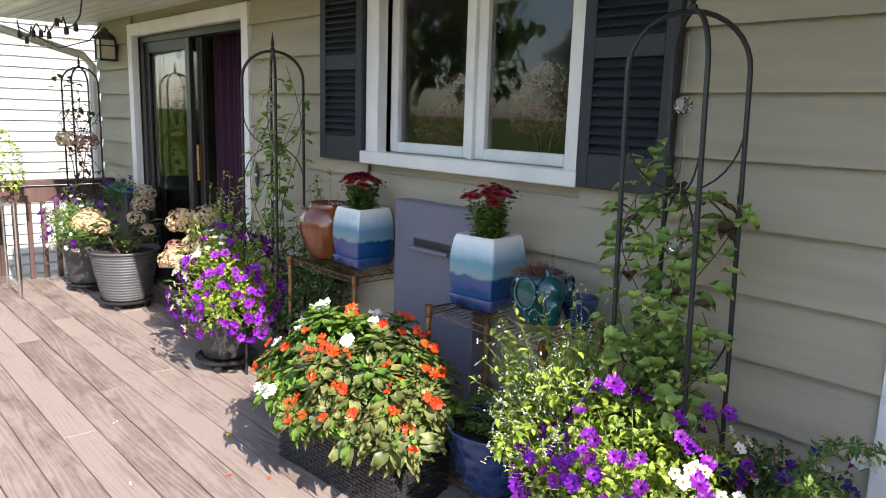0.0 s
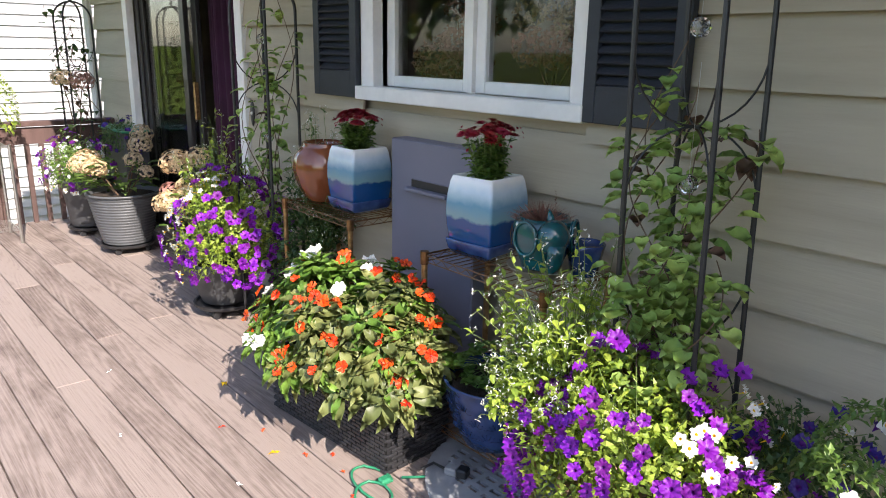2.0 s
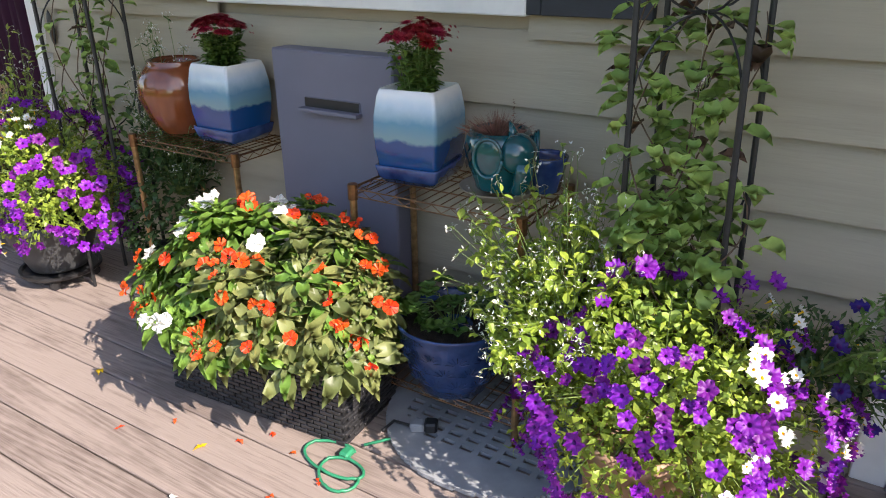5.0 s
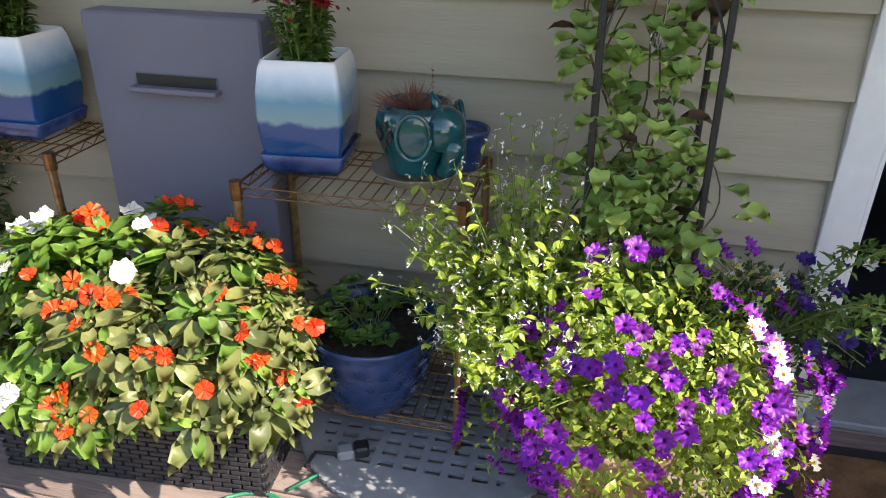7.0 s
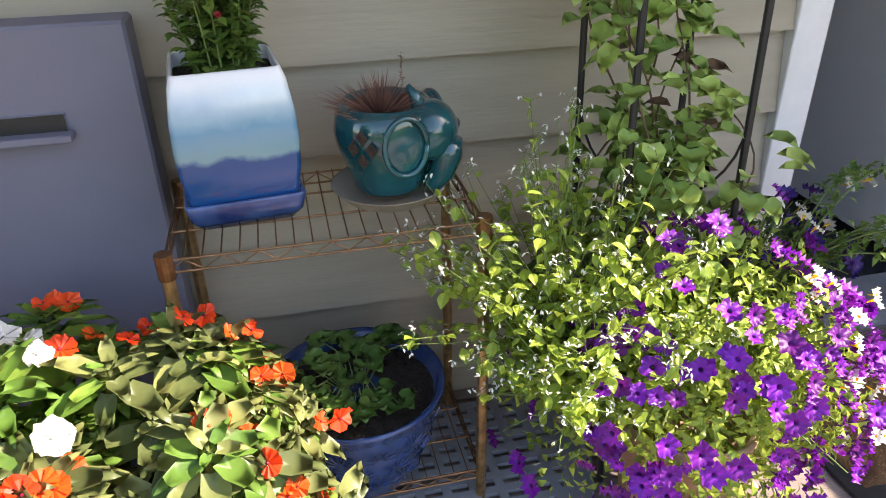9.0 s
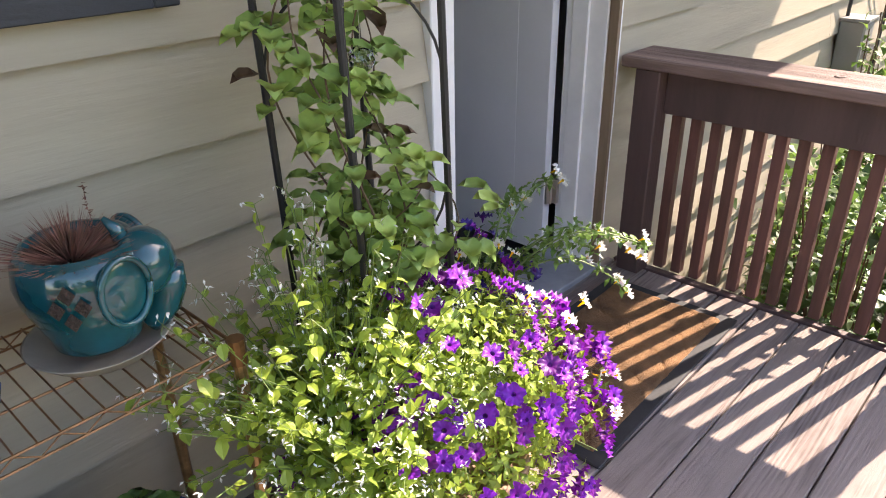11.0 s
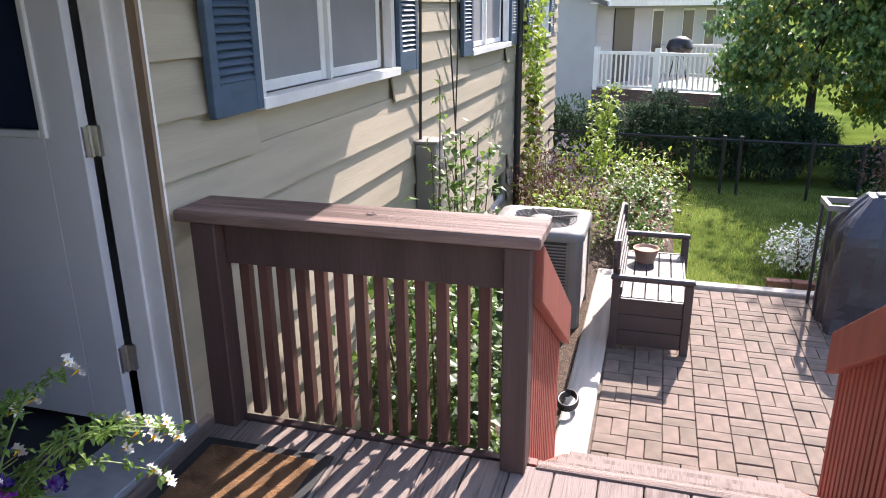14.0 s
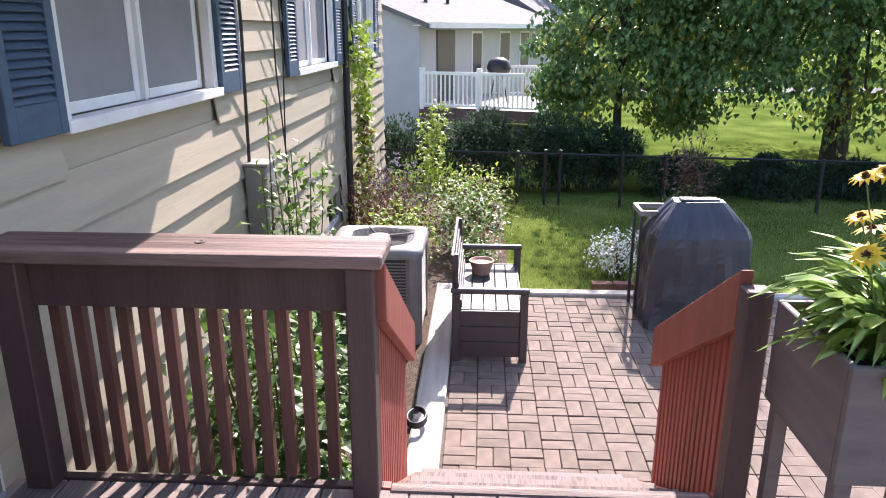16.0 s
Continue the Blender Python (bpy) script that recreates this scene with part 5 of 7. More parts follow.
tube(bm, [(-0.045, 0, 0.012), (-0.10, 0.02, 0.01), (-0.13, -0.02, 0.0)], 0.005, seg=8)
part("cable", bm, M_BLACK, pg)

# doormat
dm = thing("doormat", "brown coir doormat with a black rubber border", "doormat", -0.03, -0.39, 0.002, 1.2)
bm = bmesh.new()
box(bm, -0.47, 0.47, -0.25, 0.25, 0, 0.010, bevel=0.003)
part("rubber_base", bm, M_RUBBER, dm)
bm = bmesh.new()
bmesh.ops.create_grid(bm, x_segments=110, y_segments=56, size=0.5)
for v in bm.verts:
    v.co.x *= 0.86
    v.co.y *= 0.415
    w = min(1, (0.43 - abs(v.co.x)) / 0.01, (0.2075 - abs(v.co.y)) / 0.01)
    groove = 0.35 if abs(math.sin(v.co.x * 21 + 2.2 * math.sin(v.co.y * 15))) < 0.10 else 1
    v.co.z = 0.009 + max(0, w) * 0.011 * groove + noise.noise(v.co * 60) * 0.002
part("coir", bm, M_COIR, dm, "fuzzy brown coir pile with a curved pattern", True)


# ---- left end of the deck ----
def caddy(x, y, r, label):
    c = thing("plant_caddy", label, "plant caddy", x, y, 0, group="rolling plant caddies")
    bm = bmesh.new()
    lathe(bm, [(r * 0.5, 0.045), (r, 0.045), (r + 0.012, 0.055), (r + 0.012, 0.068), (r, 0.068), (r - 0.006, 0.058), (r * 0.5, 0.058)], 32)
    part("tray", bm, M_BLACK, c)
    for k in range(4):
        a = math.pi / 4 + k * math.pi / 2
        bm = bmesh.new()
        px, py = math.cos(a) * r * 0.85, math.sin(a) * r * 0.85
        tube(bm, [(px - 0.01, py, 0.021), (px + 0.01, py, 0.021)], 0.021, seg=12)
        box(bm, px - 0.012, px + 0.012, py - 0.008, py + 0.008, 0.02, 0.046)
        part("wheel", bm, M_BLACK, c)


def round_pot(name, x, y, z, prof, mat, label, ribs=0, soil=None):
    p = thing(name, label, "plant pot", x, y, z)
    bm = bmesh.new()
    if ribs:
        (r0, z0), (r1, z1) = prof
        full = [(r0 * 0.9, z0)]
        n = ribs * 4
        for k in range(n + 1):
            t = k / n
            full.append((r0 + (r1 - r0) * t ** 0.8 + 0.003 * math.sin(t * ribs * 6.283), z0 + (z1 - z0) * t))
        full += [(r1 + 0.012, z1), (r1 + 0.012, z1 + 0.015), (r1 - 0.004, z1 + 0.015), (r1 - 0.015, z1 - 0.02)]
    else:
        full = prof
    lathe(bm, full, 44)
    part("body", bm, mat, p, smooth=True)
    if soil:
        bm = bmesh.new()
        lathe(bm, [(0.01, soil[1]), (soil[0], soil[1]), (soil[0], soil[1] - 0.01)], 24)
        part("soil", bm, M_SOIL, p)
    return p


def hydrangea(x, y, z, seed, heads, leaves, r, label, mats):
    p = thing("hydrangea", label, "flowering plant", x, y, z)
    L = Leaves(seed)
    rng = L.rng
    sbm = bmesh.new()
    for k, (hx, hy, hz, hr, mi) in enumerate(heads):
        tube(sbm, [(hx * 0.2, hy * 0.2, 0), (hx * 0.6, hy * 0.6, hz * 0.6), (hx, hy, hz - hr * 0.5)], 0.005, 0.004, 6)
        F = Leaves(seed + 10 + k)
        for q, n in mound_spots((hx, hy, hz), (hr, hr, hr * 0.8), int(240 * (hr / 0.09) ** 2), rng, -0.7, None, 0.14):
            t1 = n.orthogonal().normalized()
            t2 = n.cross(t1)
            for j in range(4):
                a = j * 1.571 + rng.uniform(0, 0.6)
                F.leaf(q, t1 * math.cos(a) + t2 * math.sin(a) + n * 0.35, n, 0.013, 0.012, 0.1)
        F.make("flower_head", mats[mi], p, "round head of papery florets")
    for k in range(leaves):
        a, q = rng.uniform(0, 6.28), rng.uniform(0.1, 1)
        c = Vector((math.cos(a) * r * q, math.sin(a) * r * q, rng.uniform(0.02, 0.24)))
        d = Vector((math.cos(a), math.sin(a), rng.uniform(-0.2, 0.5)))
        ln = rng.uniform(0.07, 0.12)
        L.leaf(c, d, (0, 0, 1), ln, ln * 0.55, 0.2, fine=True)
    L.make("foliage", M_LEAF, p, smooth=True)
    tagged(part("stem", sbm, M_TWIG, p), kind="stuff")


caddy(-5.22, -0.41, 0.17, "black rolling plant caddy under a grey pot")
round_pot("grey_ribbed_pot", -5.22, -0.41, 0.07, ((0.155, 0.0), (0.235, 0.345)), M_GREYPOT, "grey ribbed resin pot on a rolling caddy", 17, (0.22, 0.33))
hydrangea(-5.22, -0.41, 0.40, 121, [(-0.30, -0.13, 0.22, 0.085, 0), (-0.17, -0.19, 0.21, 0.095, 0), (-0.02, -0.17, 0.20, 0.08, 0), (0.08, 0.12, 0.35, 0.075, 1), (0.12, 0.05, 0.26, 0.06, 1), (0.02, 0.16, 0.42, 0.07, 1), (0.20, 0.10, 0.18, 0.05, 1)],
          70, 0.24, "hydrangea with cream and faded brown flower heads", [M_PEACH, M_DRIED])
caddy(-5.90, -0.46, 0.16, "black rolling plant caddy under a dark pot")
round_pot("dark_pot", -5.90, -0.46, 0.07, [(0.14, 0), (0.145, 0.01), (0.19, 0.34), (0.205, 0.36), (0.19, 0.36), (0.17, 0.33)], M_DARKPOT, "charcoal round pot on a rolling caddy", 0, (0.175, 0.33))
petunia("petunia", -5.90, -0.52, 0.50, (0.30, 0.24, 0.25), (0, 0, 0.0), 131, 1700,
        [(F_PURPLE, "purple_flower", 55, lambda q, n, r: n.y < 0.4 or n.x > 0), (F_WHITE, "white_flower", 40, lambda q, n, r: n.y < 0.4 or n.x > 0)],
        "purple and white petunias trailing over a dark pot", -0.6, leafmat=M_LEAF)
caddy(-3.63, -0.40, 0.16, "black rolling plant caddy under a dark bowl")
round_pot("dark_bowl", -3.63, -0.40, 0.07, [(0.12, 0), (0.125, 0.01), (0.20, 0.20), (0.215, 0.24), (0.20, 0.24), (0.18, 0.20)], M_DARKPOT, "dark round bowl pot on a rolling caddy", 0, (0.19, 0.20))
petunia("petunia", -3.44, -0.44, 0.46, (0.31, 0.26, 0.32), (0, 0, 0.0), 141, 3000,
        [(F_PURPLE, "purple_flower", 200, lambda q, n, r: q.x > -0.12 and (n.y < 0.4 or n.x > 0)), (F_WHITE, "white_flower", 76, lambda q, n, r: q.x < 0.0 + 0.1 * r.random() and n.y < 0.4)],
        "mound of purple and white petunias in a dark bowl", -0.6, leafmat=M_LIME)
hydrangea(-3.78, -0.40, 0.42, 151, [(-0.26, -0.06, 0.36, 0.085, 0), (-0.10, 0.0, 0.40, 0.07, 0), (-0.20, -0.16, 0.15, 0.07, 0), (-0.26, -0.10, 0.20, 0.06, 1), (-0.08, -0.16, 0.18, 0.075, 0), (-0.04, -0.08, 0.26, 0.07, 0)], 30, 0.2,
          "hydrangea with cream and pink flower heads behind petunias", [M_PEACH, M_PINK])
airy("euphorbia", -3.60, -0.42, 0.56, (0.26, 0.20, 0.40), 155, 110, "light green leafy shoots above the petunia bowl", M_LIME)

obelisk(-3.35, -0.24, 1.79, 0.155, 0.16, "black metal garden obelisk with scrolls beside the patio door", 3, 20)
crystal(-3.30, -0.28, 1.46, 0.20)
crystal(-3.27, -0.28, 0.99, 0.20)
vine(-3.31, -0.24, 0.30, 1.74, 0.15, 161, 230, "leafy green clematis climbing the obelisk", (0.05, 0.08))
obelisk(-6.28, -0.34, 1.78, 0.145, 0.145, "black metal garden obelisk with sparse vine at the deck end", 5, 5)
crystal(-6.2, -0.30, 1.36, 0.20)
vine(-6.28, -0.34, 0.80, 1.78, 0.18, 165, 100, "sparse dark vine on the obelisk", (0.045, 0.07), M_DARKLEAF)
hydrangea(-6.15, -0.42, 0.7, 171, [(-0.05, -0.06, 0.46, 0.08, 0), (0.05, 0.05, 0.44, 0.085, 1)], 6, 0.1, "cut hydrangea heads, one cream and one brown", [M_PEACH, M_DRIEDROSE])
wp2 = thing("window_box", "green rimmed planter box of violet petunias", "planter box", -5.95, -0.12, 0.62)
part("trough", new_box(-0.30, 0.25, -0.1, 0.08, -0.62, 0.16, 0.01), M_DARKPOT, wp2)
part("rim", new_box(-0.32, 0.27, -0.12, 0.10, 0.15, 0.165, 0.004), M_CORD, wp2, "green rim")
petunia("petunia", -5.95, -0.16, 0.70, (0.30, 0.16, 0.16), (0, 0, 0), 175, 700, [(F_VIOLET, "violet_flower", 26, None)], "dark violet petunias in a planter box", -0.5, leafmat=M_DARKLEAF)

lr = thing("low_railing", "dark brown wooden railing at the end of the deck", "railing")
for a, b, c, d, e, f, nm in ((-6.55, -6.45, -4.4, -0.05, 0.78, 0.82, "rail_cap"), (-6.52, -6.48, -4.4, -0.05, 0.64, 0.77, "top_rail"), (-6.54, -6.45, -0.15, -0.06, 0.0, 0.78, "post"), (-6.54, -6.45, -1.05, -0.96, 0.0, 0.78, "post")):
    part(nm, new_box(a, b, c, d, e, f, 0.004), M_RAIL, lr)
lb = mesh_of(new_box(-0.018, 0.018, -0.018, 0.018, 0.0, 0.66, 0.002), "baluster", M_RAIL)
for k in range(40):
    piece("baluster", lb, lr, pose(-6.50, -0.20 - k * 0.105, 0))
rk = thing("wire_rack", "silver wire shelf rack at the deck end", "rack", -6.05, -1.16, 0)
for sx, sy in ((-0.2, -0.2), (0.2, -0.2), (-0.2, 0.2), (0.2, 0.2)):
    bm = bmesh.new()
    tube(bm, [(sx, sy, 0), (sx, sy, 0.72)], 0.012, seg=8)
    part("leg", bm, M_STEEL, rk)
for z in (0.10, 0.70):
    bm = bmesh.new()
    for k in range(12):
        tube(bm, [(-0.2 + 0.4 * k / 11, -0.2, z), (-0.2 + 0.4 * k / 11, 0.2, z)], 0.002, seg=4)
    for sy in (-0.2, 0.0, 0.2):
        tube(bm, [(-0.2, sy, z), (0.2, sy, z)], 0.004, seg=5)
    part("wire_shelf", bm, M_STEEL, rk)
pl = thing("potted_plant", "light green leafy plant on the wire rack", "plant", -6.05, -1.10, 0.72)
bm = bmesh.new()
lathe(bm, [(0.08, 0), (0.11, 0.14), (0.105, 0.14), (0.08, 0.02)], 24)
part("pot", bm, M_DARKPOT, pl)
L = Leaves(181)
for q, n in mound_spots((0, 0, 0.26), (0.24, 0.24, 0.26), 900, L.rng, -0.6):
    L.leaf(q, n + L.way() * 0.7, (0, 0, 1), L.rng.uniform(0.03, 0.05), 0.022, 0.2)
for k in range(60):
    L.leaf((0.0 + L.rng.uniform(-0.05, 0.05), 0.1, 0.4 + k * 0.006), L.way(), (0, 0, 1), 0.03, 0.012)
L.make("foliage", M_LIME, pl)

# lantern and string lights
ln = thing("wall_lantern", "bronze wall lantern with cream glass beside the patio door", "lamp", -6.37, -0.10, 1.80)
bm = bmesh.new()
box(bm, -0.07, 0.07, -0.07, 0.07, 0.0, 0.015, bevel=0.003)
for sx in (-1, 1):
    for sy in (-1, 1):
        box(bm, sx * 0.06 - 0.006, sx * 0.06 + 0.006, sy * 0.06 - 0.006, sy * 0.06 + 0.006, 0.015, 0.17)
box(bm, -0.066, 0.066, -0.066, 0.066, 0.115, 0.125)
lathe(bm, [(0.11, 0.17), (0.105, 0.18), (0.05, 0.225), (0.03, 0.235), (0.03, 0.25), (0.01, 0.27)], 4)
box(bm, -0.02, 0.02, 0.06, 0.098, 0.06, 0.16)
part("frame", bm, M_DARKFRAME, ln)
part("shade", new_box(-0.056, 0.056, -0.056, 0.056, 0.015, 0.165), surf("cream_glass", (0.62, 0.56, 0.45), 0.3, 0.08, 8.0, 0.0), ln, "cream glass panels")
sl_ = thing("string_lights", "black string of clear bulbs hung under the eave", "string lights")
bm = bmesh.new()
pts = []
for k in range(33):
    t = k / 32
    pts.append((-6.9 + t * 1.75, -0.62, 2.06 - 0.10 * abs(math.sin(t * 3 * math.pi)) ** 0.7 * 1.0 + (0.05 if k % 8 == 0 else 0)))
tube(bm, pts, 0.006, seg=6)
tube(bm, [(-6.9, -0.62, 2.06), (-6.75, -0.35, 1.9), (-6.7, -0.12, 1.98), (-6.6, -0.05, 2.12)], 0.006, seg=6)
cab = part("cable", bm, M_BLACK, sl_)
skt, blb = bmesh.new(), bmesh.new()
lathe(skt, [(0.012, -0.055), (0.016, -0.05), (0.016, -0.012), (0.008, 0.0)], 10)
lathe(blb, [(0.004, -0.125), (0.02, -0.118), (0.028, -0.095), (0.022, -0.068), (0.012, -0.052)], 12)
sk_me, bl_me = mesh_of(skt, "socket", M_BLACK), mesh_of(blb, "bulb", M_BULB, True)
for k in range(1, 33, 4):
    s_ = piece("socket", sk_me, sl_, pose(*pts[k]))
    piece("bulb", bl_me, s_)

# dried flowers and a crystal behind the window glass
for x, y, z, heads, lbl in ((-1.85, 0.180, 1.238, [(-0.13, 0, 0.33, 0.06, 0), (-0.02, 0.02, 0.37, 0.07, 0), (0.08, 0, 0.29, 0.06, 0), (-0.08, -0.02, 0.20, 0.08, 1), (0.05, 0.0, 0.20, 0.09, 1), (0.20, 0.02, 0.32, 0.09, 1)], "bunch of dried cream and brown hydrangeas inside the window"),
                             (-2.42, 0.190, 1.238, [(-0.12, 0, 0.14, 0.10, 1), (0.0, 0, 0.22, 0.07, 1), (0.16, 0, 0.30, 0.08, 1), (-0.05, 0.05, 0.36, 0.05, 1), (0.20, 0, 0.58, 0.06, 1), (0.0, 0.1, 0.52, 0.04, 1), (0.08, 0, 0.12, 0.10, 1)], "dried rose-brown hydrangeas inside the window")):
    p = thing("dried_bouquet", lbl, "dried flowers", x, y, z)
    sbm = bmesh.new()
    for k, (hx, hy, hz, hr, mi) in enumerate(heads):
        tube(sbm, [(0, 0, 0), (hx * 0.4, hy, hz * 0.5), (hx, hy, hz)], 0.004, seg=5)
        F = Leaves(190 + k)
        for q, n in mound_spots((hx, hy, hz), (hr, hr, hr * 0.85), int(160 * (hr / 0.08) ** 2), F.rng, -0.9, None, 0.15):
            for j in range(4):
                F.leaf(q, n * 0.4 + F.way(), n, 0.015, 0.013, 0.15)
        F.make("flower_head", (M_DRIED, M_DRIEDROSE)[mi], p)
    tagged(part("stem", sbm, M_TWIG, p), kind="stuff")
structure("trim_sill", new_box(-2.71, -1.578, 0.165, 0.34, 1.215, 1.238), M_TRIM, "white inside window sill", "window sill")

# ---- raised planter with yellow flowers by the stairs ----
rp = thing("raised_planter", "grey painted wooden raised planter on legs", "planter box", 0.28, -2.68, 0)
part("side", new_box(-0.20, 0.20, 0.205, 0.225, 0.43, 0.74, 0.003), M_GREYWOOD, rp)
part("side", new_box(-0.20, 0.20, -0.225, -0.205, 0.43, 0.74, 0.003), M_GREYWOOD, rp)
part("end", new_box(-0.22, -0.20, -0.225, 0.225, 0.43, 0.74, 0.003), M_GREYWOOD, rp)
part("end", new_box(0.20, 0.22, -0.225, 0.225, 0.43, 0.74, 0.003), M_GREYWOOD, rp)
part("soil", new_box(-0.20, 0.20, -0.205, 0.205, 0.50, 0.70), M_SOIL, rp)
for sx in (-0.185, 0.185):
    for sy in (-0.19, 0.19):
        part("leg", new_box(sx - 0.02, sx + 0.02, sy - 0.02, sy + 0.02, 0.0, 0.50), M_GREYWOOD, rp)
yf = thing("coneflower", "yellow coneflowers with long green leaves in the raised planter", "flowering plant", 0.28, -2.68, 0.68)
L = Leaves(201)
rng = L.rng
sbm = bmesh.new()
for k in range(230):
    a, q = rng.uniform(0, 6.28), rng.uniform(0, 1)
    c = Vector((math.cos(a) * 0.17 * q, math.sin(a) * 0.17 * q, rng.uniform(0.0, 0.16)))
    d = Vector((math.cos(a) * (0.6 + q), math.sin(a) * (0.6 + q), rng.uniform(0.1, 1.4)))
    L.leaf(c, d, (0, 0, 1), rng.uniform(0.13, 0.23), rng.uniform(0.035, 0.055), 0.35, fine=True)
L.make("foliage", M_VINE, yf, smooth=True)
F = Leaves(203)
for k in range(13):
    a = 2 * math.pi * k / 13
    F.leaf((math.cos(a) * 0.008, math.sin(a) * 0.008, 0), (math.cos(a), math.sin(a), 0.12), (0, 0, 1), 0.044, 0.016, 0.2)
for k in range(40):
    F.leaf((0, 0, 0.002), F.way() + Vector((0, 0, 1)), (0, 1, 0), 0.017, 0.008, 0, 1)
cone = F.make("flower", [M_YELLOW, M_SEED], yf)
for k in range(30):
    a, q = rng.uniform(0, 6.28), rng.uniform(0.2, 1)
    tip = Vector((math.cos(a) * 0.22 * q - 0.05, math.sin(a) * 0.22 * q - 0.02, rng.uniform(0.24, 0.50)))
    tube(sbm, [(tip.x * 0.3, tip.y * 0.3, 0), (tip.x * 0.7, tip.y * 0.7, tip.z * 0.6), tip], 0.003, 0.002, 5)
    piece("flower", cone.data, yf, aim(tip, (tip.x - 0.1, tip.y + 0.05, 0.35), rng.uniform(0.75, 1.05), a))
tagged(part("stem", sbm, M_STEM, yf), kind="stuff")
cone.matrix_basis = aim((-0.12, 0.05, 0.36), (-0.3, 0.3, 1), 1.0, 0)

# fallen petals and leaves on the deck boards
rngp = random.Random(77)
for nm, lbl, mat, spots, size in (("fallen_petal", "fallen orange-red petal on the deck", M_ORANGE, [(-2.05, -0.82), (-1.86, -0.78), (-2.3, -0.86), (-1.98, -0.74), (-1.72, -0.84), (-2.42, -0.98), (-1.80, -0.95)], 0.016),
                                  ("fallen_petal", "fallen pale dried petal on the deck", M_WHITE, [(-2.02, -1.10), (-1.93, -1.14), (-1.70, -1.02), (-2.6, -1.3), (-3.2, -1.15), (-1.66, -0.92)], 0.016),
                                  ("fallen_leaf", "fallen yellow leaf on the deck", M_YELLOW, [(-2.78, -0.80), (-2.12, -0.90)], 0.024)):
    for x, y in spots:
        P = Leaves(rngp.randrange(999))
        for j in range(2):
            P.leaf((0, 0, 0.004 + 0.003 * j), (rngp.uniform(-1, 1), rngp.uniform(-1, 1), 0.1), (0, 0, 1), size * rngp.uniform(0.8, 1.4), size * 0.8, 0.3)
        ob = P.make(nm, mat, None)
        ob.location = (x, y, 0.0)
        tagged(ob, lbl, "petal" if "petal" in nm else "leaf", "litter on the deck")


# ---- garden beside the house ----
def shrub(name, x, y, z, r, seed, n, mat, label, leaf=(0.05, 0.08), ratio=0.55, stems=8, low=-0.9, blooms=None, hollow=0.3):
    p = thing(name, label, "shrub", x, y, z)
    L = Leaves(seed)
    rng = L.rng
    sbm = bmesh.new()
    for k in range(stems):
        a, q = rng.uniform(0, 6.28), rng.uniform(0.1, 0.8)
        tip = Vector((math.cos(a) * r[0] * q, math.sin(a) * r[1] * q, r[2] * rng.uniform(1.2, 1.9)))
        tube(sbm, [(tip.x * 0.15, tip.y * 0.15, 0), tip * 0.5 + Vector((0, 0, 0.05)), tip], 0.007, 0.003, 5)
    for q, n_ in mound_spots((0, 0, r[2]), r, n, rng, low, None, 0.28):
        c = Vector((0, 0, r[2])) + (q - Vector((0, 0, r[2]))) * rng.uniform(hollow, 1.05)
        ln = rng.uniform(*leaf)
        L.leaf(c, n_ * 0.5 + L.way(), (0, 0, 1), ln, ln * ratio, 0.2)
    L.make("foliage", mat, p)
    tagged(part("stem", sbm, M_TWIG, p), kind="stuff")
    if blooms:
        bmat, cnt, size = blooms
        B = Leaves(seed + 1)
        for q, n_ in mound_spots((0, 0, r[2]), r, cnt, rng, -0.2, None, 0.28):
            for j in range(5):
                B.leaf(q, n_ * 0.6 + B.way(), n_, size, size * 0.7, 0.1)
        B.make("blossom", bmat, p)
    return p


def tall_stem(x, y, z, h, seed, n, label, mat, leaf=(0.05, 0.09), spread=0.10, lean=(0, 0), blooms=None):
    p = thing("tall_shrub", label, "shrub", x, y, z)
    L = Leaves(seed)
    rng = L.rng
    sbm = bmesh.new()
    for k in range(3):
        a = rng.uniform(0, 6.28)
        top = Vector((lean[0] + math.cos(a) * spread, lean[1] + math.sin(a) * spread, h * rng.uniform(0.7, 1.0)))
        pts = [top * t + Vector((0.02 * math.sin(t * 6 + k), 0.02 * math.cos(t * 5), 0)) for t in [j / 8 for j in range(9)]]
        tube(sbm, pts, 0.008, 0.003, 5)
        for j in range(n // 3):
            t = rng.uniform(0.25, 1.0) * 8
            c = pts[int(min(t, 7.99))].lerp(pts[min(int(t) + 1, 8)], t % 1)
            ln = rng.uniform(*leaf)
            L.leaf(c + L.way() * spread * 0.5, L.way(), (0, 0, 1), ln, ln * 0.6, 0.2)
    L.make("foliage", mat, p)
    tagged(part("stem", sbm, M_TWIG, p), kind="stuff")
    if blooms:
        B = Leaves(seed + 2)
        for bx, by, bz in blooms[1]:
            for j in range(9):
                B.leaf((bx, by, bz), B.way(), (0, 0, 1), 0.04, 0.035, 0.1)
        B.make("blossom", blooms[0], p)
    return p


G0 = -0.956
for k, (x, y, rx, ry, h, n) in enumerate(((1.02, -0.84, 0.25, 0.34, 0.82, 560), (1.45, -0.62, 0.30, 0.30, 0.74, 620), (1.15, -0.75, 0.32, 0.36, 0.42, 520), (1.65, -0.55, 0.34, 0.34, 0.50, 700), (2.2, -0.75, 0.34, 0.34, 0.44, 600), (2.7, -0.5, 0.36, 0.32, 0.52, 620), (3.2, -0.65, 0.3, 0.3, 0.40, 420))):
    shrub("garden_shrub", x, y, G0, (rx, ry, h), 300 + k, int(n * 0.75), (M_DARKLEAF, M_LEAF)[k % 2], "leafy green garden shrub in the bed by the house", (0.06, 0.11))
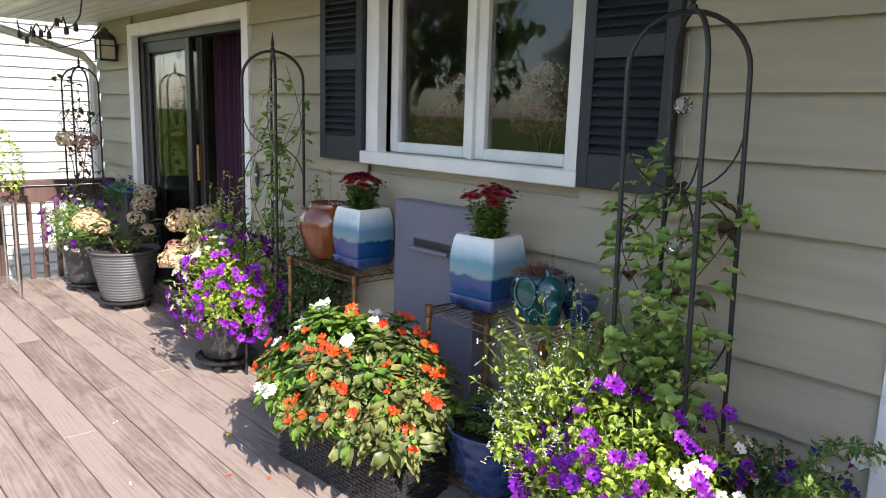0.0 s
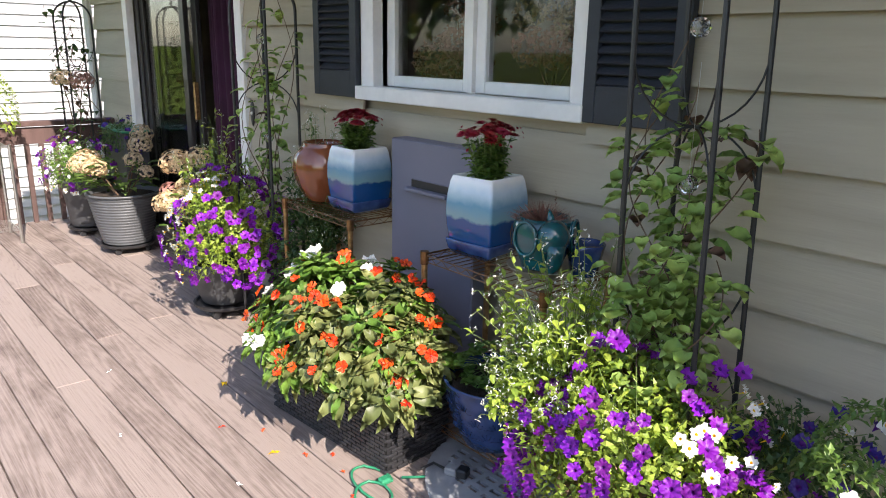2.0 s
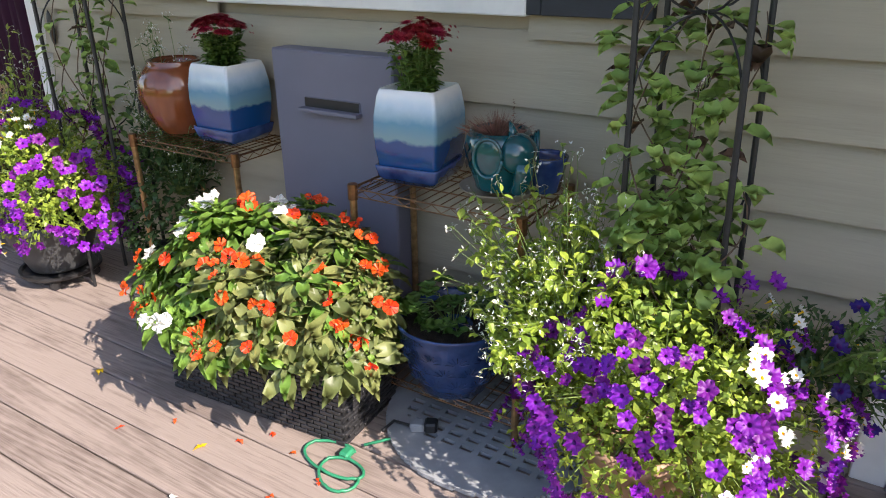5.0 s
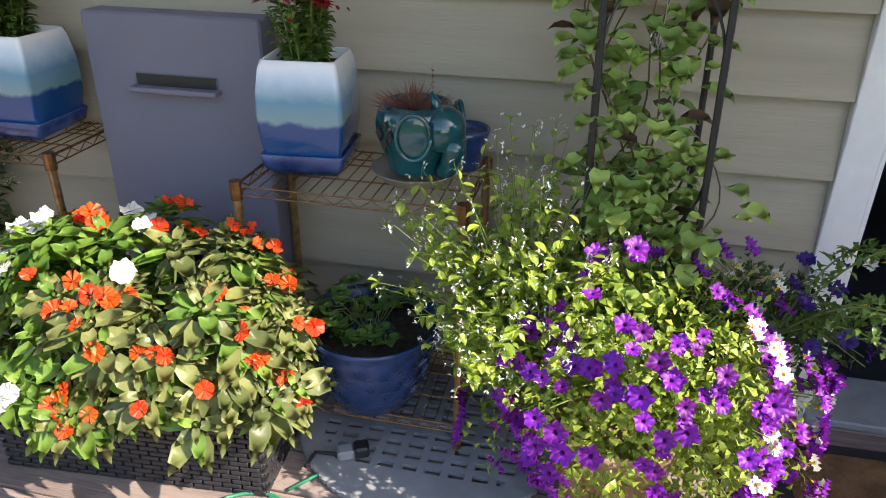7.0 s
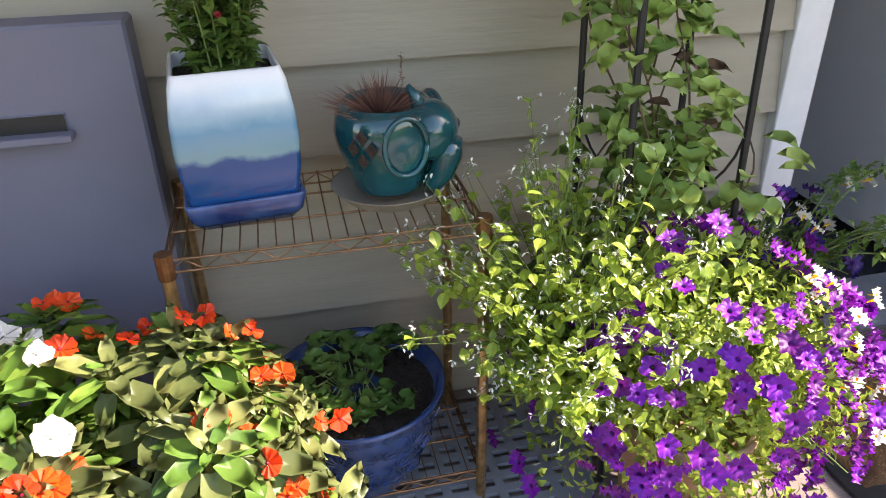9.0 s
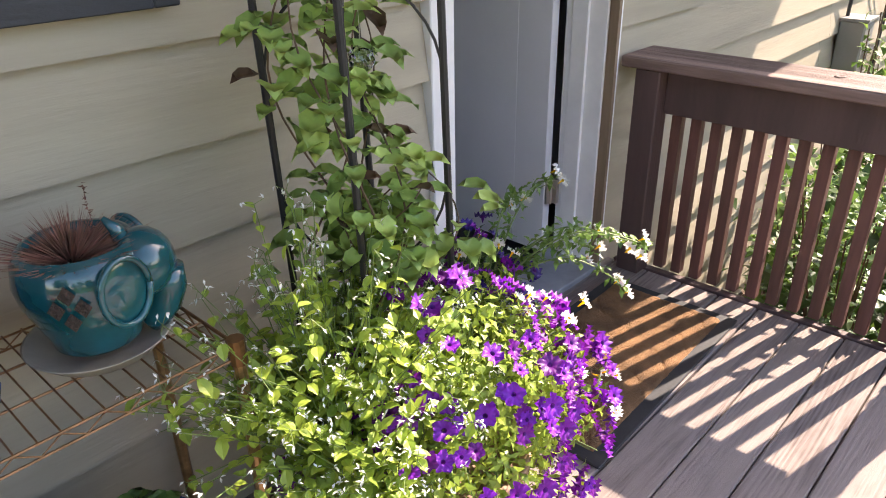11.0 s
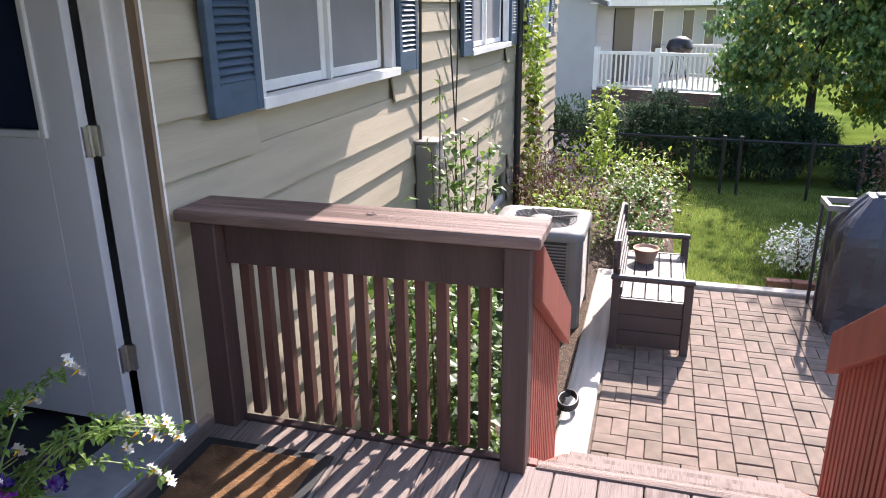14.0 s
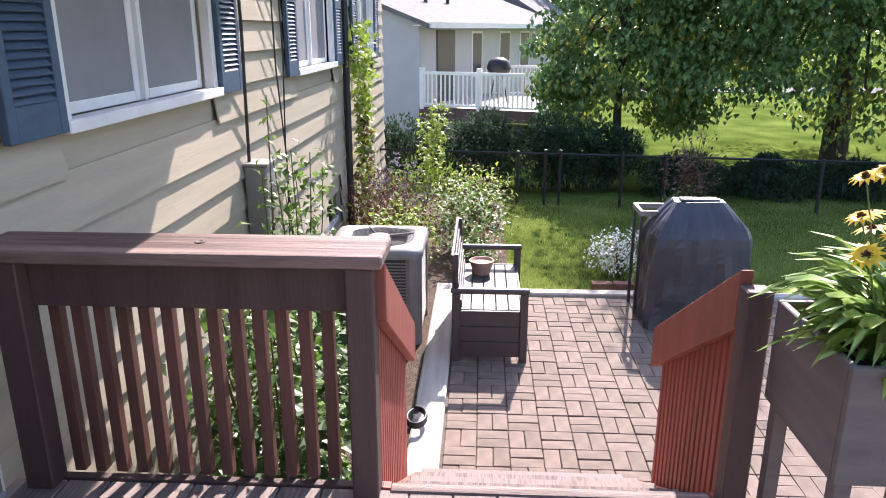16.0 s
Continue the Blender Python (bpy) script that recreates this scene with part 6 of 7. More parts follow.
tall_stem(2.62, -0.30, G0, 2.12, 311, 130, "tall thin rose of sharon stem with pale leaves", M_LEAF, spread=0.08)
tall_stem(2.95, -0.40, G0, 1.75, 313, 230, "rose of sharon with a mauve bloom by the wall", M_LEAF, spread=0.14, blooms=(M_LAVENDER, [(0.05, -0.12, 1.50)]))
tall_stem(3.45, -0.35, G0, 1.65, 315, 210, "rose of sharon with pale leaves by the wall", M_LEAF, spread=0.16)
tall_stem(2.1, -0.45, G0, 1.35, 317, 200, "leafy rose of sharon behind the railing", M_LEAF, spread=0.2)
tall_stem(1.35, -0.95, G0, 1.2, 319, 180, "leafy shrub stems behind the railing", M_LEAF, spread=0.2)
hs = thing("garden_hose", "grey garden hose coiled on the mulch", "hose", 1.75, -1.0, G0)
bm = bmesh.new()
tube(bm, [((0.26 + 0.02 * math.sin(k * 0.7)) * math.cos(k * 0.3), (0.15 + 0.02 * math.cos(k)) * math.sin(k * 0.3), 0.014 + 0.0009 * k) for k in range(110)], 0.011, seg=7)
part("coil", bm, M_TIMBER, hs, smooth=True)
hs = thing("garden_hose", "grey garden hose loop hanging over the timber", "hose", 2.55, -1.22, -0.90)
bm = bmesh.new()
tube(bm, [(0.10 * math.cos(k * 0.35), 0.06 * math.sin(k * 0.35), 0.014 + 0.0007 * k) for k in range(56)], 0.010, seg=7)
part("coil", bm, M_BLACK, hs, smooth=True)

# small oval plaque between the patio door and the trellis
wo = thing("wall_plaque", "small dark oval metal plaque with a white centre on the siding", "wall plaque", -3.915, -0.036, 1.05)
bm = bmesh.new()
lathe(bm, [(0.004, 0), (0.026, 0.001), (0.030, 0.005), (0.026, 0.009), (0.006, 0.010)], 24)
bmesh.ops.transform(bm, matrix=pose(0, 0, 0, 90) @ Matrix.Diagonal((0.75, 2.6, 1, 1)), verts=bm.verts)
part("plate", bm, M_BLACK, wo, smooth=True)
bm = bmesh.new()
lathe(bm, [(0.002, 0.009), (0.010, 0.010), (0.008, 0.015), (0.002, 0.016)], 16)
bmesh.ops.transform(bm, matrix=pose(0, 0, 0, 90), verts=bm.verts)
part("centre", bm, M_TRIM, wo, "white round centre", True)

# meter box and cables on the wall
mb = thing("meter_box", "beige electric meter box on the side wall", "meter box", 3.27, -0.10, 0.01)
part("body", new_box(-0.10, 0.10, -0.08, 0.07, 0.05, 0.60, 0.01), M_ACBODY, mb)
bm = bmesh.new()
lathe(bm, [(0.075, 0), (0.08, 0.02), (0.07, 0.06), (0.03, 0.075)], 20)
bmesh.ops.transform(bm, matrix=pose(0.0, -0.08, 0.38, 90), verts=bm.verts)
part("meter", bm, M_GLASS, mb)
part("lid", new_box(-0.11, 0.11, -0.095, 0.07, 0.60, 0.615), M_ACBODY, mb)
for k, (x, pts) in enumerate(((3.25, [(0, 0, 2.8), (0.02, -0.01, 1.5), (0.0, 0, 0.61)]), (4.15, [(0, 0, 2.8), (0.04, -0.02, 1.3), (-0.05, -0.02, 0.6), (0.03, -0.01, -0.2), (-0.2, 0, -0.6)]), (4.0, [(0, 0, 2.8), (-0.03, -0.02, 1.2), (0.08, -0.03, 0.5), (0.1, 0, -0.5)]))):
    c_ = thing("wall_cable", "black cable running down the side wall", "cable", x, -0.045, 0, group="wall cables")
    bm = bmesh.new()
    tube(bm, pts, 0.011 if k == 0 else 0.006, seg=6)
    part("wire", bm, M_BLACK, c_)
dp = thing("drain_pipe", "black drain pipe on the side wall", "downspout", 6.79, -0.07, 0)
bm = bmesh.new()
tube(bm, [(0, 0, 2.7), (0, 0, -1.05)], 0.04, seg=10)
part("pipe", bm, M_BLACK, dp)
iv = thing("wall_ivy", "green and reddish ivy climbing the side wall", "climbing plant", 7.2, -0.15, -1.05)
L = Leaves(331)
for k in range(900):
    t = L.rng.uniform(0, 1)
    L.leaf((L.rng.gauss(0, 0.16 + 0.1 * math.sin(t * 9)), L.rng.uniform(-0.1, 0.08), t * 2.6), L.way() + Vector((0, -0.5, -0.3)), (0, -1, 0.3), L.rng.uniform(0.07, 0.13), 0.07, 0.15, 1 if t < 0.6 and L.rng.random() < 0.35 else 0)
L.make("leaves", [M_LIME, M_BRONZELEAF], iv)

# air conditioner
ac = thing("air_conditioner", "beige-grey outdoor air conditioning unit with a round fan grille", "air conditioner", 4.20, -0.77, -0.955)
bm = bmesh.new()
loft(bm, [square_ring(0.36, 0.04, 0.09), square_ring(0.36, 0.72, 0.09)])
part("coil", bm, M_ACDARK, ac)
bm = bmesh.new()
for k in range(24):
    z = 0.08 + k * 0.026
    for a, b, c, d in ((-0.28, 0.28, -0.366, -0.36), (-0.28, 0.28, 0.36, 0.366), (-0.366, -0.36, -0.28, 0.28), (0.36, 0.366, -0.28, 0.28)):
        box(bm, a, b, c, d, z, z + 0.010)
tagged(part("louvre", bm, M_ACBODY, ac, "thin grey louvres"), kind="stuff")
for sx in (-1, 1):
    for sy in (-1, 1):
        bm = bmesh.new()
        tube(bm, [(sx * 0.305, sy * 0.305, 0.0), (sx * 0.305, sy * 0.305, 0.73)], 0.075, seg=12)
        part("corner_post", bm, M_ACBODY, ac)
bm = bmesh.new()
for (r0, z0), (r1, z1) in ((((0.385, 0.72)), ((0.385, 0.76))),):
    rings = [square_ring(0.385, 0.72, 0.10, 6), square_ring(0.390, 0.76, 0.10, 6), square_ring(0.375, 0.79, 0.10, 6)]
    n = len(rings[0])
    inner = [(0.30 * math.cos(math.atan2(p[1], p[0])), 0.30 * math.sin(math.atan2(p[1], p[0])), 0.795) for p in rings[0]]
    inner2 = [(p[0] * 0.97, p[1] * 0.97, 0.74) for p in inner]
    rs = [[bm.verts.new(p) for p in r] for r in rings + [inner, inner2]]
    for u, v in zip(rs, rs[1:]):
        for k in range(n):
            bm.faces.new((u[k], u[(k + 1) % n], v[(k + 1) % n], v[k]))
part("top_cover", bm, M_ACBODY, ac, smooth=True)
bm = bmesh.new()
for k in range(9):
    r_ = 0.08 + k * 0.026
    tube(bm, [(r_ * math.cos(a), r_ * math.sin(a), 0.796) for a in [2 * math.pi * j / 28 for j in range(29)]], 0.003, seg=4)
for k in range(4):
    a = k * math.pi / 2 + 0.4
    tube(bm, [(0.06 * math.cos(a), 0.06 * math.sin(a), 0.80), (0.30 * math.cos(a), 0.30 * math.sin(a), 0.80)], 0.008, seg=5)
part("fan_grille", bm, M_ACDARK, ac)
bm = bmesh.new()
lathe(bm, [(0.09, 0.79), (0.09, 0.805), (0.06, 0.815), (0.01, 0.817)], 24)
part("hub", bm, M_ACBODY, ac, smooth=True)

# bench
bn = thing("garden_bench", "dark brown resin garden bench with slatted seat and back", "bench", 3.55, -1.40, -0.957)
W_, D_ = 1.19, 0.57
for k, x in enumerate((0.0, W_ - 0.05)):
    for y0 in (-D_ + 0.03, -0.03):
        part("leg", new_box(x, x + 0.05, y0 - 0.03, y0 + 0.03, 0.0, 0.55, 0.006), M_BENCH, bn)
    part("armrest", new_box(x - 0.008, x + 0.058, -D_ - 0.01, 0.01, 0.55, 0.59, 0.012), M_BENCH, bn)
    for j in range(3):
        part("side_panel", new_box(x + 0.012, x + 0.038, -D_ + 0.06, -0.06, 0.04 + j * 0.125, 0.16 + j * 0.125, 0.003), M_BENCH, bn)
for j in range(5):
    part("seat_slat", new_box(0.05, W_ - 0.05, -0.52 + j * 0.095, -0.43 + j * 0.095, 0.385, 0.41, 0.004), M_BENCH, bn)
part("apron", new_box(0.05, W_ - 0.05, -0.54, -0.52, 0.30, 0.41, 0.004), M_BENCH, bn)
for j in range(6):
    bm = bmesh.new()
    z = 0.43 + j * 0.07
    box(bm, 0.03, W_ - 0.03, -0.075 + j * 0.012, -0.05 + j * 0.012, z, z + 0.062, bevel=0.004)
    part("back_slat", bm, M_BENCH, bn)
for x in (0.05, W_ - 0.09):
    part("back_post", new_box(x, x + 0.04, -0.045, 0.0, 0.38, 0.84, 0.004), M_BENCH, bn)
fp = thing("flower_pot", "small tan flower pot standing on the bench", "plant pot", 4.45, -1.62, -0.547)
bm = bmesh.new()
lathe(bm, [(0.07, 0), (0.10, 0.10), (0.11, 0.12), (0.10, 0.12), (0.08, 0.1)], 20)
part("body", bm, M_TERRA, fp)

# covered grill
gr = thing("covered_grill", "gas grill under a crumpled dark grey cover", "grill", 4.52, -3.43, -0.955)
bm = bmesh.new()
bmesh.ops.create_grid(bm, x_segments=24, y_segments=4, size=1)
bm.clear()
ringn, levels_ = 48, 16
rngs = []
for j in range(levels_ + 1):
    t = j / levels_
    z = 1.06 * t
    sx, sy = (0.30, 0.42)
    if z > 0.74:
        q = (z - 0.74) / 0.28
        sx, sy = sx * (1 - 0.55 * q ** 1.6), sy * (1 - 0.40 * q ** 1.5)
    ring = []
    for k in range(ringn):
        a = 2 * math.pi * k / ringn
        c, s = math.cos(a), math.sin(a)
        q = (abs(c) ** 9 + abs(s) ** 9) ** (-1 / 9)
        w = 1 + (0.05 * math.sin(a * 9 + 1.5 * math.sin(z * 6)) + 0.03 * math.sin(a * 17 + z * 9)) * (1 - t * 0.6) - 0.09 * abs(noise.noise((c * 2.6 + z * 1.4, s * 2.6, z * 3.4)))
        ring.append((sx * c * q * w, sy * s * q * w, z + 0.02 * noise.noise((c * 3, s * 3, z * 5))))
    rngs.append(ring)
loft(bm, rngs)
part("cover", bm, M_COVER, gr, "dark grey fabric cover with folds", False)
part("vent_flap", new_box(-0.06, 0.06, -0.16, 0.16, 1.055, 1.08, 0.01), M_COVER, gr)
gs = thing("side_table", "grey square side shelf beside the covered grill", "side table", 4.75, -3.13, -0.955)
for a, b in ((-0.14, -0.14), (0.14, -0.14), (-0.14, 0.14), (0.14, 0.14)):
    part("leg", new_box(a - 0.012, a + 0.012, b - 0.012, b + 0.012, 0, 0.92), M_COVER, gs)
bm = bmesh.new()
for a, b, c, d in ((-0.16, 0.16, -0.16, -0.13), (-0.16, 0.16, 0.13, 0.16), (-0.16, -0.13, -0.13, 0.13), (0.13, 0.16, -0.13, 0.13)):
    box(bm, a, b, c, d, 0.90, 0.945)
part("frame", bm, M_ACBODY, gs)

# planting beyond the patio
shrub("sedum", 5.9, -0.75, -0.98, (0.45, 0.4, 0.36), 341, 800, M_LIME, "yellow-green sedum clump in the garden bed", (0.04, 0.08), blooms=(M_SEED, 160, 0.03))
shrub("tall_grass", 6.6, -0.5, -1.0, (0.5, 0.4, 0.45), 345, 900, M_DRY, "russet brown dried perennial clump in the bed", (0.06, 0.14), 0.12, blooms=(M_SEED, 120, 0.03))
shrub("lavender", 7.2, -0.6, -1.05, (0.4, 0.35, 0.48), 349, 700, M_LIME, "pale lavender clump in the garden bed", (0.05, 0.09), 0.25, blooms=(M_LAVENDER, 200, 0.03))
shrub("perennial_clump", 6.5, -1.45, -1.0, (0.55, 0.45, 0.42), 353, 1100, M_LEAF, "mixed green perennials with brown seed heads", (0.04, 0.09), blooms=(M_SEED, 160, 0.03))
shrub("perennial_clump", 5.75, -1.55, -1.0, (0.35, 0.25, 0.26), 357, 600, M_LEAF, "mixed green perennials with pink flowers", (0.04, 0.07), blooms=(M_PINK, 60, 0.025))
shrub("perennial_clump", 7.9, -1.5, -1.05, (0.5, 0.5, 0.40), 361, 800, M_LIME, "yellowish perennials at the end of the bed", (0.05, 0.09), blooms=(M_SEED, 90, 0.03))
tall_stem(7.8, -0.85, -1.08, 1.75, 365, 620, "tall upright bright green shrub at the fence", M_LIME, (0.06, 0.10), 0.24)
shrub("dusty_shrub", 5.75, -3.05, -1.0, (0.30, 0.34, 0.24), 369, 900, M_WHITE, "silver-white dusty foliage plant at the lawn edge", (0.03, 0.05))
shrub("garden_shrub", 5.9, -3.1, -1.0, (0.32, 0.36, 0.2), 370, 500, M_LEAF, "low green foliage behind the silver plant", (0.04, 0.06))
rngk = random.Random(12)
bkm = mesh_of(new_box(-0.10, 0.10, -0.05, 0.05, 0, 0.07, 0.006), "edging_brick", M_BRICK)
for k in range(7):
    b_ = tagged(new("edging_brick", bkm), "loose red brick edging the flower bed", "brick", "bed edging bricks")
    b_.matrix_basis = pose(5.34 + 0.03 * rngk.random(), -2.82 - k * 0.215, -1.0, 0, 0, 90 + rngk.uniform(-8, 8))
so_ = thing("solar_light", "small black solar path light with a clear lantern", "path light", 5.42, -3.22, -1.0)
bm = bmesh.new()
tube(bm, [(0, 0, 0), (0, 0, 0.20)], 0.009, seg=8)
part("stake", bm, M_BLACK, so_)
bm = bmesh.new()
lathe(bm, [(0.03, 0.20), (0.045, 0.28), (0.04, 0.285)], 10)
part("lantern", bm, M_CLEAR, so_)
bm = bmesh.new()
lathe(bm, [(0.065, 0.285), (0.05, 0.31), (0.02, 0.32)], 12)
part("cap", bm, M_BLACK, so_)
shrub("bronze_shrub", 8.0, -4.34, -1.1, (0.38, 0.38, 0.70), 373, 620, M_BRONZELEAF, "airy bronze-leaved young tree by the fence", (0.05, 0.09), hollow=0.1, stems=14)
shrub("bronze_shrub", 7.9, -4.3, -1.1, (0.30, 0.30, 0.30), 375, 420, M_LEAF, "green foliage at the foot of the bronze tree", (0.05, 0.09))

# chain-link fence
fe = thing("chain_link_fence", "black chain-link fence along the back of the lawn", "fence", kind="structure")
fa, fb_ = Vector((9.75, 0.0, -1.12)), Vector((8.3, -13.0, -1.12))
NP = 7
for k in range(NP):
    q = fa.lerp(fb_, k / (NP - 1))
    bm = bmesh.new()
    tube(bm, [q + Vector((0, 0, -0.1)), q + Vector((0, 0, 0.82))], 0.028, seg=8)
    part("post", bm, M_BLACK, fe)
for f_ in (0.198, 0.215, 0.285):
    q = fa.lerp(fb_, f_)
    bm = bmesh.new()
    tube(bm, [q + Vector((-0.05, 0, -0.1)), q + Vector((-0.05, 0, 0.86))], 0.024, seg=8)
    part("gate_post", bm, M_BLACK, fe)
bm = bmesh.new()
tube(bm, [fa + Vector((0, 0, 0.79)), fb_ + Vector((0, 0, 0.79))], 0.018, seg=6)
part("top_rail", bm, M_BLACK, fe)
bm = bmesh.new()
step = 0.075
n = int((fb_ - fa).length / step)
fd = (fb_ - fa) / n
rows_ = 12
for k in range(0, n - rows_, 1):
    for sg in (1, -1):
        a = fa + fd * (k if sg > 0 else k + rows_)
        b = fa + fd * (k + rows_ if sg > 0 else k)
        s = Vector((0.0016, 0, 0))
        v4 = [bm.verts.new(p) for p in (a - s, a + s, b + s + Vector((0, 0, 0.77)), b - s + Vector((0, 0, 0.77)))]
        bm.faces.new(v4)
        s2 = fd.normalized() * 0.0016
        v4 = [bm.verts.new(p) for p in (a - s2, a + s2, b + s2 + Vector((0, 0, 0.77)), b - s2 + Vector((0, 0, 0.77)))]
        bm.faces.new(v4)
tagged(part("mesh_wire", bm, M_BLACK, fe), kind="stuff")

# grass
L = Leaves(401)
rng = L.rng
for k in range(30000):
    x, y = 5.2 + 4.6 * rng.random() ** 1.2, rng.uniform(-7.5, -1.2)
    if x < 9.0 and y > -1.9 and x > 5.15:
        continue
    L.blade((x, y, ground_z(x, y)), (rng.uniform(-0.5, 0.5), rng.uniform(-0.5, 0.5), 1), rng.uniform(0.03, 0.07), 0.007)
g_ = L.make("grass", M_GRASS, None)
tagged(g_, "short sunlit green lawn grass", "grass", kind="stuff")


# ---- neighbour's yard ----
def yew(x, y, r, h, seed, n=5200, mat=M_YEW):
    p = thing("yew_bush", "large dark evergreen bush behind the fence", "bush", x, y, ground_z(x, y), group="evergreens behind the fence")
    L = Leaves(seed)
    for k in range(18):
        a, q = L.rng.uniform(0, 6.28), L.rng.uniform(0, 0.85)
        c = Vector((math.cos(a) * r * q, math.sin(a) * r * q, h * L.rng.uniform(0.25, 0.85) * (1.1 - 0.4 * q)))
        cr_ = r * L.rng.uniform(0.3, 0.5)
        for q2, n_ in mound_spots(c, (cr_, cr_, cr_ * 0.7), n // 18, L.rng, -0.8):
            L.leaf(q2, n_ + L.way() * 0.6 + Vector((0, 0, 0.2)), (0, 0, 1), L.rng.uniform(0.07, 0.14), 0.035, 0.25)
    L.make("foliage", mat, p)
    bm = bmesh.new()
    tube(bm, [(0, 0, 0), (0.05, 0, h * 0.6)], 0.09, 0.04, 7)
    part("trunk", bm, M_BARK, p)


for k, (x, y, r, h) in enumerate(((11.1, 0.7, 1.0, 1.15), (11.4, -0.5, 1.05, 1.25), (11.2, -1.7, 0.95, 1.15), (11.0, -2.9, 0.85, 1.2), (11.3, -3.8, 0.8, 1.3), (10.7, -5.1, 0.7, 0.6), (10.7, -6.4, 0.7, 0.55), (10.6, -7.8, 0.7, 0.5), (10.6, -9.2, 0.7, 0.5))):
    yew(x, y, r, h, 420 + k)


def tree(x, y, z, height, crown, trunk_r, seed, mats, label, clumps=70, per=130, leaf=(0.14, 0.26), droop=0.0, base=0.3):
    p = thing("tree", label, "tree", x, y, z)
    L = Leaves(seed)
    rng = L.rng
    bm = bmesh.new()
    tube(bm, [(0, 0, -0.2), (0.04, 0.03, height * 0.15), (-0.05, 0.05, height * 0.35), (0.05, 0, height * 0.75)], trunk_r, trunk_r * 0.3, 12)
    cc = Vector((0, 0, height - crown[2]))
    centres = []
    for k in range(clumps):
        v = L.way()
        q = rng.uniform(0.35, 1.0) ** 0.6
        w = q / math.sqrt(1 - droop * v.z * v.z) if v.z < 0 else q
        c = cc + Vector((v.x * crown[0] * w, v.y * crown[1] * w, v.z * crown[2] * q))
        centres.append(c)
        if k % 4 == 0:
            s = Vector((0, 0, height * rng.uniform(base, 0.6)))
            tube(bm, [s, (s + c) / 2 + Vector((0, 0, 0.3)), c], trunk_r * 0.28, 0.02, 6)
    part("trunk", bm, M_BARK, p)
    for c in centres:
        cr_ = crown[0] * rng.uniform(0.20, 0.34)
        y_ = rng.random() < 0.3
        for k in range(per):
            v = L.way() * cr_ * rng.uniform(0.4, 1.05)
            v.z *= 0.7
            d = L.way()
            d.z -= 0.3 + droop
            L.leaf(c + v, d, (0, 0, 1), rng.uniform(*leaf), rng.uniform(*leaf) * 0.7, 0.2, 1 if y_ and rng.random() < 0.35 else 0)
    L.make("crown", mats, p, "loose crown of many leaves")


tree(14.4, -9.2, -1.33, 9.2, (4.6, 5.0, 4.1), 0.30, 441, [M_TREE, M_TREEY], "large green maple with a broad crown in the lawn", 300, 250, (0.10, 0.17), 0.85)
tree(15.2, -4.7, -1.33, 6.3, (2.1, 2.0, 3.0), 0.12, 445, [M_TREE, M_TREEY], "smaller tree with yellowing leaves near the white deck", 110, 200, (0.10, 0.17), 0.85)
for k, (x, y, h) in enumerate(((38, 2, 11), (44, -8, 12), (52, -22, 11), (36, -34, 11), (48, -46, 12), (56, 8, 13))):
    tree(x, y, -1.4, h, (5.5, 5.5, h * 0.42), 0.35, 451 + k, [M_TREE, M_TREEY], "distant green tree beyond the lawn", 50, 70, (0.4, 0.7))
rd = structure("road", new_box(33.0, 36.0, -120, 60, -1.40, -1.30), M_ROAD, "grey road beyond the far lawn", "road")

# neighbour's white house with raised deck
NX, NY, NR = 18.4, 0.08, -112.0
nh = thing("neighbour_house", "white sided house with a grey roof and raised white deck", "house", NX, NY, -1.40, NR)
# local x runs out along the deck, local y runs back along the side wall
bm = bmesh.new()
box(bm, -7.5, 0.0, 0.0, 12.0, 0.0, 3.05)
part("wall", bm, M_HOUSE, nh, "white lap siding")
bm = bmesh.new()
for k in range(17):
    z = 0.15 + k * 0.17
    box(bm, -7.5, 0.0, -0.014, 0.0, z, z + 0.155)
    box(bm, 0.0, 0.014, 0.0, 12.0, z, z + 0.155)
tagged(part("siding_board", bm, M_HOUSE, nh), kind="stuff")
bm = bmesh.new()
v = [bm.verts.new(p) for p in ((0.55, -0.45, 3.0), (0.55, 12.4, 3.0), (-3.75, 12.4, 4.55), (-3.75, -0.45, 4.55), (-8.05, 12.4, 3.0), (-8.05, -0.45, 3.0))]
bm.faces.new((v[0], v[1], v[2], v[3]))
bm.faces.new((v[3], v[2], v[4], v[5]))
ro = part("roof", bm, M_SHINGLE, nh, "grey shingle roof")
ro.modifiers.new("thick", "SOLIDIFY").thickness = 0.12
bm = bmesh.new()
for zz in (0,):
    g3 = [bm.verts.new(p) for p in ((0.0, -0.002, 3.05), (-7.5, -0.002, 3.05), (-3.75, -0.002, 4.42))]
    bm.faces.new(g3)
part("gable", bm, M_HOUSE, nh)
part("fascia", new_box(0.50, 0.58, -0.45, 12.4, 2.90, 3.05), M_TRIM, nh)
part("soffit", new_box(0.015, 0.50, -0.4, 12.3, 2.96, 2.99), M_TRIM, nh)
for k in range(2):
    bm = bmesh.new()
    tube(bm, [(-1.3, 3.0 + k * 1.6, 3.4), (-1.3, 3.0 + k * 1.6, 3.95)], 0.06, seg=8)
    part("vent_pipe", bm, M_BLACK, ro)
part("door", new_box(0.01, 0.05, 1.0, 2.2, 0.87, 2.85), M_DARKFRAME, nh, "dark glazed door onto the deck")
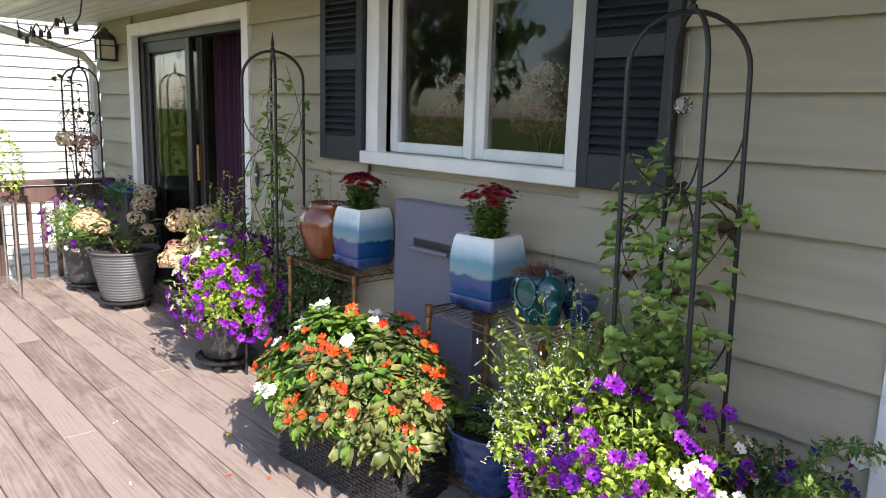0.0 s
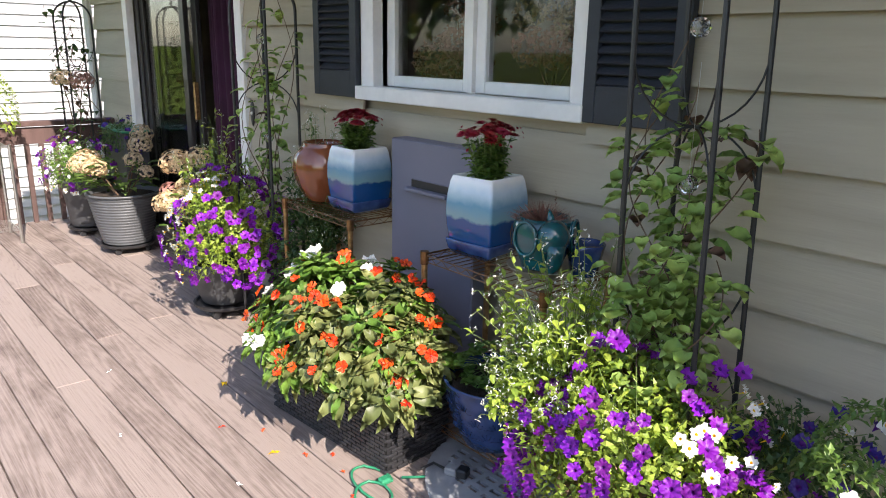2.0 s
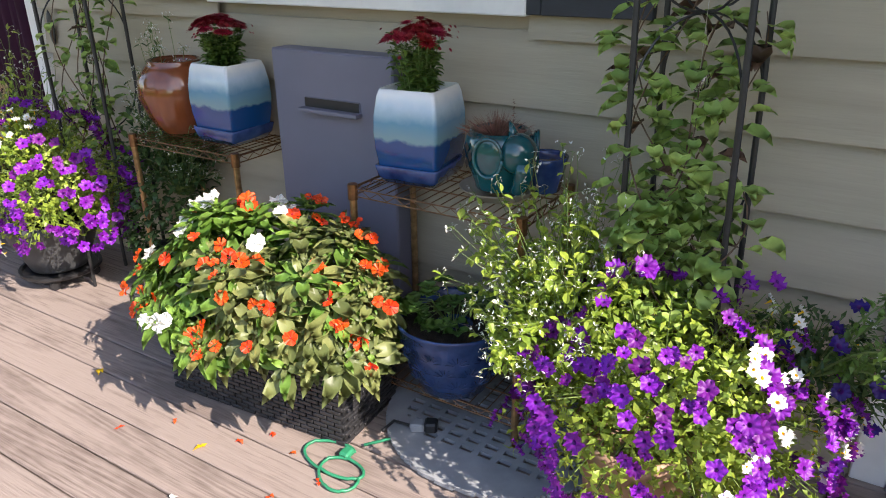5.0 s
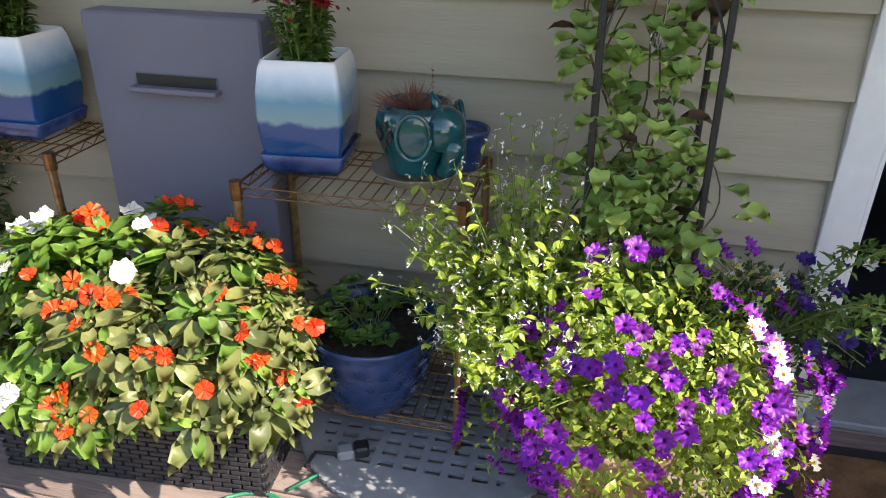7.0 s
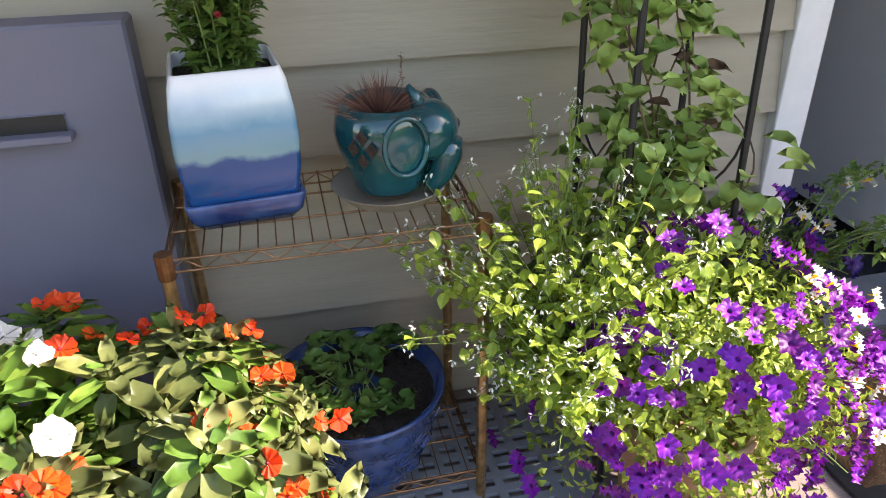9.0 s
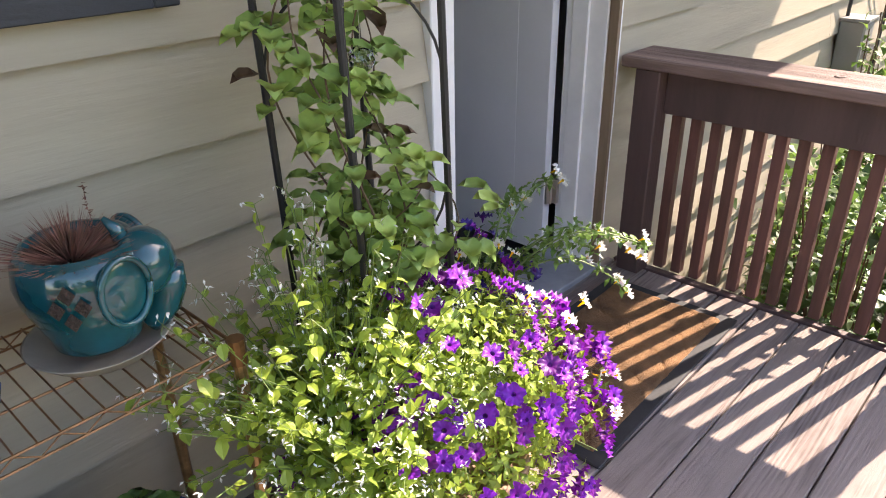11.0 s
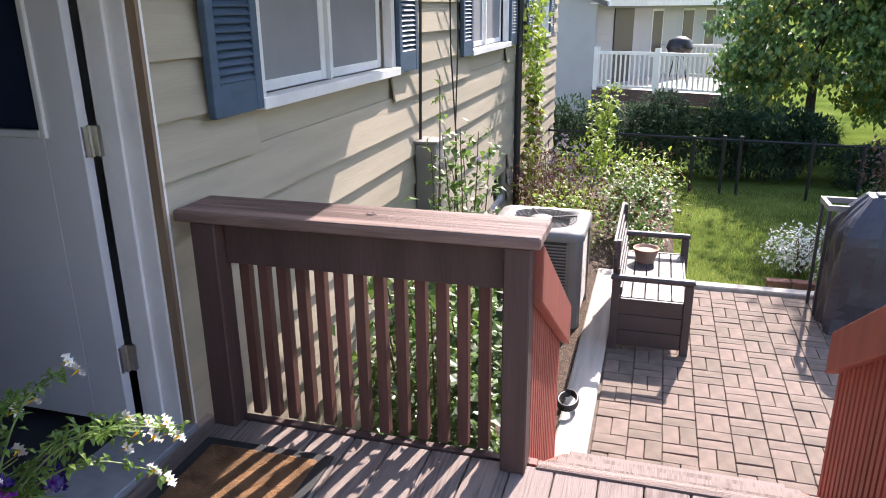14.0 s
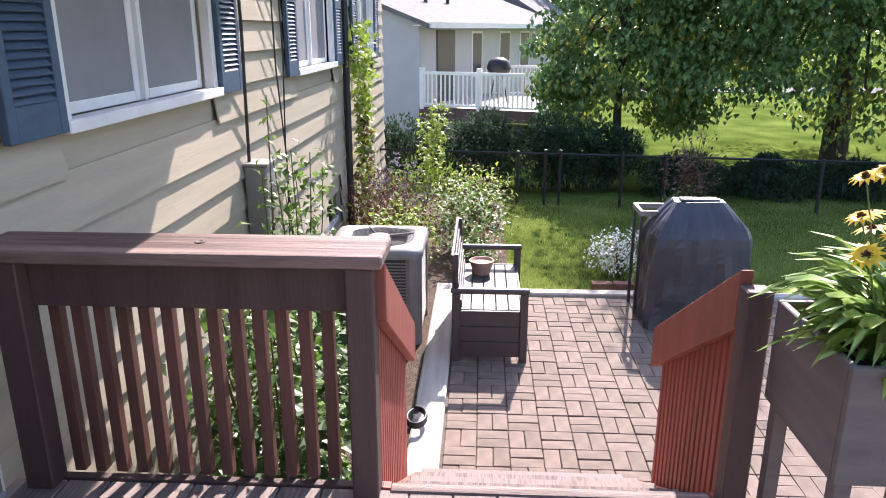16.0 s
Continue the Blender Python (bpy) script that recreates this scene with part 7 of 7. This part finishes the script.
for a, b, c, d in ((3.6, 4.3, 1.5, 2.75), (6.0, 6.9, 1.6, 2.75), (8.1, 9.0, 1.6, 2.75)):
    wv_ = part("window", new_box(0.01, 0.04, a, b, c, d), M_DARKFRAME, nh, "dark window pane")
    part("frame", new_box(0.0, 0.03, a - 0.07, b + 0.07, c - 0.07, d + 0.07), M_TRIM, wv_)
DW, DL = 3.45, 4.3
part("deck_floor", new_box(0.0, DW, 0.0, DL, 0.72, 0.86), M_TIMBER, nh, "pale deck boards")
part("deck_rim", new_box(-0.02, DW + 0.03, -0.03, 0.0, 0.55, 0.86), M_RAIL, nh)
part("deck_rim", new_box(DW, DW + 0.03, 0.0, DL, 0.55, 0.86), M_RAIL, nh)
for a, b in ((DW - 0.08, 0.1), (DW - 0.08, DL - 0.1), (0.3, 0.1)):
    part("deck_post", new_box(a - 0.07, a + 0.07, b - 0.07, b + 0.07, 0.0, 0.72), M_RAIL, nh)
pk = mesh_of(new_box(-0.018, 0.018, -0.018, 0.018, 0.94, 1.72), "picket", M_TRIM)
for k in range(27):
    piece("picket", pk, nh, pose(0.10 + k * 0.128, 0.02, 0))
for k in range(32):
    piece("picket", pk, nh, pose(DW - 0.02, 0.15 + k * 0.13, 0))
for k in range(24):
    piece("picket", pk, nh, pose(0.20 + k * 0.135, DL, 0))
for a, b, c, d in ((0.0, DW, -0.02, 0.06), (DW - 0.06, DW + 0.02, 0.0, DL), (0.0, DW, DL - 0.04, DL + 0.04)):
    part("handrail", new_box(a, b, c, d, 1.72, 1.80), M_TRIM, nh)
    part("bottom_rail", new_box(a, b, c + 0.015, d - 0.015, 0.90, 0.95), M_TRIM, nh)
for a, b in ((0.06, 0.02), (DW / 2, 0.02), (DW - 0.02, 0.02), (DW - 0.02, DL / 2), (DW - 0.02, DL)):
    part("rail_post", new_box(a - 0.06, a + 0.06, b - 0.06, b + 0.06, 0.80, 1.90), M_TRIM, nh)
kg = thing("kettle_grill", "black kettle grill on the neighbour's deck", "grill", 19.0, -2.05, -0.538)
bm = bmesh.new()
lathe(bm, [(0.05, 0.75), (0.24, 0.80), (0.34, 0.98), (0.34, 1.0), (0.28, 1.18), (0.12, 1.27), (0.02, 1.28)], 24)
part("bowl", bm, M_BLACK, kg, smooth=True)
for k in range(3):
    bm = bmesh.new()
    a = k * 2.1
    tube(bm, [(0.3 * math.cos(a), 0.3 * math.sin(a), 0.0), (0.12 * math.cos(a), 0.12 * math.sin(a), 0.8)], 0.018, seg=6)
    part("leg", bm, M_BLACK, kg)
sh = thing("distant_house", "pale house with a gable roof far behind the deck", "house", 34, -3.5, -1.4, -20)
part("wall", new_box(-2.5, 2.5, -2.5, 2.5, 0.0, 2.9), M_HOUSE, sh)
bm = bmesh.new()
v = [bm.verts.new(p) for p in ((-2.8, -2.8, 2.8), (-2.8, 2.8, 2.8), (-2.8, 0, 4.4), (2.8, -2.8, 2.8), (2.8, 2.8, 2.8), (2.8, 0, 4.4))]
bm.faces.new((v[0], v[3], v[5], v[2]))
bm.faces.new((v[1], v[2], v[5], v[4]))
bm.faces.new((v[0], v[2], v[1]))
part("roof", bm, M_SHINGLE, sh)

# white house past the deck's other end
wh_ = thing("neighbour_house", "white sided neighbouring house wall in sunlight", "house", -10.6, 0.6, -1.0)
part("wall", new_box(-4.0, 0.0, -1.6, 6.0, 0.0, 5.0), M_HOUSE, wh_)
vb = mesh_of(new_box(0.0, 0.022, -1.6, 6.0, 0.0, 0.125), "siding_board", M_HOUSE)
for k in range(36):
    piece("siding_board", vb, wh_, pose(0.0, 0, 0.05 + k * 0.135, 0, -13))
part("corner_board", new_box(-0.1, 0.04, -1.72, -1.58, 0.0, 5.0), M_TRIM, wh_)
part("window", new_box(0.0, 0.05, -1.45, -0.95, 1.3, 3.2), M_GLASS, wh_)
tree(-14, -9, -1.0, 8, (3.5, 3.5, 3.0), 0.2, 471, [M_TREE, M_TREEY], "leafy green street tree past the deck", 50, 80, (0.3, 0.5))

# what stands across the street, seen in the window panes
for k, (x, y, h) in enumerate(((-9, -30, 8), (-17, -31, 9), (0, -34, 9), (-26, -34, 9), (-12, -38, 9))):
    tree(x, y, -1.0, h, (3.6, 3.6, h * 0.4), 0.3, 481 + k, [M_TREE, M_TREEY], "leafy green tree across the street", 60, 210, (0.14, 0.24))
bh = thing("brick_house", "red brick house with a dark roof across the street", "house", -5.5, -33, -1.0, 12)
part("wall", new_box(-5, 5, -3, 3, 0, 3.6), M_BRICK, bh)
bm = bmesh.new()
v = [bm.verts.new(p) for p in ((-5.6, 3.6, 3.4), (5.6, 3.6, 3.4), (5.6, 0, 5.6), (-5.6, 0, 5.6), (5.6, -3.6, 3.4), (-5.6, -3.6, 3.4))]
bm.faces.new((v[0], v[1], v[2], v[3]))
bm.faces.new((v[3], v[2], v[4], v[5]))
part("roof", bm, M_SHINGLE, bh)
for a in (-3, 1.5):
    part("window", new_box(a, a + 1.2, 3.0, 3.03, 1.2, 2.6), M_TRIM, bh)


# ---- pieces of the large surfaces ----
COURSE = {}
rngb = random.Random(11)
for k in range(-11, 8):
    z0 = LAP0 + PITCH * k
    if z0 < -1.15 or z0 > 2.1:
        continue
    z1 = min(z0 + PITCH + 0.02, 2.145 if z0 > 1.8 else 9)
    for u, v in cut(WALL_L, WALL_R, z0, z0 + PITCH, TRIMMED):
        if u > 3.75:
            z1 = z0 + PITCH + 0.02
        cuts = [u]
        while v - cuts[-1] > 4.6:
            cuts.append(cuts[-1] + rngb.uniform(2.4, 4.2))
        cuts.append(v)
        for a, b in zip(cuts, cuts[1:]):
            bm = bmesh.new()
            q = [(a + 0.001, -0.034, z0), (b - 0.001, -0.034, z0), (b - 0.001, -0.002, z1), (a + 0.001, -0.002, z1)]
            fr = [bm.verts.new(p) for p in q]
            bk = [bm.verts.new((p[0], p[1] + 0.011, p[2])) for p in q]
            bm.faces.new(fr)
            bm.faces.new(bk[::-1])
            for i in range(4):
                bm.faces.new((fr[i], bk[i], bk[(i + 1) % 4], fr[(i + 1) % 4]))
            part("siding_board", bm, M_SIDING, wall_front)

rngb = random.Random(5)
BOARD = 0.1465
y = -0.004
while y - 0.14 > DECK_F:
    pitch = 0.057 if y > -0.03 else BOARD
    cuts = [DECK_L]
    x = DECK_L + rngb.uniform(1.0, 3.4)
    while x < DECK_R - 0.9:
        cuts.append(x)
        x += rngb.uniform(2.4, 4.0)
    cuts.append(DECK_R + 0.015)
    for a, b in zip(cuts, cuts[1:]):
        w = pitch - 0.0045 + rngb.uniform(-0.002, 0.0015)
        bm = new_box(-(b - a) / 2 + 0.0015, (b - a) / 2 - 0.0015, -w / 2, w / 2, -0.035, 0, 0.004)
        ob = part("deck_board", bm, M_DECK, deck)
        ob.matrix_basis = pose((a + b) / 2, y - pitch / 2, rngb.uniform(-0.0015, 0.0008), rngb.uniform(-0.5, 0.5))
    y -= pitch

U = 0.2
pv = mesh_of(new_box(-0.0975, 0.0975, -0.0475, 0.0475, -0.05, 0, 0.004), "paver", M_PAVER)
rngb = random.Random(8)
far = bmesh.new()
count = 0
for j in range(24):
    for i in range(19):
        cx, cy = 4.98 - (i + 0.5) * U, -1.40 - (j + 0.5) * U
        for s in (-1, 1):
            turned = (i + j) % 2
            px, py = (cx + s * U / 4, cy) if turned else (cx, cy + s * U / 4)
            m = pose(px, py, -0.958 + rngb.uniform(-0.004, 0.003), rngb.uniform(-0.8, 0.8), rngb.uniform(-0.6, 0.6), (90 if turned else 0) + rngb.uniform(-1.2, 1.2))
            if j < 10 and i < 15:
                piece("paver", pv, patio, m)
                count += 1
            else:
                box(far, -0.0975, 0.0975, -0.0475, 0.0475, -0.05, 0, m=m)
tagged(part("far_pavers", far, M_PAVER, patio), kind="stuff")
